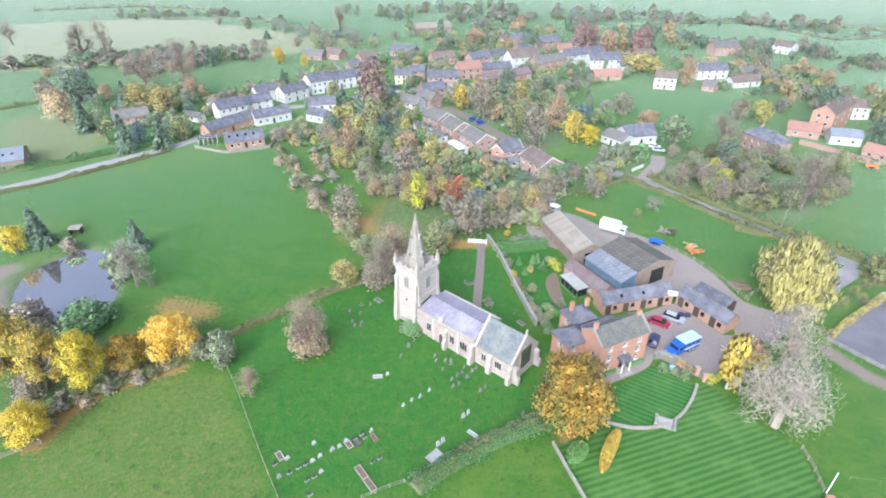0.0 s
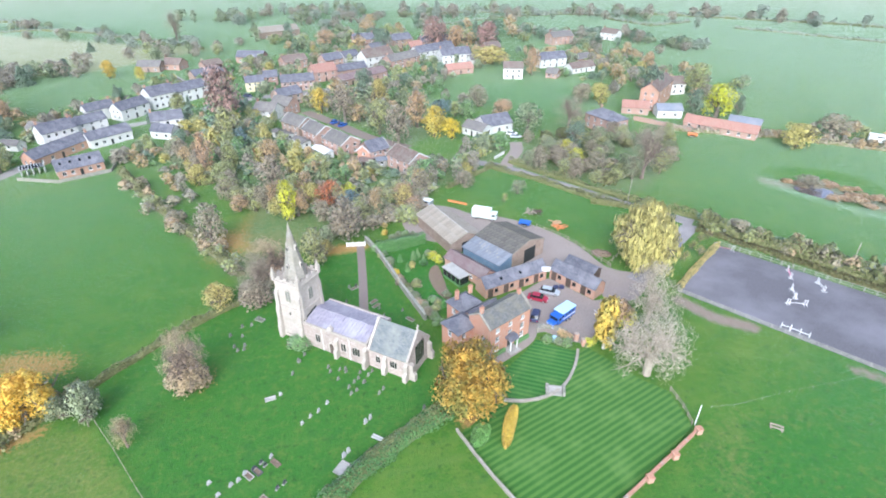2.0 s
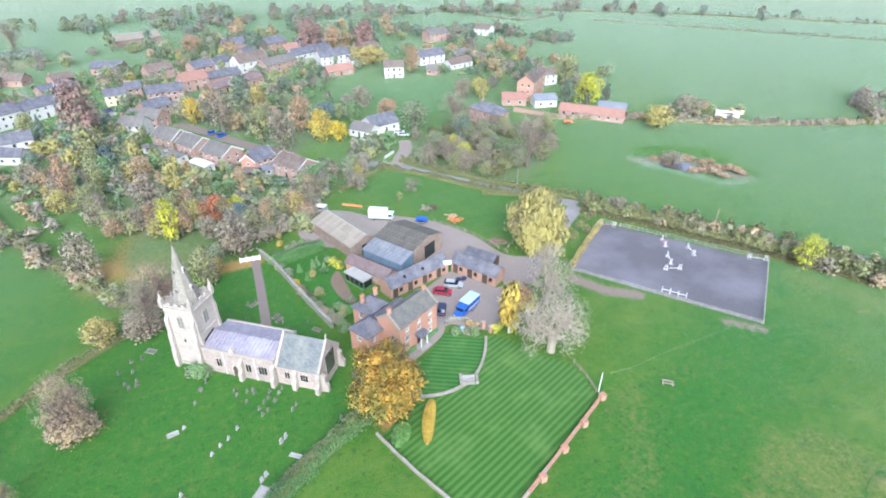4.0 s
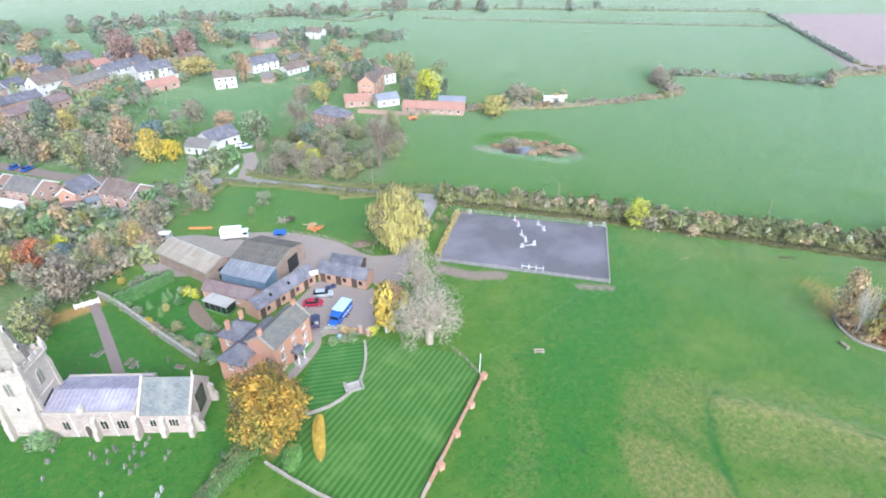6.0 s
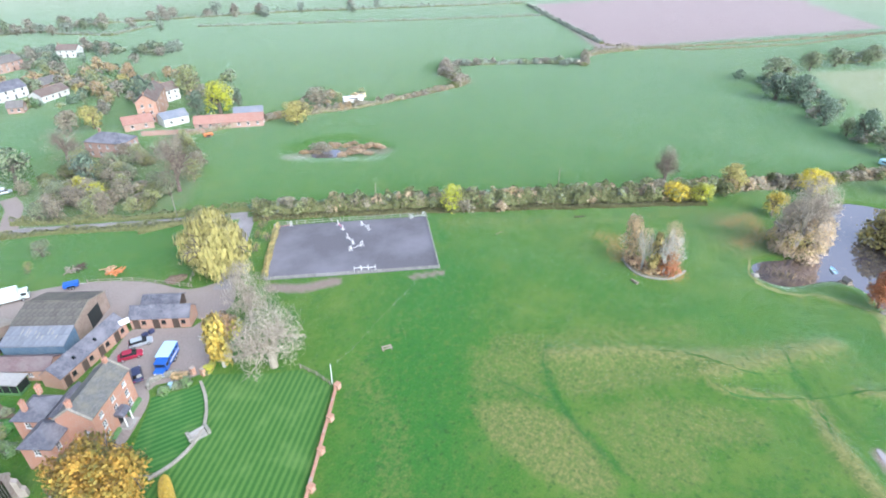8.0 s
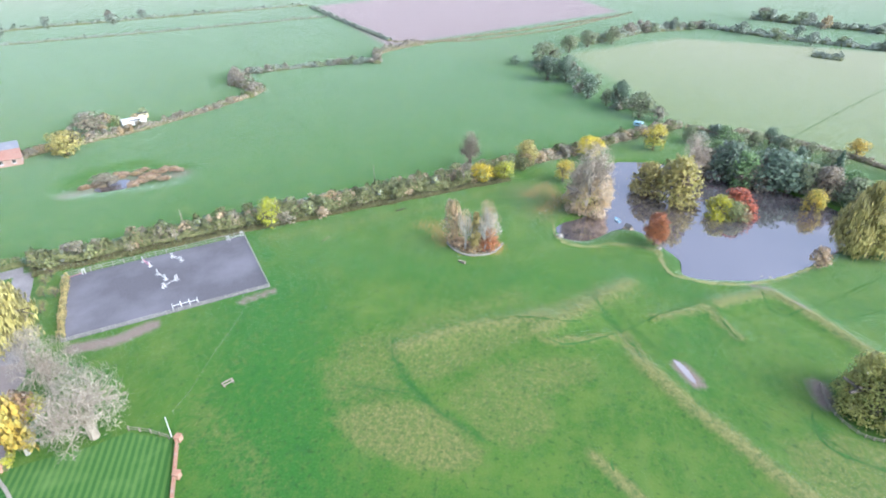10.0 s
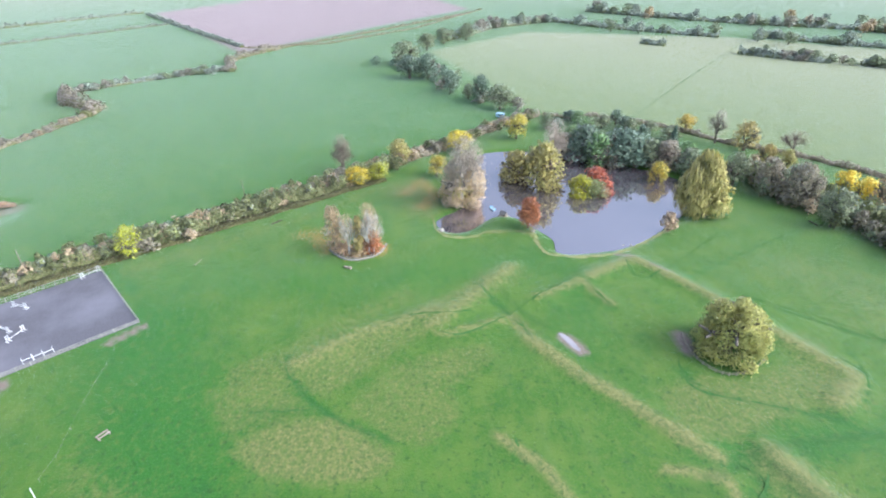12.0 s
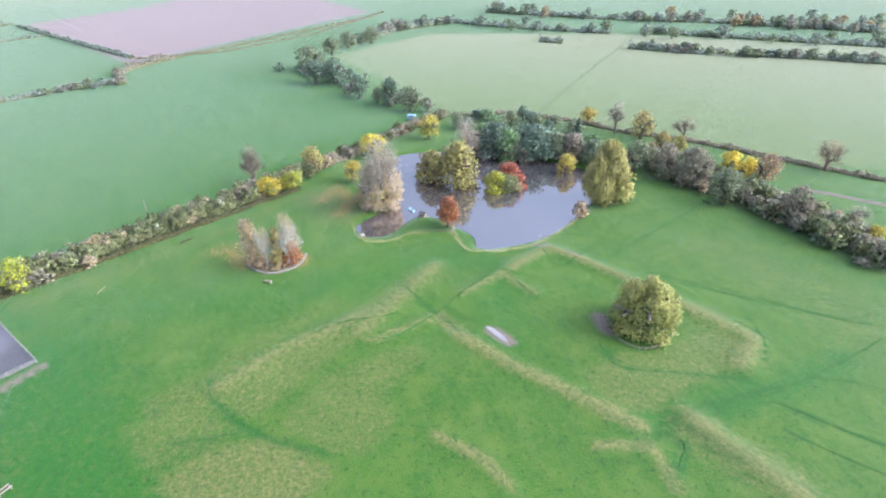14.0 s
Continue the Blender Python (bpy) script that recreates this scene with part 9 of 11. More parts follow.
grove(pairs(53.7, 160.6, 70.7, 182.1, 97.2, 190.3, 125.9, 171.8, 111.6, 149.9, 90.9, 131.7, 82.7, 132.9, 69.2, 150.1), 80, (3.0, 7), (2.0, 3.8), [L_GREY, L_OLIVE, L_GREYGREEN, L_GREY, L_HEDGE], "mixed thicket tree by the lane", 5, single=True)
grove(pairs(-55.5, 197.4, -33.6, 170.1, -20.2, 152.5, -6.4, 153.0, 7.1, 141.9, 27.6, 150.3, 21.8, 128.8, 9.8, 128.3, -2.3, 127.9, -19.3, 144.5, -29.2, 144.1), 85, (2.5, 7.5), (1.8, 3.8), [L_GREY, L_OLIVE, L_GREYGREEN, L_RUST, L_GREY, L_OLIVE, L_WILLOW], "mixed garden tree behind the church", 6, single=True)
grove(pairs(21.2, 154.2, 33.6, 168.0, 56.4, 187.0, 62.7, 174.0, 46.4, 159.4, 32.4, 148.6, 22.5, 135.4), 34, (2.5, 6.5), (1.8, 3.4), [L_GREY_HAZED, L_OLIVE, L_GREEN, L_GREYGREEN], "mixed garden tree by the paddock", 7)
grove(pairs(-69.1, 233.5, -49.2, 262.2, -24.0, 227.1, -12.0, 187.0, -26.1, 170.4, -46.9, 197.7), 60, (2.2, 7), (1.6, 3.6), [L_GREEN, L_OLIVE, L_GREYGREEN, L_GREY_HAZED, L_DARK, L_WILLOW], "mixed autumn tree in village gardens", 8)
grove(pairs(-10.4, 244.6, 21.9, 275.6, 47.1, 276.7, 38.1, 229.7, 17.6, 206.9, 2.2, 228.2), 40, (3, 9), (2.2, 4.3), [L_GREY_HAZED, L_OLIVE, L_GREYGREEN, L_RUST], "mixed autumn tree in village gardens", 9)
grove(pairs(-50.6, 415.6, 75.0, 445.0, 172.4, 392.5, 127.5, 346.1, 63.7, 369.1, -22.0, 348.2), 48, (5, 11), (3.5, 6), [L_GREYGREEN, L_GREY_HAZED, L_DARK, L_OLIVE, L_RUST], "distant mixed tree beyond the village", 10)
grove(pairs(132.3, 330.9, 185.8, 305.8, 150.3, 234.2, 146.4, 260.2, 121.2, 291.0), 34, (3, 8), (2.8, 4.5), [L_GREY_HAZED, L_OLIVE, L_GREYGREEN, L_RUST], "mixed tree in the village's far gardens", 11)
grove(pairs(150.4, 372.6, 210.7, 366.2, 203.9, 306.6, 186.6, 319.0, 154.6, 347.2), 16, (4, 8), (3, 5), [L_GREY_HAZED, L_GREYGREEN, L_DARK], "grey-green tree on a distant hedgerow", 12)
grove(pairs(-116.3, 336.2, -63.5, 346.5, -48.1, 393.8, -79.0, 392.5, -117.0, 361.7), 12, (4, 7), (3, 4.5), [L_GREY_HAZED, L_GREYGREEN, L_OLIVE], "distant mixed tree behind the cottages", 13)
grove(pairs(-167.8, 238.2, -130.9, 253.8, -105.2, 223.8, -105.3, 192.2, -124.1, 179.6), 16, (3, 7), (2, 3.6), [L_GREEN, L_DARK, L_OLIVE, L_GREYGREEN], "mixed garden tree by the lane", 14)
grove(pairs(-257.1, 300.9, -226.7, 313.4, -172.9, 347.1, -112.4, 323.9, -111.1, 309.6, -167.6, 327.8, -217.9, 299.8, -243.9, 283.4), 26, (4, 8), (3, 5), [L_GREY_HAZED, L_GREYGREEN, L_DARK], "distant field boundary tree", 15)
grove(pairs(160.9, -117.0, 140.2, -131.8, 108.3, -135.3, 81.3, -137.8, 74.4, -129.3, 97.3, -124.5, 123.1, -118.2, 139.6, -107.6), 70, (3.0, 6.5), (2.0, 3.8), [L_GREY, L_GREYGREEN, L_OLIVE, L_GREY, L_HEDGE], "mixed grey-brown tree in the shelter belt", 16)
grove(pairs(214.1, -62.6, 216.3, -83.5, 193.2, -109.0, 169.0, -105.7, 175.8, -81.7, 187.2, -63.6), 16, (3.5, 7), (2.5, 4.2), [L_DARK, L_GREEN, L_GREYGREEN], "dark tree on the far pond bank", 17, single=True)
grove(pairs(20.1, 142.4, 26.7, 137.3, 28.8, 117.4, 24.9, 109.4, 20.8, 119.8), 7, (1.2, 2.2), (0.9, 1.6), [L_GREEN, L_GREYGREEN, L_WILLOW], "garden shrub tree beside the barn", 18, single=True)

grove(pairs(-12.7, 199.1, 7.9, 171.8, 25.7, 163.0, 14.1, 149.8, -3.2, 161.9, -18.5, 170.7), 30, (2.0, 6), (1.5, 3.2), [L_GREEN, L_OLIVE, L_GREYGREEN, L_RUST, L_WILLOW], "mixed autumn tree in the bungalow gardens", 21)
grove(pairs(-73.5, 199.9, -62.3, 207.0, -41.2, 169.8, -30.6, 152.1, -45.4, 155.7, -60.4, 176.8), 14, (2.0, 5), (1.4, 2.8), [L_GREY_HAZED, L_OLIVE, L_RUST], "scrubby brown tree on the hedge line", 22)
grove(pairs(-117.7, 235.8, -99.0, 255.1, -77.5, 288.9, -55.4, 298.6, -52.5, 281.6, -79.0, 271.5, -96.7, 241.1), 26, (2.0, 6), (1.5, 3.2), [L_GREEN, L_OLIVE, L_GREYGREEN, L_GREY_HAZED], "mixed tree behind the white cottages", 23)
grove(pairs(-40.0, 323.9, 12.6, 349.6, 59.8, 343.3, 98.4, 337.1, 83.5, 278.2, 49.9, 276.8, 11.4, 305.2, -35.5, 284.6), 46, (2.5, 7), (1.8, 3.8), [L_GREY_HAZED, L_GREYGREEN, L_OLIVE, L_GREEN, L_RUST], "mixed tree among the village houses", 24)
grove(pairs(41.5, 276.4, 63.9, 277.4, 60.3, 222.8, 66.4, 202.3, 50.8, 198.6, 40.5, 229.7), 16, (2.5, 6), (1.8, 3.4), [L_GREY_HAZED, L_GREYGREEN, L_OLIVE, L_GREEN], "mixed tree at the paddock's edge", 25)
grove(pairs(151.5, 272.7, 171.5, 270.8, 197.6, 264.0, 197.5, 225.0, 171.4, 195.9, 162.3, 227.7, 129.2, 225.9), 24, (3, 7), (2, 4), [L_GREY_HAZED, L_GREYGREEN, L_OLIVE, L_RUST], "mixed tree behind the brick farm", 26)
grove(pairs(166.0, 174.8, 212.5, 160.6, 214.0, 142.0, 180.4, 147.7), 14, (1.6, 4.5), (1.6, 3.0), [L_GREY_HAZED, L_OLIVE, L_RUST], "brown scrub tree beside the farm", 27)
grove(pairs(-88.6, 495.4, 36.8, 517.0, 124.2, 473.9, 73.1, 432.5, -27.4, 435.8), 26, (5, 10), (4, 6.5), [L_HAZED, L_GREYGREEN, L_GREY_HAZED], "far hazy tree beyond the village", 28)
grove(pairs(-318.0, 520.0, -183.0, 461.4, -70.6, 388.7, -81.2, 365.0, -179.8, 429.5, -295.6, 480.7), 16, (4, 8), (3, 5), [L_HAZED, L_GREYGREEN, L_GREY_HAZED], "far hazy tree on a hedge", 29)
grove(pairs(480.3, -135.2, 414.2, -218.2, 356.3, -328.3, 294.4, -399.2, 279.3, -380.7, 333.2, -308.5, 386.3, -204.1, 451.4, -127.1), 22, (4, 9), (3.5, 6), [L_HAZED, L_GREYGREEN], "far hazy tree on a hedge", 30)
grove(pairs(527.4, -204.4, 360.8, -480.7, 329.4, -442.1, 492.4, -191.1), 16, (5, 10), (4, 7), [L_HAZED, L_GREYGREEN, L_RUST], "far hazy tree on a hedge", 31)
grove(pairs(308.3, 456.3, 470.3, 321.7, 439.5, 300.1, 288.2, 427.5), 14, (5, 11), (4, 6), [L_HAZED, L_GREY_HAZED], "far hazy tree on a hedge", 32)

# scrub that fills the village gardens and stands out of the hedgerows
MIXED = [L_GREYGREEN, L_OLIVE, L_GREEN, L_TAN, L_GREY_HAZED, L_WILLOW, L_DARK, L_GREEN, L_GREYGREEN]
grove(pairs(-25.5, 198.6, 15.5, 172.1, 35.5, 168.1, 66.9, 189.1, 42.0, 155.0, 28.8, 146.5, 21.8, 128.8, 6.8, 128.2, -16.0, 144.7, -43.3, 180.2), 130, (1.2, 4.5), (1.2, 2.8), MIXED, "", 41)
grove(pairs(-70.6, 190.5, -57.8, 207.2, -49.2, 262.2, -28.6, 273.6, -14.5, 227.5, -19.0, 175.8, -32.8, 165.3), 110, (1.2, 5), (1.2, 3.0), MIXED, "", 42)
grove(pairs(-59.5, 323.1, 13.3, 376.3, 107.0, 370.8, 111.6, 315.9, 46.8, 256.2, 17.2, 200.3, -10.1, 235.9), 170, (1.5, 6), (1.5, 3.6), MIXED, "", 43)
grove(pairs(-173.3, 247.2, -135.0, 269.3, -103.6, 232.1, -97.7, 189.4, -122.1, 179.7), 60, (1.5, 5), (1.5, 3.0), [L_GREEN, L_DARK, L_GREYGREEN, L_TAN, L_OLIVE], "", 44)
grove(pairs(-115.9, 231.6, -101.6, 255.0, -79.0, 295.1, -59.5, 323.1, -56.0, 302.4, -74.7, 277.3, -95.2, 236.7, -105.3, 212.4), 50, (1.2, 4.5), (1.3, 2.8), MIXED, "", 45)
grove(pairs(116.0, 330.3, 192.9, 319.2, 162.2, 242.9, 140.4, 237.9, 129.2, 250.3, 114.3, 279.4), 80, (1.5, 5.5), (1.5, 3.6), MIXED, "", 46)
grove(pairs(-221.2, 277.1, -216.5, 302.6, -167.0, 334.1, -125.0, 352.5, -113.8, 318.0, -148.2, 292.2, -180.5, 278.7, -196.6, 266.8), 60, (3, 8), (2.5, 4.5), [L_GREY_HAZED, L_GREYGREEN, L_GREY_HAZED, L_TAN], "", 47)
scrub_line(pairs(95.4, 110.9, 109.8, 90.5, 123.1, 70.5, 146.6, 32.8, 165.3, 2.1), 110, (2.2, 4.4), (1.4, 2.6), [L_HEDGE, L_HEDGE, L_OLIVE, L_GREY, L_HEDGE, L_TAN], 51)
scrub_line(pairs(123.1, 64.3, 145.5, 35.5, 175.9, -6.2), 90, (2.2, 4.4), (1.4, 2.6), [L_HEDGE, L_HEDGE, L_OLIVE, L_GREY, L_HEDGE, L_TAN], 52)
scrub_line(pairs(175.9, -6.2, 191.6, -25.8, 221.6, -64.8), 36, (2.0, 3.8), (1.5, 2.6), [L_HEDGE, L_TAN, L_GREY], 53)
scrub_line(pairs(151.3, -110.9, 130.3, -123.9, 102.0, -129.1, 77.3, -132.9), 70, (2.0, 6.0), (1.5, 3.2), [L_GREYGREEN, L_GREY, L_TAN, L_OLIVE, L_HEDGE], 54, 4)
scrub_line(pairs(128.5, 182.5, 163.5, 165.2, 218.1, 132.4, 240.9, 123.8), 50, (1.2, 3.0), (1.2, 2.4), [L_GREY, L_TAN, L_GREY_HAZED], 55)
scrub_line(pairs(280.3, 148.4, 311.4, 105.1, 319.7, 80.9), 30, (1.5, 4.0), (1.8, 3.2), [L_HAZED, L_GREY_HAZED, L_GREYGREEN], 56)
scrub_line(pairs(393.9, -46.8, 442.5, -88.2, 471.7, -142.7), 34, (4, 8), (3, 5), [L_HAZED, L_GREYGREEN, L_GREY_HAZED], 57, 4)
scrub_line(pairs(522.9, -191.4, 449.8, -279.4, 402.0, -367.4, 329.4, -442.1), 60, (4, 9), (3, 6), [L_HAZED, L_GREY_HAZED, L_GREYGREEN], 58, 6)
scrub_line(pairs(331.8, -222.8, 300.0, -260.8, 274.3, -307.8, 248.0, -342.3), 60, (3, 6), (2.5, 4.5), [L_HAZED, L_GREY_HAZED, L_GREYGREEN], 59, 2)
scrub_line(pairs(326.5, -6.0, 299.8, -28.1, 268.2, -35.4, 249.0, -48.2, 232.2, -58.0), 36, (2.5, 6), (2.5, 4.2), [L_GREYGREEN, L_DARK, L_GREY_HAZED], 60, 4)
scrub_line(pairs(-252.2, 294.4, -226.7, 313.4, -168.5, 337.3), 50, (3, 7), (2.5, 4.5), [L_GREY_HAZED, L_GREYGREEN, L_HAZED], 61, 4)
scrub_line(pairs(-290.5, 471.7, -193.9, 491.1, -70.6, 388.7), 30, (3, 7), (2.5, 4.5), [L_GREY_HAZED, L_GREYGREEN, L_HAZED], 62, 4)
scrub_line(pairs(-88.6, 495.4, -2.8, 525.7, 127.0, 485.7, 248.8, 457.2, 290.7, 411.8), 90, (4, 10), (3, 6), [L_GREY_HAZED, L_GREYGREEN, L_HAZED], 63, 14)
scrub_line(pairs(136.4, 397.1, 172.0, 373.5, 206.3, 357.5, 228.5, 314.0), 60, (3, 7), (2.5, 4.5), [L_GREY_HAZED, L_GREYGREEN, L_HAZED, L_DARK], 64, 4)
scrub_line(pairs(-65.5, 182.0, -46.5, 149.3, -30.2, 123.6, -22.3, 111.3), 30, (1.5, 3.6), (1.3, 2.4), [L_TAN, L_GREY, L_OLIVE], 65)
scrub_line(pairs(-69.0, 57.1, -61.3, 66.0, -45.1, 79.3), 26, (1.2, 2.4), (1.0, 1.8), [L_TAN, L_HEDGE, L_GREY], 66)

kinds = []
for co_, m_ in WOODLAND:
    if m_ not in kinds:
        kinds.append(m_)
all_co = np.concatenate([c_ for c_, m_ in WOODLAND])
slots = np.concatenate([np.full(len(c_) // 4, kinds.index(m_)) for c_, m_ in WOODLAND])
wm = bpy.data.meshes.new("woodland")
wm.vertices.add(len(all_co))
wm.vertices.foreach_set("co", all_co[:, :3].ravel())
wm.loops.add(len(all_co))
wm.loops.foreach_set("vertex_index", np.arange(len(all_co)))
wm.polygons.add(len(all_co) // 4)
wm.polygons.foreach_set("loop_start", np.arange(0, len(all_co), 4))
wm.polygons.foreach_set("material_index", slots)
for m_ in kinds:
    wm.materials.append(m_)
wm.update(calc_edges=True)
wm.normals_split_custom_set_from_vertices(all_co[:, 3:])
tagged(new("woodland", wm), "mixed autumn trees and scrub in far gardens and hedgerows", "woodland", kind="stuff")

# hedges
hedge(pairs(-45.3, 79.8, -40.9, 84.6, -36.5, 89.1, -30.6, 94.3, -21.9, 100.5, -16.1, 105.3), 1.6, 1.3, L_HEDGE, "rough low churchyard hedge", 0.35, 60)
hedge(pairs(-45.3, 79.8, -52.5, 72.7, -61.3, 66.0, -68.4, 58.9), 2.5, 1.6, L_HEDGE, "ragged boundary hedge under the autumn trees", 0.4, 60)
hedge(pairs(-65.5, 182.0, -54.3, 162.1, -46.5, 149.3, -38.5, 137.1, -30.2, 123.6, -22.3, 111.3), 2.5, 2.0, L_HEDGE, "overgrown brown hedge across the field", 0.5, 50)
hedge(pairs(-5.4, 48.8, -1.1, 52.7, 4.0, 56.3, 11.3, 60.4, 18.9, 63.6), 3.2, 1.5, L_HEDGE_GREEN, "thick ivy-grown churchyard hedge", 0.26, 170)
hedge(pairs(-5.5, 49.7, 4.0, 57.3, 19.1, 64.8), 1.6, 1.7, L_HEDGE, "brown twiggy growth along the churchyard hedge", 0.28, 50)
hedge(pairs(94.9, 110.4, 109.3, 90.1, 122.5, 70.2, 132.2, 54.7, 145.9, 32.5, 156.8, 15.1, 164.6, 2.0), 4.5, 2.6, L_HEDGE, "tall mixed autumn hedgerow beside the lane", 0.6, 75)
hedge(pairs(123.1, 64.3, 132.3, 52.9, 145.5, 35.5, 161.9, 13.7, 175.9, -6.2), 4.5, 2.6, L_HEDGE, "tall mixed autumn hedgerow beside the lane", 0.6, 75, seed=2)
# low strip, darker than the hedge, along its near foot
hedge(pairs(92.2, 108.4, 106.4, 88.0, 119.4, 68.0, 129.1, 52.5, 142.8, 30.3, 153.7, 12.9, 161.3, 0.2), 2.4, 1.0, L_FRINGE, "low dark leafy fringe along the hedgerow's foot", 0.4, 60)
hedge(pairs(175.9, -6.2, 191.6, -25.8, 210.7, -47.3, 221.6, -64.8), 4.0, 2.4, L_GREY, "brown hedgerow beyond the pond", 0.6, 60)
hedge(pairs(140.6, 44.4, 147.9, 35.8, 151.4, 31.8), 3.0, 3.0, L_OLIVE, "yellowing stretch of the hedgerow", 0.5, 70)
hedge(pairs(133.1, 55.5, 142.2, 44.7), 3.0, 2.9, L_RUST, "rusty stretch of the hedgerow", 0.5, 60)
hedge(pairs(95.2, 113.3, 117.8, 86.5, 141.0, 54.0, 159.2, 25.3), 1.4, 1.3, L_DARK, "trimmed dark hedge on the lane's far side", 0.4, 36)
hedge(pairs(95.8, 113.9, 81.5, 131.0, 64.6, 154.3, 59.0, 163.2), 2.0, 1.6, L_HEDGE, "lane hedge by the thicket", 0.45, 50)
hedge(pairs(89.3, 114.0, 78.8, 127.1, 65.0, 144.7, 50.2, 161.1), 1.4, 1.0, L_HEDGE, "trimmed hedge of the orchard field", 0.4, 45)
hedge(pairs(128.5, 182.5, 145.3, 173.8, 163.5, 165.2, 191.8, 144.4, 218.1, 132.4, 240.9, 123.8), 3.0, 1.6, L_GREY, "bare brown hedge across the pasture", 0.7, 24)
hedge(pairs(240.9, 123.8, 252.0, 122.5, 262.5, 140.2, 280.3, 148.4), 6.0, 4.0, L_GREY, "brown overgrown hedge corner", 0.9, 34)
hedge(pairs(280.3, 148.4, 295.4, 129.1, 311.4, 105.1, 323.5, 82.1), 3.0, 2.0, L_HAZED, "distant hedge between pastures in haze-paled grey-green", 0.9, 18)
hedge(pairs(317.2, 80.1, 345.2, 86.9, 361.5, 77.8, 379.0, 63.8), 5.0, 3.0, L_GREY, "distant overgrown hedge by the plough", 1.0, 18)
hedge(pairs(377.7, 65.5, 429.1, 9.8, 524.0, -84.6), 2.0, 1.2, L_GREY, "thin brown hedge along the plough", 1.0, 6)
hedge(pairs(545.6, 199.1, 448.9, 132.3, 386.9, 87.7), 4.0, 2.0, L_HAZED, "distant hedge between pastures in haze-paled grey-green", 1.2, 9)
hedge(pairs(306.1, 378.3, 360.2, 312.6, 418.2, 242.3, 488.9, 164.9), 2.5, 1.6, L_HAZED, "distant hedge between pastures in haze-paled grey-green", 1.2, 8)
hedge(pairs(76.3, 502.2, 134.4, 503.2, 238.0, 470.2), 3.0, 2.0, L_HAZED, "distant hedge between pastures in haze-paled grey-green", 1.3, 8)
hedge(pairs(268.4, 467.0, 399.5, 372.7, 559.0, 207.8), 3.0, 2.2, L_HAZED, "distant hedge between pastures in haze-paled grey-green", 1.5, 6)
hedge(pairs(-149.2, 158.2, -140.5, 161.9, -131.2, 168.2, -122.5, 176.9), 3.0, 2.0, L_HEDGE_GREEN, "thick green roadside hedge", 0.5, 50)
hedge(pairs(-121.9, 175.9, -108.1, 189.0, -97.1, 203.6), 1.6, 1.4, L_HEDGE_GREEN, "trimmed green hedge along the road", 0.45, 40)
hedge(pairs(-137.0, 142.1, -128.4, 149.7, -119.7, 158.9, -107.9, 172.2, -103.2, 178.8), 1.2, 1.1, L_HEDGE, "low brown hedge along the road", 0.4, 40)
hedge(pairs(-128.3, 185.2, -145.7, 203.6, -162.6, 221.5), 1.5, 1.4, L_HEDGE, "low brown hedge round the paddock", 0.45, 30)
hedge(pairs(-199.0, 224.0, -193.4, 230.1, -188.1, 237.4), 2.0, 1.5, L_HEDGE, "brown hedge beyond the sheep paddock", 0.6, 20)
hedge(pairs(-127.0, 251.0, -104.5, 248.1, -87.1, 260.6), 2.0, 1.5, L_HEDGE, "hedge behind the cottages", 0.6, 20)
hedge(pairs(-247.3, 470.5, -201.1, 484.5, -155.9, 462.5, -69.9, 384.7), 3.0, 2.0, L_HAZED, "distant hedge between pastures in haze-paled grey-green", 1.0, 9)
hedge(pairs(-389.2, 517.1, -308.2, 550.8, -216.4, 524.1), 4.0, 2.5, L_HAZED, "distant hedge between pastures in haze-paled grey-green", 1.4, 7)
hedge(pairs(77.3, 432.6, 158.6, 469.7, 212.2, 471.9, 244.5, 457.0), 2.5, 1.6, L_HAZED, "distant hedge between pastures in haze-paled grey-green", 1.1, 8)
hedge(pairs(235.7, 439.1, 251.5, 401.8, 290.7, 411.8), 3.0, 2.0, L_HAZED, "distant hedge between pastures in haze-paled grey-green", 1.1, 9)
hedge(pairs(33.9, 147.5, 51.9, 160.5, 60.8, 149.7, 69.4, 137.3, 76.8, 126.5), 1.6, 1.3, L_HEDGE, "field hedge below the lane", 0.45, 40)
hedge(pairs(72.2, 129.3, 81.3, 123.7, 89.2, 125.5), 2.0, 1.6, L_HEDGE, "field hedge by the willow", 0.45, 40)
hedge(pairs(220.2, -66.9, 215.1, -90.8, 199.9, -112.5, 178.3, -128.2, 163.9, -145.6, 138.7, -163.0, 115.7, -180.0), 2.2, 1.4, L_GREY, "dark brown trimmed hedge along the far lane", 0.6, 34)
hedge(pairs(331.8, -222.8, 315.0, -240.4, 300.0, -260.8), 5.0, 3.0, L_HAZED, "scrub along a distant hedgerow in haze-paled grey-green", 1.2, 18)
hedge(pairs(294.1, -275.0, 274.3, -307.8, 248.0, -342.3), 5.0, 3.2, L_HAZED, "scrub along a distant hedgerow in haze-paled grey-green", 1.2, 16)
hedge(pairs(370.4, -176.4, 360.3, -188.8), 5.0, 3.0, L_HAZED, "scrub along a distant hedgerow in haze-paled grey-green", 1.2, 18)
hedge(pairs(471.7, -142.7, 431.4, -177.4, 385.9, -241.4), 6.0, 3.0, L_HAZED, "distant hedgerow with scrub in haze-paled grey-green", 1.5, 14)
hedge(pairs(383.4, -269.0, 337.3, -326.5, 288.2, -391.6), 6.0, 3.5, L_HAZED, "distant hedgerow with scrub in haze-paled grey-green", 1.5, 13)
hedge(pairs(522.9, -191.4, 449.8, -279.4, 402.0, -367.4, 329.4, -442.1), 7.0, 3.5, L_HAZED, "far hazy hedgerow between fields", 2.0, 8)
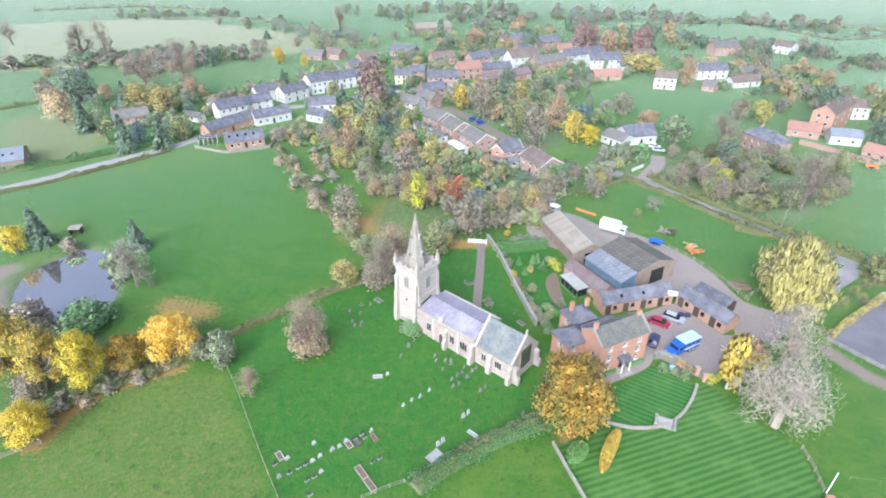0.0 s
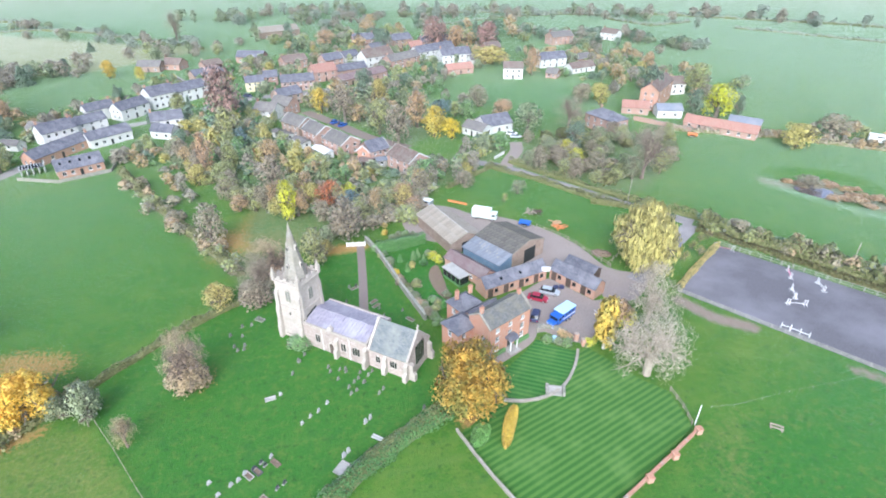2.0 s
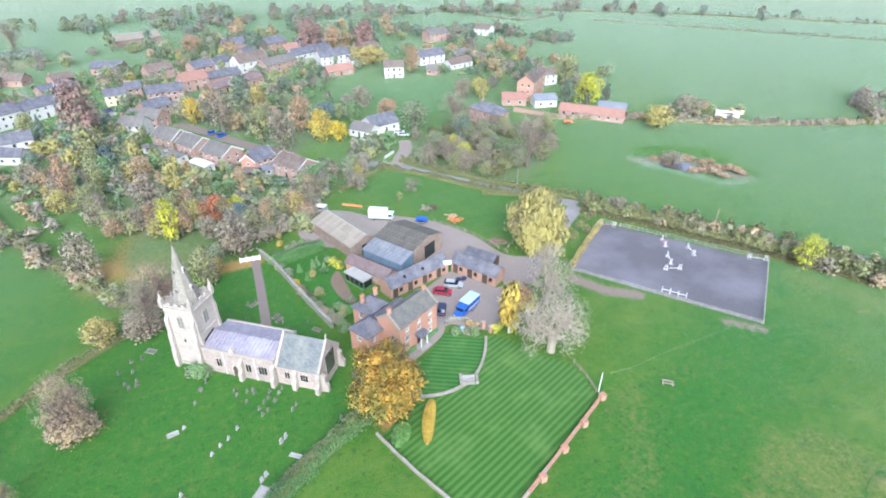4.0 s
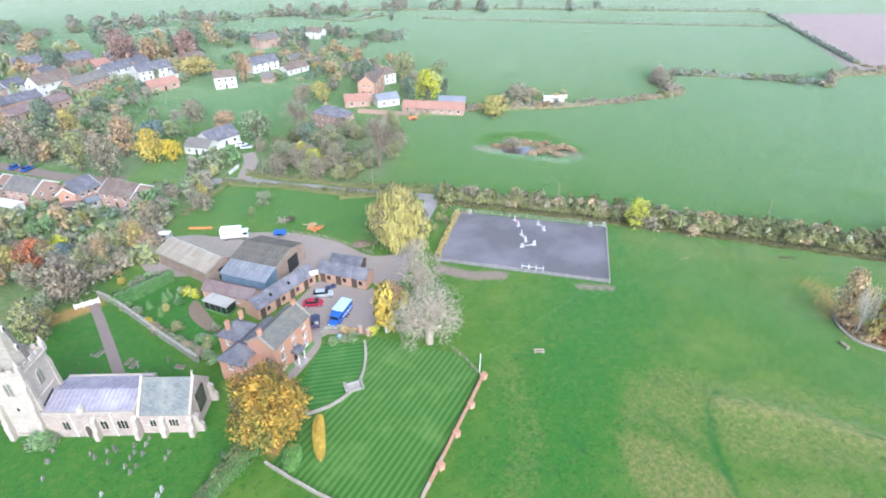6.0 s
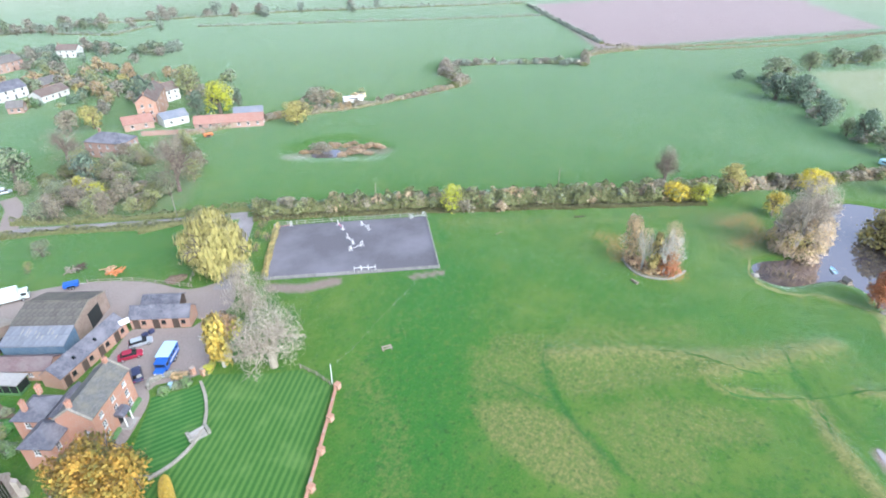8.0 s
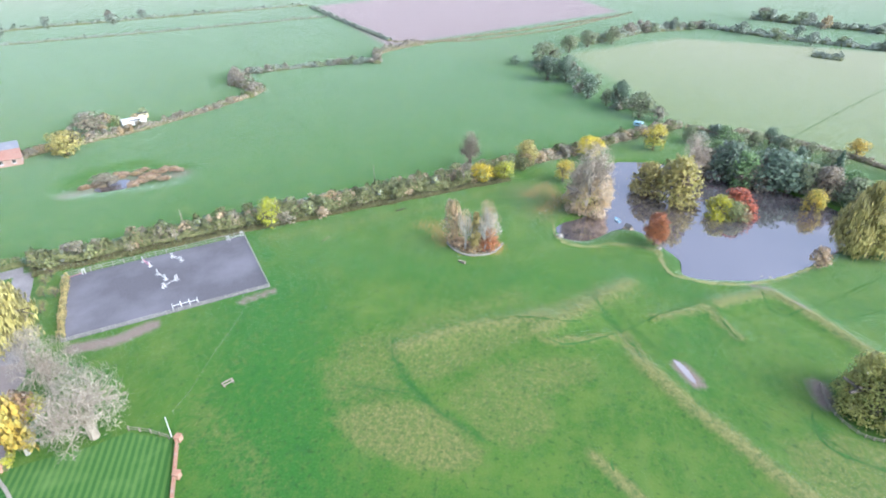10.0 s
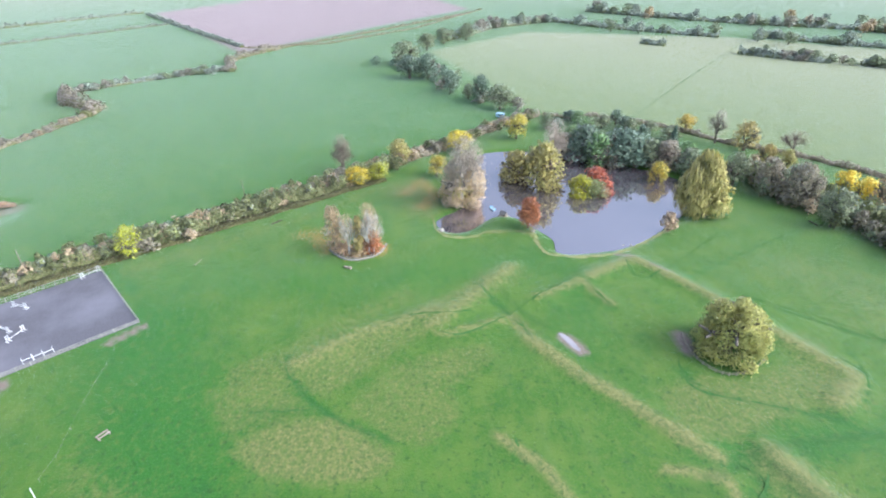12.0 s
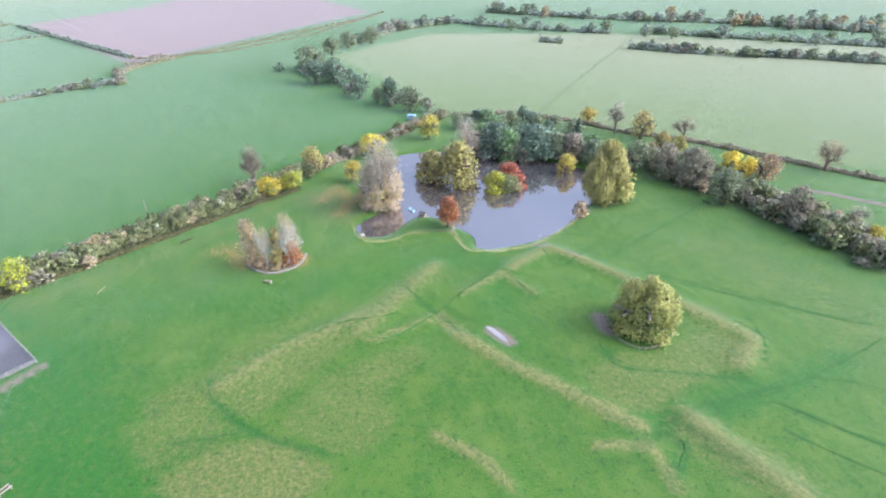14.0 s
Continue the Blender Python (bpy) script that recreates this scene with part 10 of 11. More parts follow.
hedge(pairs(393.9, -46.8, 442.5, -88.2, 471.7, -142.7), 6.0, 4.0, L_HAZED, "distant hedgerow with scrub in haze-paled grey-green", 1.2, 16)
hedge(pairs(383.7, 85.2, 392.4, 33.5, 446.0, -28.3, 548.7, -99.4), 1.5, 0.9, L_GREY, "thin line of rough growth along the plough", 1.0, 4)
hedge(pairs(9.3, 114.7, 15.2, 115.8, 21.4, 117.5), 1.9, 2.7, L_HEDGE_GREEN, "dense clipped yew hedge in the garden", 0.3, 150, clipped=True)
# shaped hedges on the lawn
hedge(pairs(21.7, 52.7, 23.6, 56.5, 25.8, 60.1), 1.9, 1.6, L_BEECH, "clipped bronze beech hedge on the lawn", 0.25, 260, clipped=True, lens=True)
hedge(pairs(17.1, 54.0, 18.7, 55.8, 20.2, 57.4), 2.6, 1.3, L_BOX, "clipped green hedge on the lawn", 0.25, 260, clipped=True, lens=True)


# ---- churchyard ----
def headstone(x, y, mat, label, w=0.65, h=0.95, turn=None, lean=0.0, arch=True):
    """An upright headstone with a rounded or square head on a small plinth."""
    k = (x * 12.7 + y * 3.1) % 1.0
    w, h = w * 0.85, h * (0.72 + 0.2 * k)
    root = thing("headstone", x, y, z_at(x, y), (turn if turn is not None else 48) + (k - 0.5) * 14, label, "headstone", "churchyard headstones")
    bm = bmesh.new()
    prof = [(-w / 2, 0.08), (w / 2, 0.08), (w / 2, h * 0.72)]
    if arch:
        prof += [(w / 2 * math.cos(a), h * 0.72 + h * 0.28 * math.sin(a)) for a in (0.5, 1.0, 1.57, 2.14, 2.64)]
    else:
        prof += [(w / 2, h), (-w / 2, h)]
    prof.append((-w / 2, h * 0.72))
    a = [bm.verts.new((px_, -0.07, pz)) for px_, pz in prof]
    b = [bm.verts.new((px_, 0.07, pz)) for px_, pz in prof]
    bm.faces.new(a)
    bm.faces.new(b[::-1])
    for i in range(len(prof)):
        j = (i + 1) % len(prof)
        bm.faces.new((a[i], b[i], b[j], a[j]))
    st = part("stone", bm, mat, root)
    st.rotation_euler = (lean + (k - 0.5) * 0.2, 0, 0)
    bm = bmesh.new()
    bevelled(bm, -w / 2 - 0.1, w / 2 + 0.1, -0.17, 0.17, -0.05, 0.1, 0.02)
    part("plinth", bm, CONCRETE if mat is not HEADSTONE else HEADSTONE, root)


def grave_kerb(x, y, turn, mat, label, L=2.0, W=0.9, fill=None):
    root = thing("grave_plot", x, y, 0, turn, label, "grave", "kerbed graves")
    for nm, b in (("kerb", (-L / 2, L / 2, -W / 2, -W / 2 + 0.12)), ("kerb", (-L / 2, L / 2, W / 2 - 0.12, W / 2)), ("kerb", (-L / 2, -L / 2 + 0.12, -W / 2 + 0.12, W / 2 - 0.12)), ("kerb", (L / 2 - 0.12, L / 2, -W / 2 + 0.12, W / 2 - 0.12))):
        bm = bmesh.new()
        bevelled(bm, *b, -0.05, 0.2, 0.02)
        part(nm, bm, mat, root)
    bm = bmesh.new()
    box(bm, -L / 2 + 0.12, L / 2 - 0.12, -W / 2 + 0.12, W / 2 - 0.12, -0.05, 0.06)
    part("gravel_bed", bm, fill or GRAVEL, root)


PALE, DARKS, OLDS = "pale upright headstone in the churchyard grass", "polished dark headstone in the churchyard grass", "old lichened leaning headstone near the church"
for q in pairs(1.3, 62.5, 2.1, 63.2):
    headstone(*q, MARBLE, PALE, 0.75, 1.25)
for q in pairs(-2.5, 56.7, -1.8, 57.4):
    headstone(*q, MARBLE, PALE, 0.75, 1.3)
for q in pairs(-4.6, 68.1, -8.7, 64.5, -7.4, 65.7, -6.1, 66.6, -12.3, 71.7, -13.3, 59.0, -25.4, 50.1):
    headstone(*q, MARBLE, PALE, 0.6, 0.85)
for q in pairs(-18.7, 55.2, -17.7, 55.8, -21.2, 53.0, -20.3, 53.9, -25.1, 53.3, -21.8, 56.2, -19.5, 51.2, -16.9, 56.8):
    headstone(*q, MARBLE, "pale grey headstone in a row of graves", 0.7, 0.85)
for q in pairs(-23.0, 51.7, -22.1, 52.4, -21.2, 49.7, -20.3, 50.3, -15.7, 57.3, -14.7, 58.2, -14.1, 57.6, -12.2, 53.2, -11.2, 53.9, -24.1, 50.8):
    headstone(*q, GRANITE, DARKS, 0.65, 0.8, arch=False)
for q in pairs(-26.7, 52.2, -20.2, 47.4):
    headstone(*q, GRANITE, DARKS, 0.7, 0.8)
for q in pairs(-1.1, 75.6, -2.5, 73.3, -0.8, 70.9, 0.2, 72.0, 1.0, 72.7, 1.8, 71.6, 2.8, 73.1, 3.5, 74.0, -4.1, 76.7, -3.8, 75.5, -10.4, 76.4, -9.4, 79.6, -8.3, 81.0, 4.2, 68.4, 5.0, 69.3, -0.5, 69.3, 0.5, 69.9, 11.1, 63.6,
               -20.4, 92.1, -20.6, 84.9, -19.4, 86.1, -18.6, 92.2, -22.4, 89.7, -17.4, 94.2, 1.4, 101.4, 2.9, 101.5, 0.4, 96.0, 7.0, 92.2, 7.6, 89.4, 11.6, 90.5, 7.8, 83.6):
    headstone(*q, HEADSTONE, OLDS, 0.6, 0.95, lean=0.06)
for q in pairs(-2.1, 75.6, -1.0, 74.9, 1.4, 74.1, 2.0, 71.6, -9.2, 79.3, -20.1, 89.0, -21.3, 86.2, -19.4, 85.0):
    headstone(*q, HEADSTONE, OLDS, 0.6, 0.9, lean=0.06)
grave_kerb(-2.9, 54.6, 48, CONCRETE, "pale stone grave with a wide kerb", 2.4, 1.8, CONCRETE)
grave_kerb(2.8, 59.1, -40, MARBLE, "white marble ledger grave in the grass", 1.9, 0.7, MARBLE)
grave_kerb(-14.0, 71.1, 10, CONCRETE, "weathered grey grave kerb in the grass", 1.8, 0.9, CONCRETE)
grave_kerb(-13.6, 51.4, -50, WOOD, "earthen grave framed with timber", 2.6, 1.0, SOIL)
grave_kerb(-12.0, 49.4, -50, WOOD, "earthen grave framed with timber", 2.6, 1.0, SOIL)
grave_kerb(-16.4, 56.3, -50, CONCRETE, "grave plot with flowers and a kerb", 1.8, 0.9, SOIL)
grave_kerb(-15.2, 56.8, -50, GRANITE, "grave plot with a dark kerb", 1.8, 0.9, SOIL)
grave_kerb(-26.4, 53.7, -50, CONCRETE, "grave plot with a pale kerb", 1.8, 0.9, SOIL)
grave_kerb(-12.6, 57.7, -50, SOIL, "fresh earth grave plot in the grass", 1.8, 0.8, SOIL)
grave_kerb(-17.1, 93.8, -40, HEADSTONE, "old sunken grave kerb behind the tower", 2.0, 1.2, HEADSTONE)
# white gates at the churchyard entrance
gt = thing("churchyard_gate", 2.1, 119.1, 0, math.degrees(math.atan2(-0.5, 4.5)), "white painted boarded churchyard gates", "gate")
for k in range(4):
    bm = bmesh.new()
    bevelled(bm, k * 1.5 - 0.11, k * 1.5 + 0.11, -0.11, 0.11, -0.1, 1.45, 0.02)
    part("gate_post", bm, WHITE, gt)
for k in range(3):
    bm = bmesh.new()
    box(bm, k * 1.5 + 0.12, k * 1.5 + 1.38, -0.03, 0.03, 0.2, 1.15)
    for j in range(6):
        box(bm, k * 1.5 + 0.14 + j * 0.21, k * 1.5 + 0.3 + j * 0.21, -0.06, -0.03, 0.2, 1.22)
    box(bm, k * 1.5 + 0.12, k * 1.5 + 1.38, 0.03, 0.07, 0.95, 1.07)
    part("gate_leaf", bm, WHITE, gt)
# garden of the manor
for q in pairs(14.0, 109.6, 15.1, 105.4, 17.8, 110.3):
    bm = bmesh.new()
    tube(bm, (0, 0, 0), (0, 0, 1.9), 0.75, 0.12, 12)
    r0 = solid("topiary_cone", bm, L_HEDGE_GREEN, "dark clipped yew cone in the garden", "topiary", "garden yews")
    r0.location = (*q, 0)
    rng = np.random.default_rng(int(q[0] * 10))
    a = rng.random(700) * 2 * math.pi
    hh = rng.random(700) ** 1.3
    rr = 0.78 - 0.64 * hh
    ps = np.column_stack([np.cos(a) * rr, np.sin(a) * rr, hh * 1.95])
    f = new("foliage", quads_mesh("foliage", ps, ps * np.array([1, 1, 0]) + np.array([0, 0, 0.4]) + 0.3 * rng.normal(size=ps.shape), 0.2 * np.ones(700), L_HEDGE_GREEN, rng, zs=1.0))
    f.parent = r0
bush(16.0, 98.6, 1.8, 1.3, L_OLIVE, "low round bronze shrub on the garden lawn", fine=True)
for q, m, lab in ((pairs(15.3, 121.4)[0], L_GREYGREEN, "grey-green shrub in the manor garden"), (pairs(17.1, 121.0)[0], L_GREEN, "green shrub in the garden border"), (pairs(19.0, 120.6)[0], L_GREYGREEN, "grey-green shrub in the manor garden"),
                  (pairs(12.5, 127.3)[0], L_WILLOW, "yellowing garden shrub in the border"), (pairs(12.1, 123.3)[0], L_GOLD, "golden garden shrub in the border"), (pairs(13.7, 120.7)[0], L_GREYGREEN, "pale garden shrub in the border"),
                  (pairs(21.0, 111.1)[0], L_GREYGREEN, "grey-green shrub in the manor garden"), (pairs(21.9, 109.4)[0], L_LIME, "lime green shrub in the manor garden"), (pairs(22.6, 107.5)[0], L_LIME, "lime green shrub in the manor garden"),
                  (pairs(18.5, 92.4)[0], L_GREEN, "green garden shrub by the house"), (pairs(19.3, 90.4)[0], L_OLIVE, "olive garden shrub by the house"), (pairs(21.7, 93.6)[0], L_GREYGREEN, "grey-green garden shrub by the house"),
                  (pairs(12.2, 104.7)[0], L_YELLOW, "yellow border plants along the wall"), (pairs(11.5, 109.1)[0], L_GREYGREEN, "grey border plants along the wall"), (pairs(10.7, 113.0)[0], L_GREEN, "green border plants along the wall"),
                  (pairs(12.7, 100.2)[0], L_GREY, "brown border plants along the wall"), (pairs(14.0, 96.6)[0], L_GREYGREEN, "grey border plants along the wall"), (pairs(15.4, 92.3)[0], L_GREY, "brown border plants along the wall"),
                  (pairs(16.3, 89.9)[0], L_GREYGREEN, "grey border plants along the wall"), (pairs(17.4, 87.1)[0], L_GREY, "brown shrub beside the house wing"), (pairs(17.9, 84.5)[0], L_GREEN, "green shrub beside the house wing"),
                  (pairs(16.4, 106.5)[0], L_WILLOW, "pale ornamental grass on the garden lawn"), (pairs(19.1, 106.9)[0], L_HEDGE_GREEN, "dark round yew on the garden lawn"),
                  (pairs(37.4, 75.0)[0], L_GREEN, "green border shrub below the yard wall"), (pairs(39.1, 73.8)[0], L_GREYGREEN, "grey-green border shrub below the yard wall"), (pairs(40.4, 72.8)[0], L_GREEN, "green border shrub below the yard wall")):
    bush(*q, 1.1 + (q[0] * 7.3 % 1) * 0.7, 0.9 + (q[1] * 3.7 % 1) * 0.6, m, lab)
hedge(pairs(40.4, 76.7, 42.1, 74.4), 1.3, 1.3, L_RUST, "rusty shrub border by the yard", 0.3, 120)
hedge(pairs(43.7, 71.8, 45.4, 72.4, 47.6, 74.2), 1.2, 1.2, L_LIME, "lime green hedge beside the gate pier", 0.3, 120)
flat("flower_bed", smooth_line(pairs(20.5, 104.9, 22.4, 105.6, 22.4, 95.3, 22.1, 92.1, 20.1, 94.9, 19.3, 101.0), True, 3), 0.03, SOIL, "bare soil bed before the garden room", "flower bed")
flat("flower_bed", pairs(9.6, 113.0, 11.8, 104.9, 15.9, 89.6, 16.8, 89.8, 12.5, 105.6, 10.5, 113.2), 0.03, SOIL, "soil border along the garden wall", "flower bed")
fountain = thing("stone_urn", 38.8, 74.9, 0, 0, "pale blue-grey stone urn in the border", "urn")
bm = bmesh.new()
tube(bm, (0, 0, 0), (0, 0, 0.5), 0.35, 0.2, 10)
tube(bm, (0, 0, 0.5), (0, 0, 0.9), 0.2, 0.5, 12)
part("bowl", bm, PALE_BLUE, fountain)
# fences
fence(pairs(-41.2, 71.6, -36.7, 65.1, -31.5, 57.0, -27.2, 50.5, -24.5, 46.6), 2.6, 1.0, 2, WOOD, "weathered fence between churchyard and pasture", post=0.05, rail=0.03)
fence(pairs(-12.8, 47.0, -9.1, 49.0, -7.1, 49.9, -5.1, 48.4), 2.0, 0.9, 2, WOOD, "weathered timber fence at the churchyard's corner", post=0.05, rail=0.03)
fence(pairs(51.6, 118.4, 57.0, 110.4, 59.7, 102.1, 61.5, 96.5), 2.5, 1.1, 2, WOOD, "timber fence along the farm drive")
fence(pairs(61.4, 97.4, 65.2, 100.3), 2.5, 1.1, 2, WOOD, "short timber fence by the willow")
fence(smooth_line(pairs(121.7, 15.6, 116.6, 12.6, 114.3, 8.7, 115.3, 4.1, 119.5, 0.9), steps=3), 1.6, 0.7, 2, WOOD, "low curved rail round the birch island", post=0.06)
fence(smooth_line(pairs(78.4, -56.5, 72.9, -55.6, 68.6, -56.8, 66.5, -59.4, 67.0, -63.9, 69.6, -68.5), steps=3), 1.6, 0.7, 2, WOOD, "low curved rail round the meadow willow", post=0.06)
fence(pairs(-68.3, 51.6, -66.0, 52.9, -64.0, 54.5), 2.0, 1.0, 3, WOOD, "grey timber pen under the yellow tree")
# poles
def pole(x, y, h, material, label, r=0.07, arm=False, lean=0.0):
    root = thing("telegraph_pole" if arm else "pole", x, y, z_at(x, y), 30, label, "pole")
    bm = bmesh.new()
    tube(bm, (0, 0, -0.1), (lean, 0, h), r, r * 0.75, 8)
    part("shaft", bm, material, root)
    if arm:
        bm = bmesh.new()
        box(bm, -0.7, 0.7, -0.04, 0.04, h - 0.45, h - 0.35)
        part("crossarm", bm, WOOD, root)


pole(52.9, 50.7, 4.2, WHITE, "tall white painted pole at the lawn's corner", 0.09, lean=0.3)
pole(82.4, 126.7, 7.0, WOOD, "wooden telegraph pole in the thicket", 0.12, True)
pole(152.8, 41.8, 6.0, WOOD, "wooden telegraph pole on the hedgerow", 0.12, True)
pole(152.0, 41.6, 6.0, WOOD, "wooden telegraph pole on the hedgerow", 0.12, True)
pole(117.5, 85.2, 6.0, WOOD, "wooden telegraph pole on the hedgerow", 0.12, True)
# bench, logs and pond furniture
bn = thing("log_jump", 65.1, 47.2, 0, -40, "pale timber rail jump in the meadow", "jump")
for y in (-0.35, 0.35):
    bm = bmesh.new()
    tube(bm, (-1.0, y, 0.45), (1.0, y, 0.45), 0.13, 0.13, 8)
    part("rail", bm, WOOD, bn)
for x in (-0.8, 0.8):
    bm = bmesh.new()
    box(bm, x - 0.09, x + 0.09, -0.5, 0.5, -0.05, 0.4)
    part("support", bm, WOOD, bn)


def fallen_log(x, y, turn, L, r, label, mat=None):
    bm = bmesh.new()
    tube(bm, (-L / 2, 0, r * 0.8), (L / 2, 0, r * 0.7), r, r * 0.7, 9)
    tube(bm, (L * 0.1, 0, r), (L * 0.22, r * 1.5, r * 2.0), r * 0.4, r * 0.25, 6)
    ob = solid("fallen_log", bm, mat or WOOD, label, "log")
    ob.matrix_world = pose(x, y, z_at(x, y), 0, 0, turn)


fallen_log(110.5, 10.2, 60, 1.9, 0.4, "thick weathered log by the birch island")
fallen_log(136.0, 30.2, -50, 3.2, 0.2, "long thin fallen log below the hedge", WOOD_DARK)
fallen_log(117.2, 46.1, -20, 3.0, 0.12, "pale fallen branch in the grass")
fallen_log(118.8, -114.8, 10, 3.0, 0.2, "dark fallen branch by the shelter belt", WOOD_DARK)
for k, q in enumerate(pairs(113.1, -53.4, 113.2, -55.3, 113.9, -59.5, 114.0, -61.2, 123.2, -38.0, 126.2, -13.8, 145.8, -28.3)):
    bm = bmesh.new()
    bmesh.ops.create_icosphere(bm, subdivisions=2, radius=0.7 + 0.2 * (k % 3))
    for v in bm.verts:
        v.co *= 0.8 + 0.35 * noise.noise(v.co * 1.7 + Vector((k * 3.1, 0, 0)))
        v.co.z *= 0.5
    ob = solid("waterside_rock", bm, STONE_GREY, "dark mossy rock at the pond's edge", "rock", "pond rocks")
    ob.location = (*q, z_at(*q) + 0.2)
dk = thing("duck_house", 133.4, -32.2, -0.4, 40, "small timber duck house on a raft with a mossy roof", "duck house")
bm = bmesh.new()
bevelled(bm, -1.3, 1.3, -1.0, 1.0, 0, 0.2, 0.03)
part("raft", bm, WOOD, dk)
bm = bmesh.new()
bevelled(bm, -0.8, 0.8, -0.6, 0.6, 0.2, 1.0, 0.02)
part("hut", bm, WOOD, dk)
bm = bmesh.new()
extrude_profile(bm, [(-0.8, 0.95), (0, 1.6), (0.8, 0.95), (0, 1.45)], -1.0, 1.0)
part("roof", bm, TILE_GREY, dk)
bt = thing("rowing_boat", 138.2, -30.0, -0.45, 20, "small pale blue boat moored at the spit", "boat")
bm = bmesh.new()
rows = []
for x, w, z in ((-1.3, 0.45, 0.42), (-0.8, 0.6, 0.38), (0.3, 0.62, 0.38), (1.0, 0.4, 0.42), (1.5, 0.05, 0.5)):
    rows.append([bm.verts.new(v) for v in ((x, -w, z), (x, -w * 0.6, 0.05), (x, w * 0.6, 0.05), (x, w, z), (x, w * 0.85, z), (x, w * 0.5, 0.12), (x, -w * 0.5, 0.12), (x, -w * 0.85, z))])
for a, b in zip(rows[:-1], rows[1:]):
    for e in range(8):
        bm.faces.new((a[e], a[(e + 1) % 8], b[(e + 1) % 8], b[e]))
bm.faces.new(rows[0][::-1])
bm.faces.new(rows[-1])
part("hull", bm, PALE_BLUE, bt)
bm = bmesh.new()
box(bm, -0.3, 0.0, -0.55, 0.55, 0.26, 0.32)
part("thwart", bm, WOOD, bt)
sh = thing("field_shelter", -99.6, 119.9, 0, 10, "small dark timber field shelter by the pond", "shelter")
bm = bmesh.new()
box(bm, -1.3, 1.3, 0.9, 1.0, 0, 1.5)
box(bm, -1.3, -1.2, -0.9, 0.9, 0, 1.5)
box(bm, 1.2, 1.3, -0.9, 0.9, 0, 1.5)
part("walls", bm, WOOD_DARK, sh)
bm = bmesh.new()
extrude_profile(bm, [(-1.1, 1.5), (-1.1, 1.6), (1.2, 1.95), (1.2, 1.85)], -1.5, 1.5)
part("roof", bm, WOOD, sh)
# farm clutter
for k, (q, m, lab) in enumerate(((pairs(52.7, 126.6)[0], WOOD, "untidy heap of old timber in the orchard field"), (pairs(54.7, 126.4)[0], WOOD_DARK, "untidy heap of dark timber in the orchard field"), (pairs(57.1, 118.6)[0], L_RUST, "heap of rusty scrap in the orchard field"), (pairs(57.3, 116.7)[0], ORANGE, "heap of orange boards in the orchard field"))):
    rng = random.Random(k)
    root = thing("timber_heap", *q, 0, 0, lab, "heap")
    for j in range(12):
        bm = bmesh.new()
        L = rng.uniform(1.0, 2.6)
        box(bm, -L / 2, L / 2, -0.12, 0.12, 0, 0.16)
        pb = part("board", bm, m, root)
        pb.matrix_basis = pose(rng.uniform(-1.2, 1.2), rng.uniform(-1.2, 1.2), 0.05 + 0.06 * j, rng.uniform(-8, 8), rng.uniform(-8, 8), rng.uniform(0, 180))
bm = bmesh.new()
box(bm, -3.0, 3.0, -0.2, 0.2, 0, 0.5)
ob = solid("orange_barrier", bm, ORANGE, "long orange barrier lying in the orchard field", "barrier")
ob.matrix_world = pose(34.7, 137.2, 0, 0, 0, -38)
bm = bmesh.new()
bmesh.ops.create_icosphere(bm, subdivisions=3, radius=1.0)
for v in bm.verts:
    k = 1 + 0.35 * noise.noise(v.co * 2.3) + 0.2 * noise.noise(v.co * 5.1)
    v.co = Vector((v.co.x * 2.3 * k, v.co.y * 1.5 * k, max(v.co.z, -0.05) * 0.9 * k))
ob = solid("compost_mound", bm, SOIL, "dark mound of manure beside the farm drive", "heap")
ob.matrix_world = pose(62.1, 102.4, 0, 0, 0, -30)
for q in pairs(18.9, 133.6, 20.0, 135.2, 19.2, 136.1):
    bm = bmesh.new()
    bevelled(bm, -0.5, 0.5, -0.4, 0.4, 0, 0.9, 0.06)
    ob = solid("plastic_drum", bm, BLUE_PAINT if q[0] > 18 else PALE_BLUE, "blue plastic feed bin beside the barn", "bin", "barn bins")
    ob.location = (*q, 0)
for q in pairs(45.7, 91.1, 47.0, 90.9):
    bm = bmesh.new()
    bevelled(bm, -0.5, 0.5, -0.35, 0.35, 0.04, 0.8, 0.05)
    ob = solid("feed_bin", bm, NAVY, "dark blue feed bin outside the stables", "bin", "stable bins")
    ob.location = (*q, 0)
# reeds and scrub of the hollow
reeds = random.Random(77)
for k in range(34):
    a, d = reeds.uniform(0, 2 * math.pi), math.sqrt(reeds.uniform(0.12, 1.0))
    x, y = 146.5 + 15.0 * d * math.cos(a) * 0.55 + 12.0 * d * math.sin(a) * 0.45, 120.0 - 15.0 * d * math.cos(a) * 0.8 + 8.0 * d * math.sin(a) * 0.5
    if math.dist((x, y), (141.5, 122.0)) < 3.6:
        continue
    bush(x, y, reeds.uniform(0.6, 1.3), reeds.uniform(1.2, 2.3), reeds.choice((L_REED, L_REED, L_TAN, L_RUST)), "tawny dry reed clump in the pasture hollow", name="reed_clump")
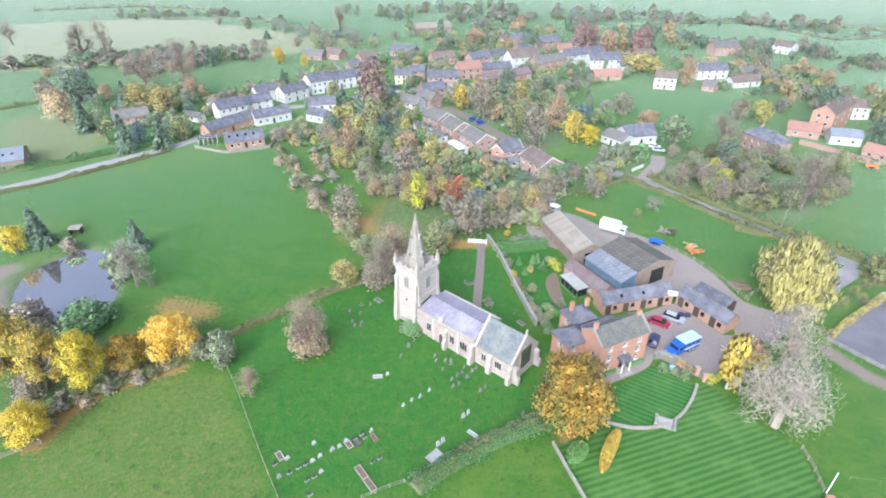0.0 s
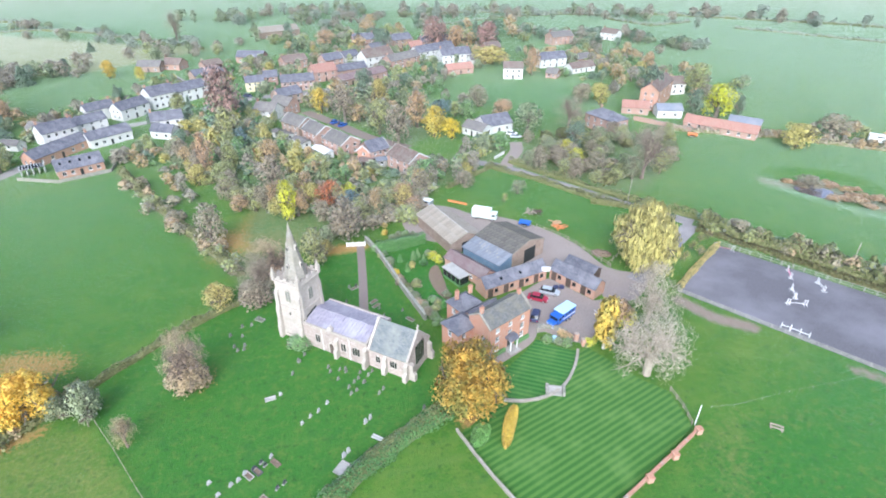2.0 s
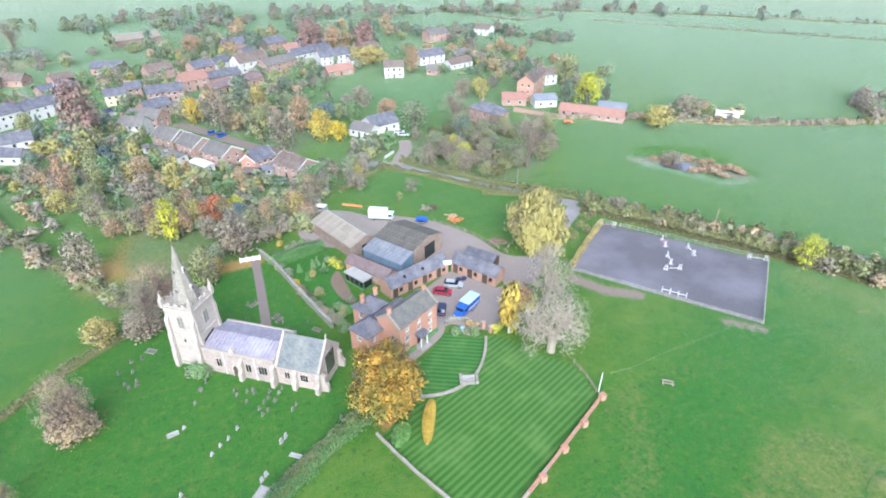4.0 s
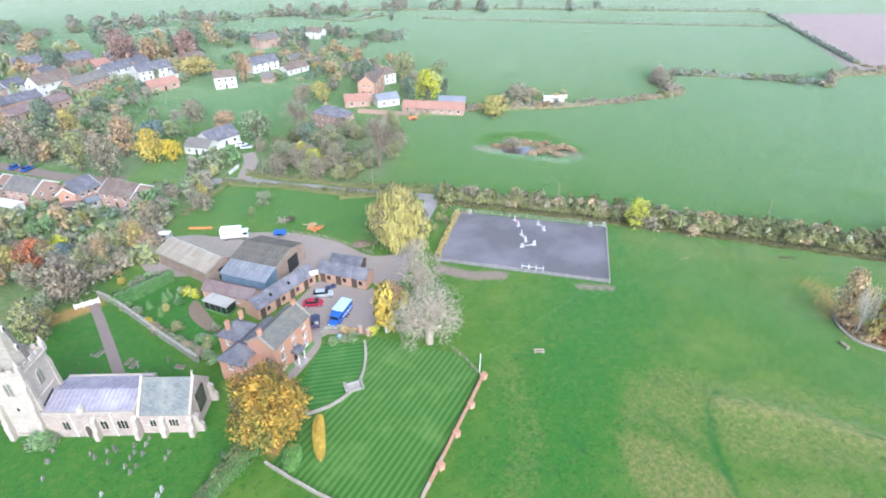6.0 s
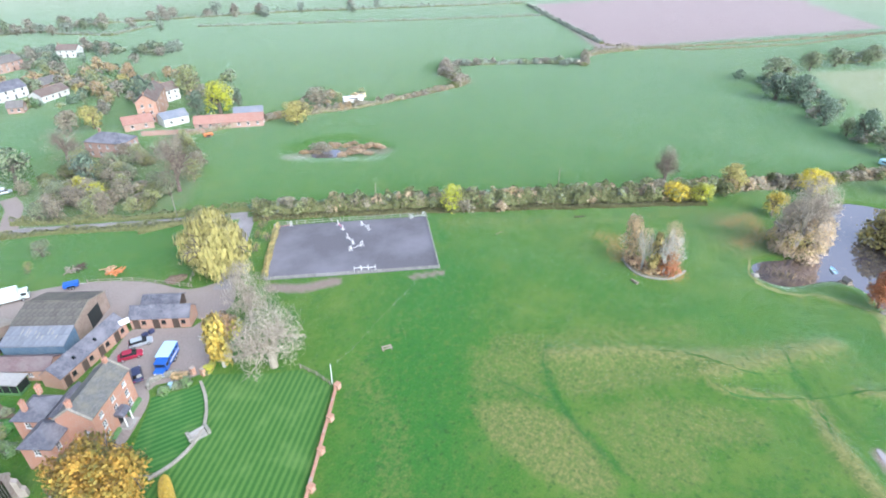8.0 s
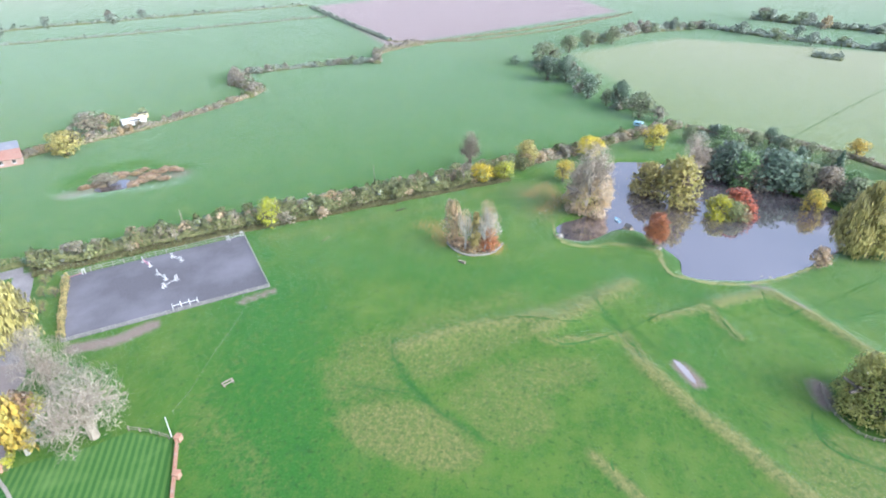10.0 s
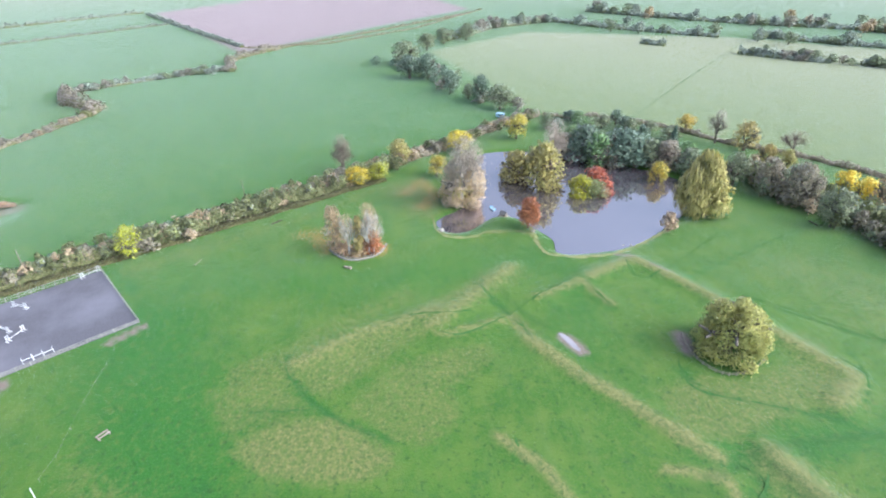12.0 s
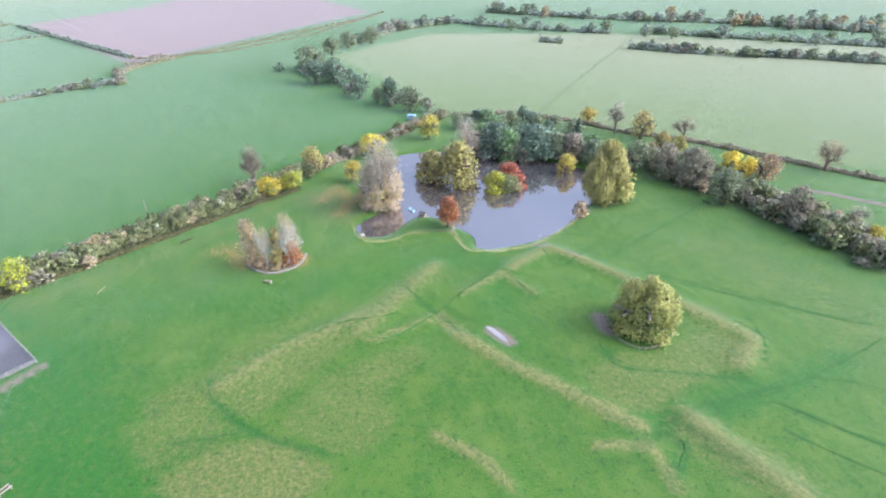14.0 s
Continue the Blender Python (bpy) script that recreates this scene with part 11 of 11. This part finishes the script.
# orchard saplings
for q in pairs(84.8, 99.2, 88.8, 102.2, 91.8, 103.1, 80.1, 95.2, 85.0, 96.7, 54.4, 142.8, 48.2, 134.9):
    bare_tree(*q, 2.6, 1.3, BARK, "young thin orchard tree", haze=L_WILLOW)
broadleaf(39.4, 147.1, 5.0, 3.3, L_GREY, "old nearly bare orchard tree", thin=True)
broadleaf(53.6, 139.3, 4.1, 2.6, L_GREYGREEN, "old orchard tree by the lane", thin=True)

# electric tape across the meadow
fence(pairs(89.6, 53.5, 82.0, 53.2, 72.6, 53.2, 61.4, 52.5, 57.4, 53.0), 5.0, 0.75, 1, RAIL, "pale electric tape on thin posts across the meadow", post=0.015, rail=0.012, name="tape_fence")

# growth along the garden wall and by the churchyard gate
for q, m, h_, r_ in (
    (pairs(9.0, 115.9)[0], L_GREEN, 1.6, 1.2), (pairs(9.8, 112.7)[0], L_OLIVE, 1.2, 1.0), (pairs(11.0, 109.0)[0], L_TAN, 1.1, 1.0),
    (pairs(12.0, 105.4)[0], L_GREEN, 1.0, 0.9), (pairs(12.7, 102.2)[0], L_TAN, 1.2, 1.1), (pairs(13.8, 98.2)[0], L_HEDGE, 1.3, 1.2),
    (pairs(15.0, 94.6)[0], L_GREYGREEN, 1.2, 1.2), (pairs(15.7, 91.2)[0], L_TAN, 1.4, 1.3), (pairs(16.5, 88.5)[0], L_GREY, 1.5, 1.4),
    (pairs(17.6, 86.5)[0], L_GREEN, 1.4, 1.2), (pairs(20.2, 90.1)[0], L_BOX, 1.4, 1.4), (pairs(18.3, 89.2)[0], L_OLIVE, 1.2, 1.2),
):
    bush(*q, h_, r_, m, "shrub growing along the garden wall", fine=True)
for q, m, h_, r_ in (
    (pairs(1.3, 127.6)[0], L_TAN, 4.2, 3.2), (pairs(-2.0, 124.5)[0], L_GREYGREEN, 3.4, 2.6), (pairs(4.7, 128.7)[0], L_GREYGREEN, 3.2, 2.6),
    (pairs(-3.3, 118.3)[0], L_WILLOW, 2.8, 2.2), (pairs(-5.0, 114.2)[0], L_OLIVE, 2.6, 2.2),
):
    bush(*q, h_, r_, m, "large shrub at the wood's edge by the churchyard gate", fine=True)
for q, a_ in ((pairs(6.1, 94.9)[0], 40), (pairs(6.5, 93.4)[0], 40), (pairs(12.7, 87.3)[0], -50), (pairs(2.5, 100.8)[0], 30)):
    grave_kerb(*q, a_, HEADSTONE, "weathered grave kerb beside the church path", 1.9, 0.9, SOIL)
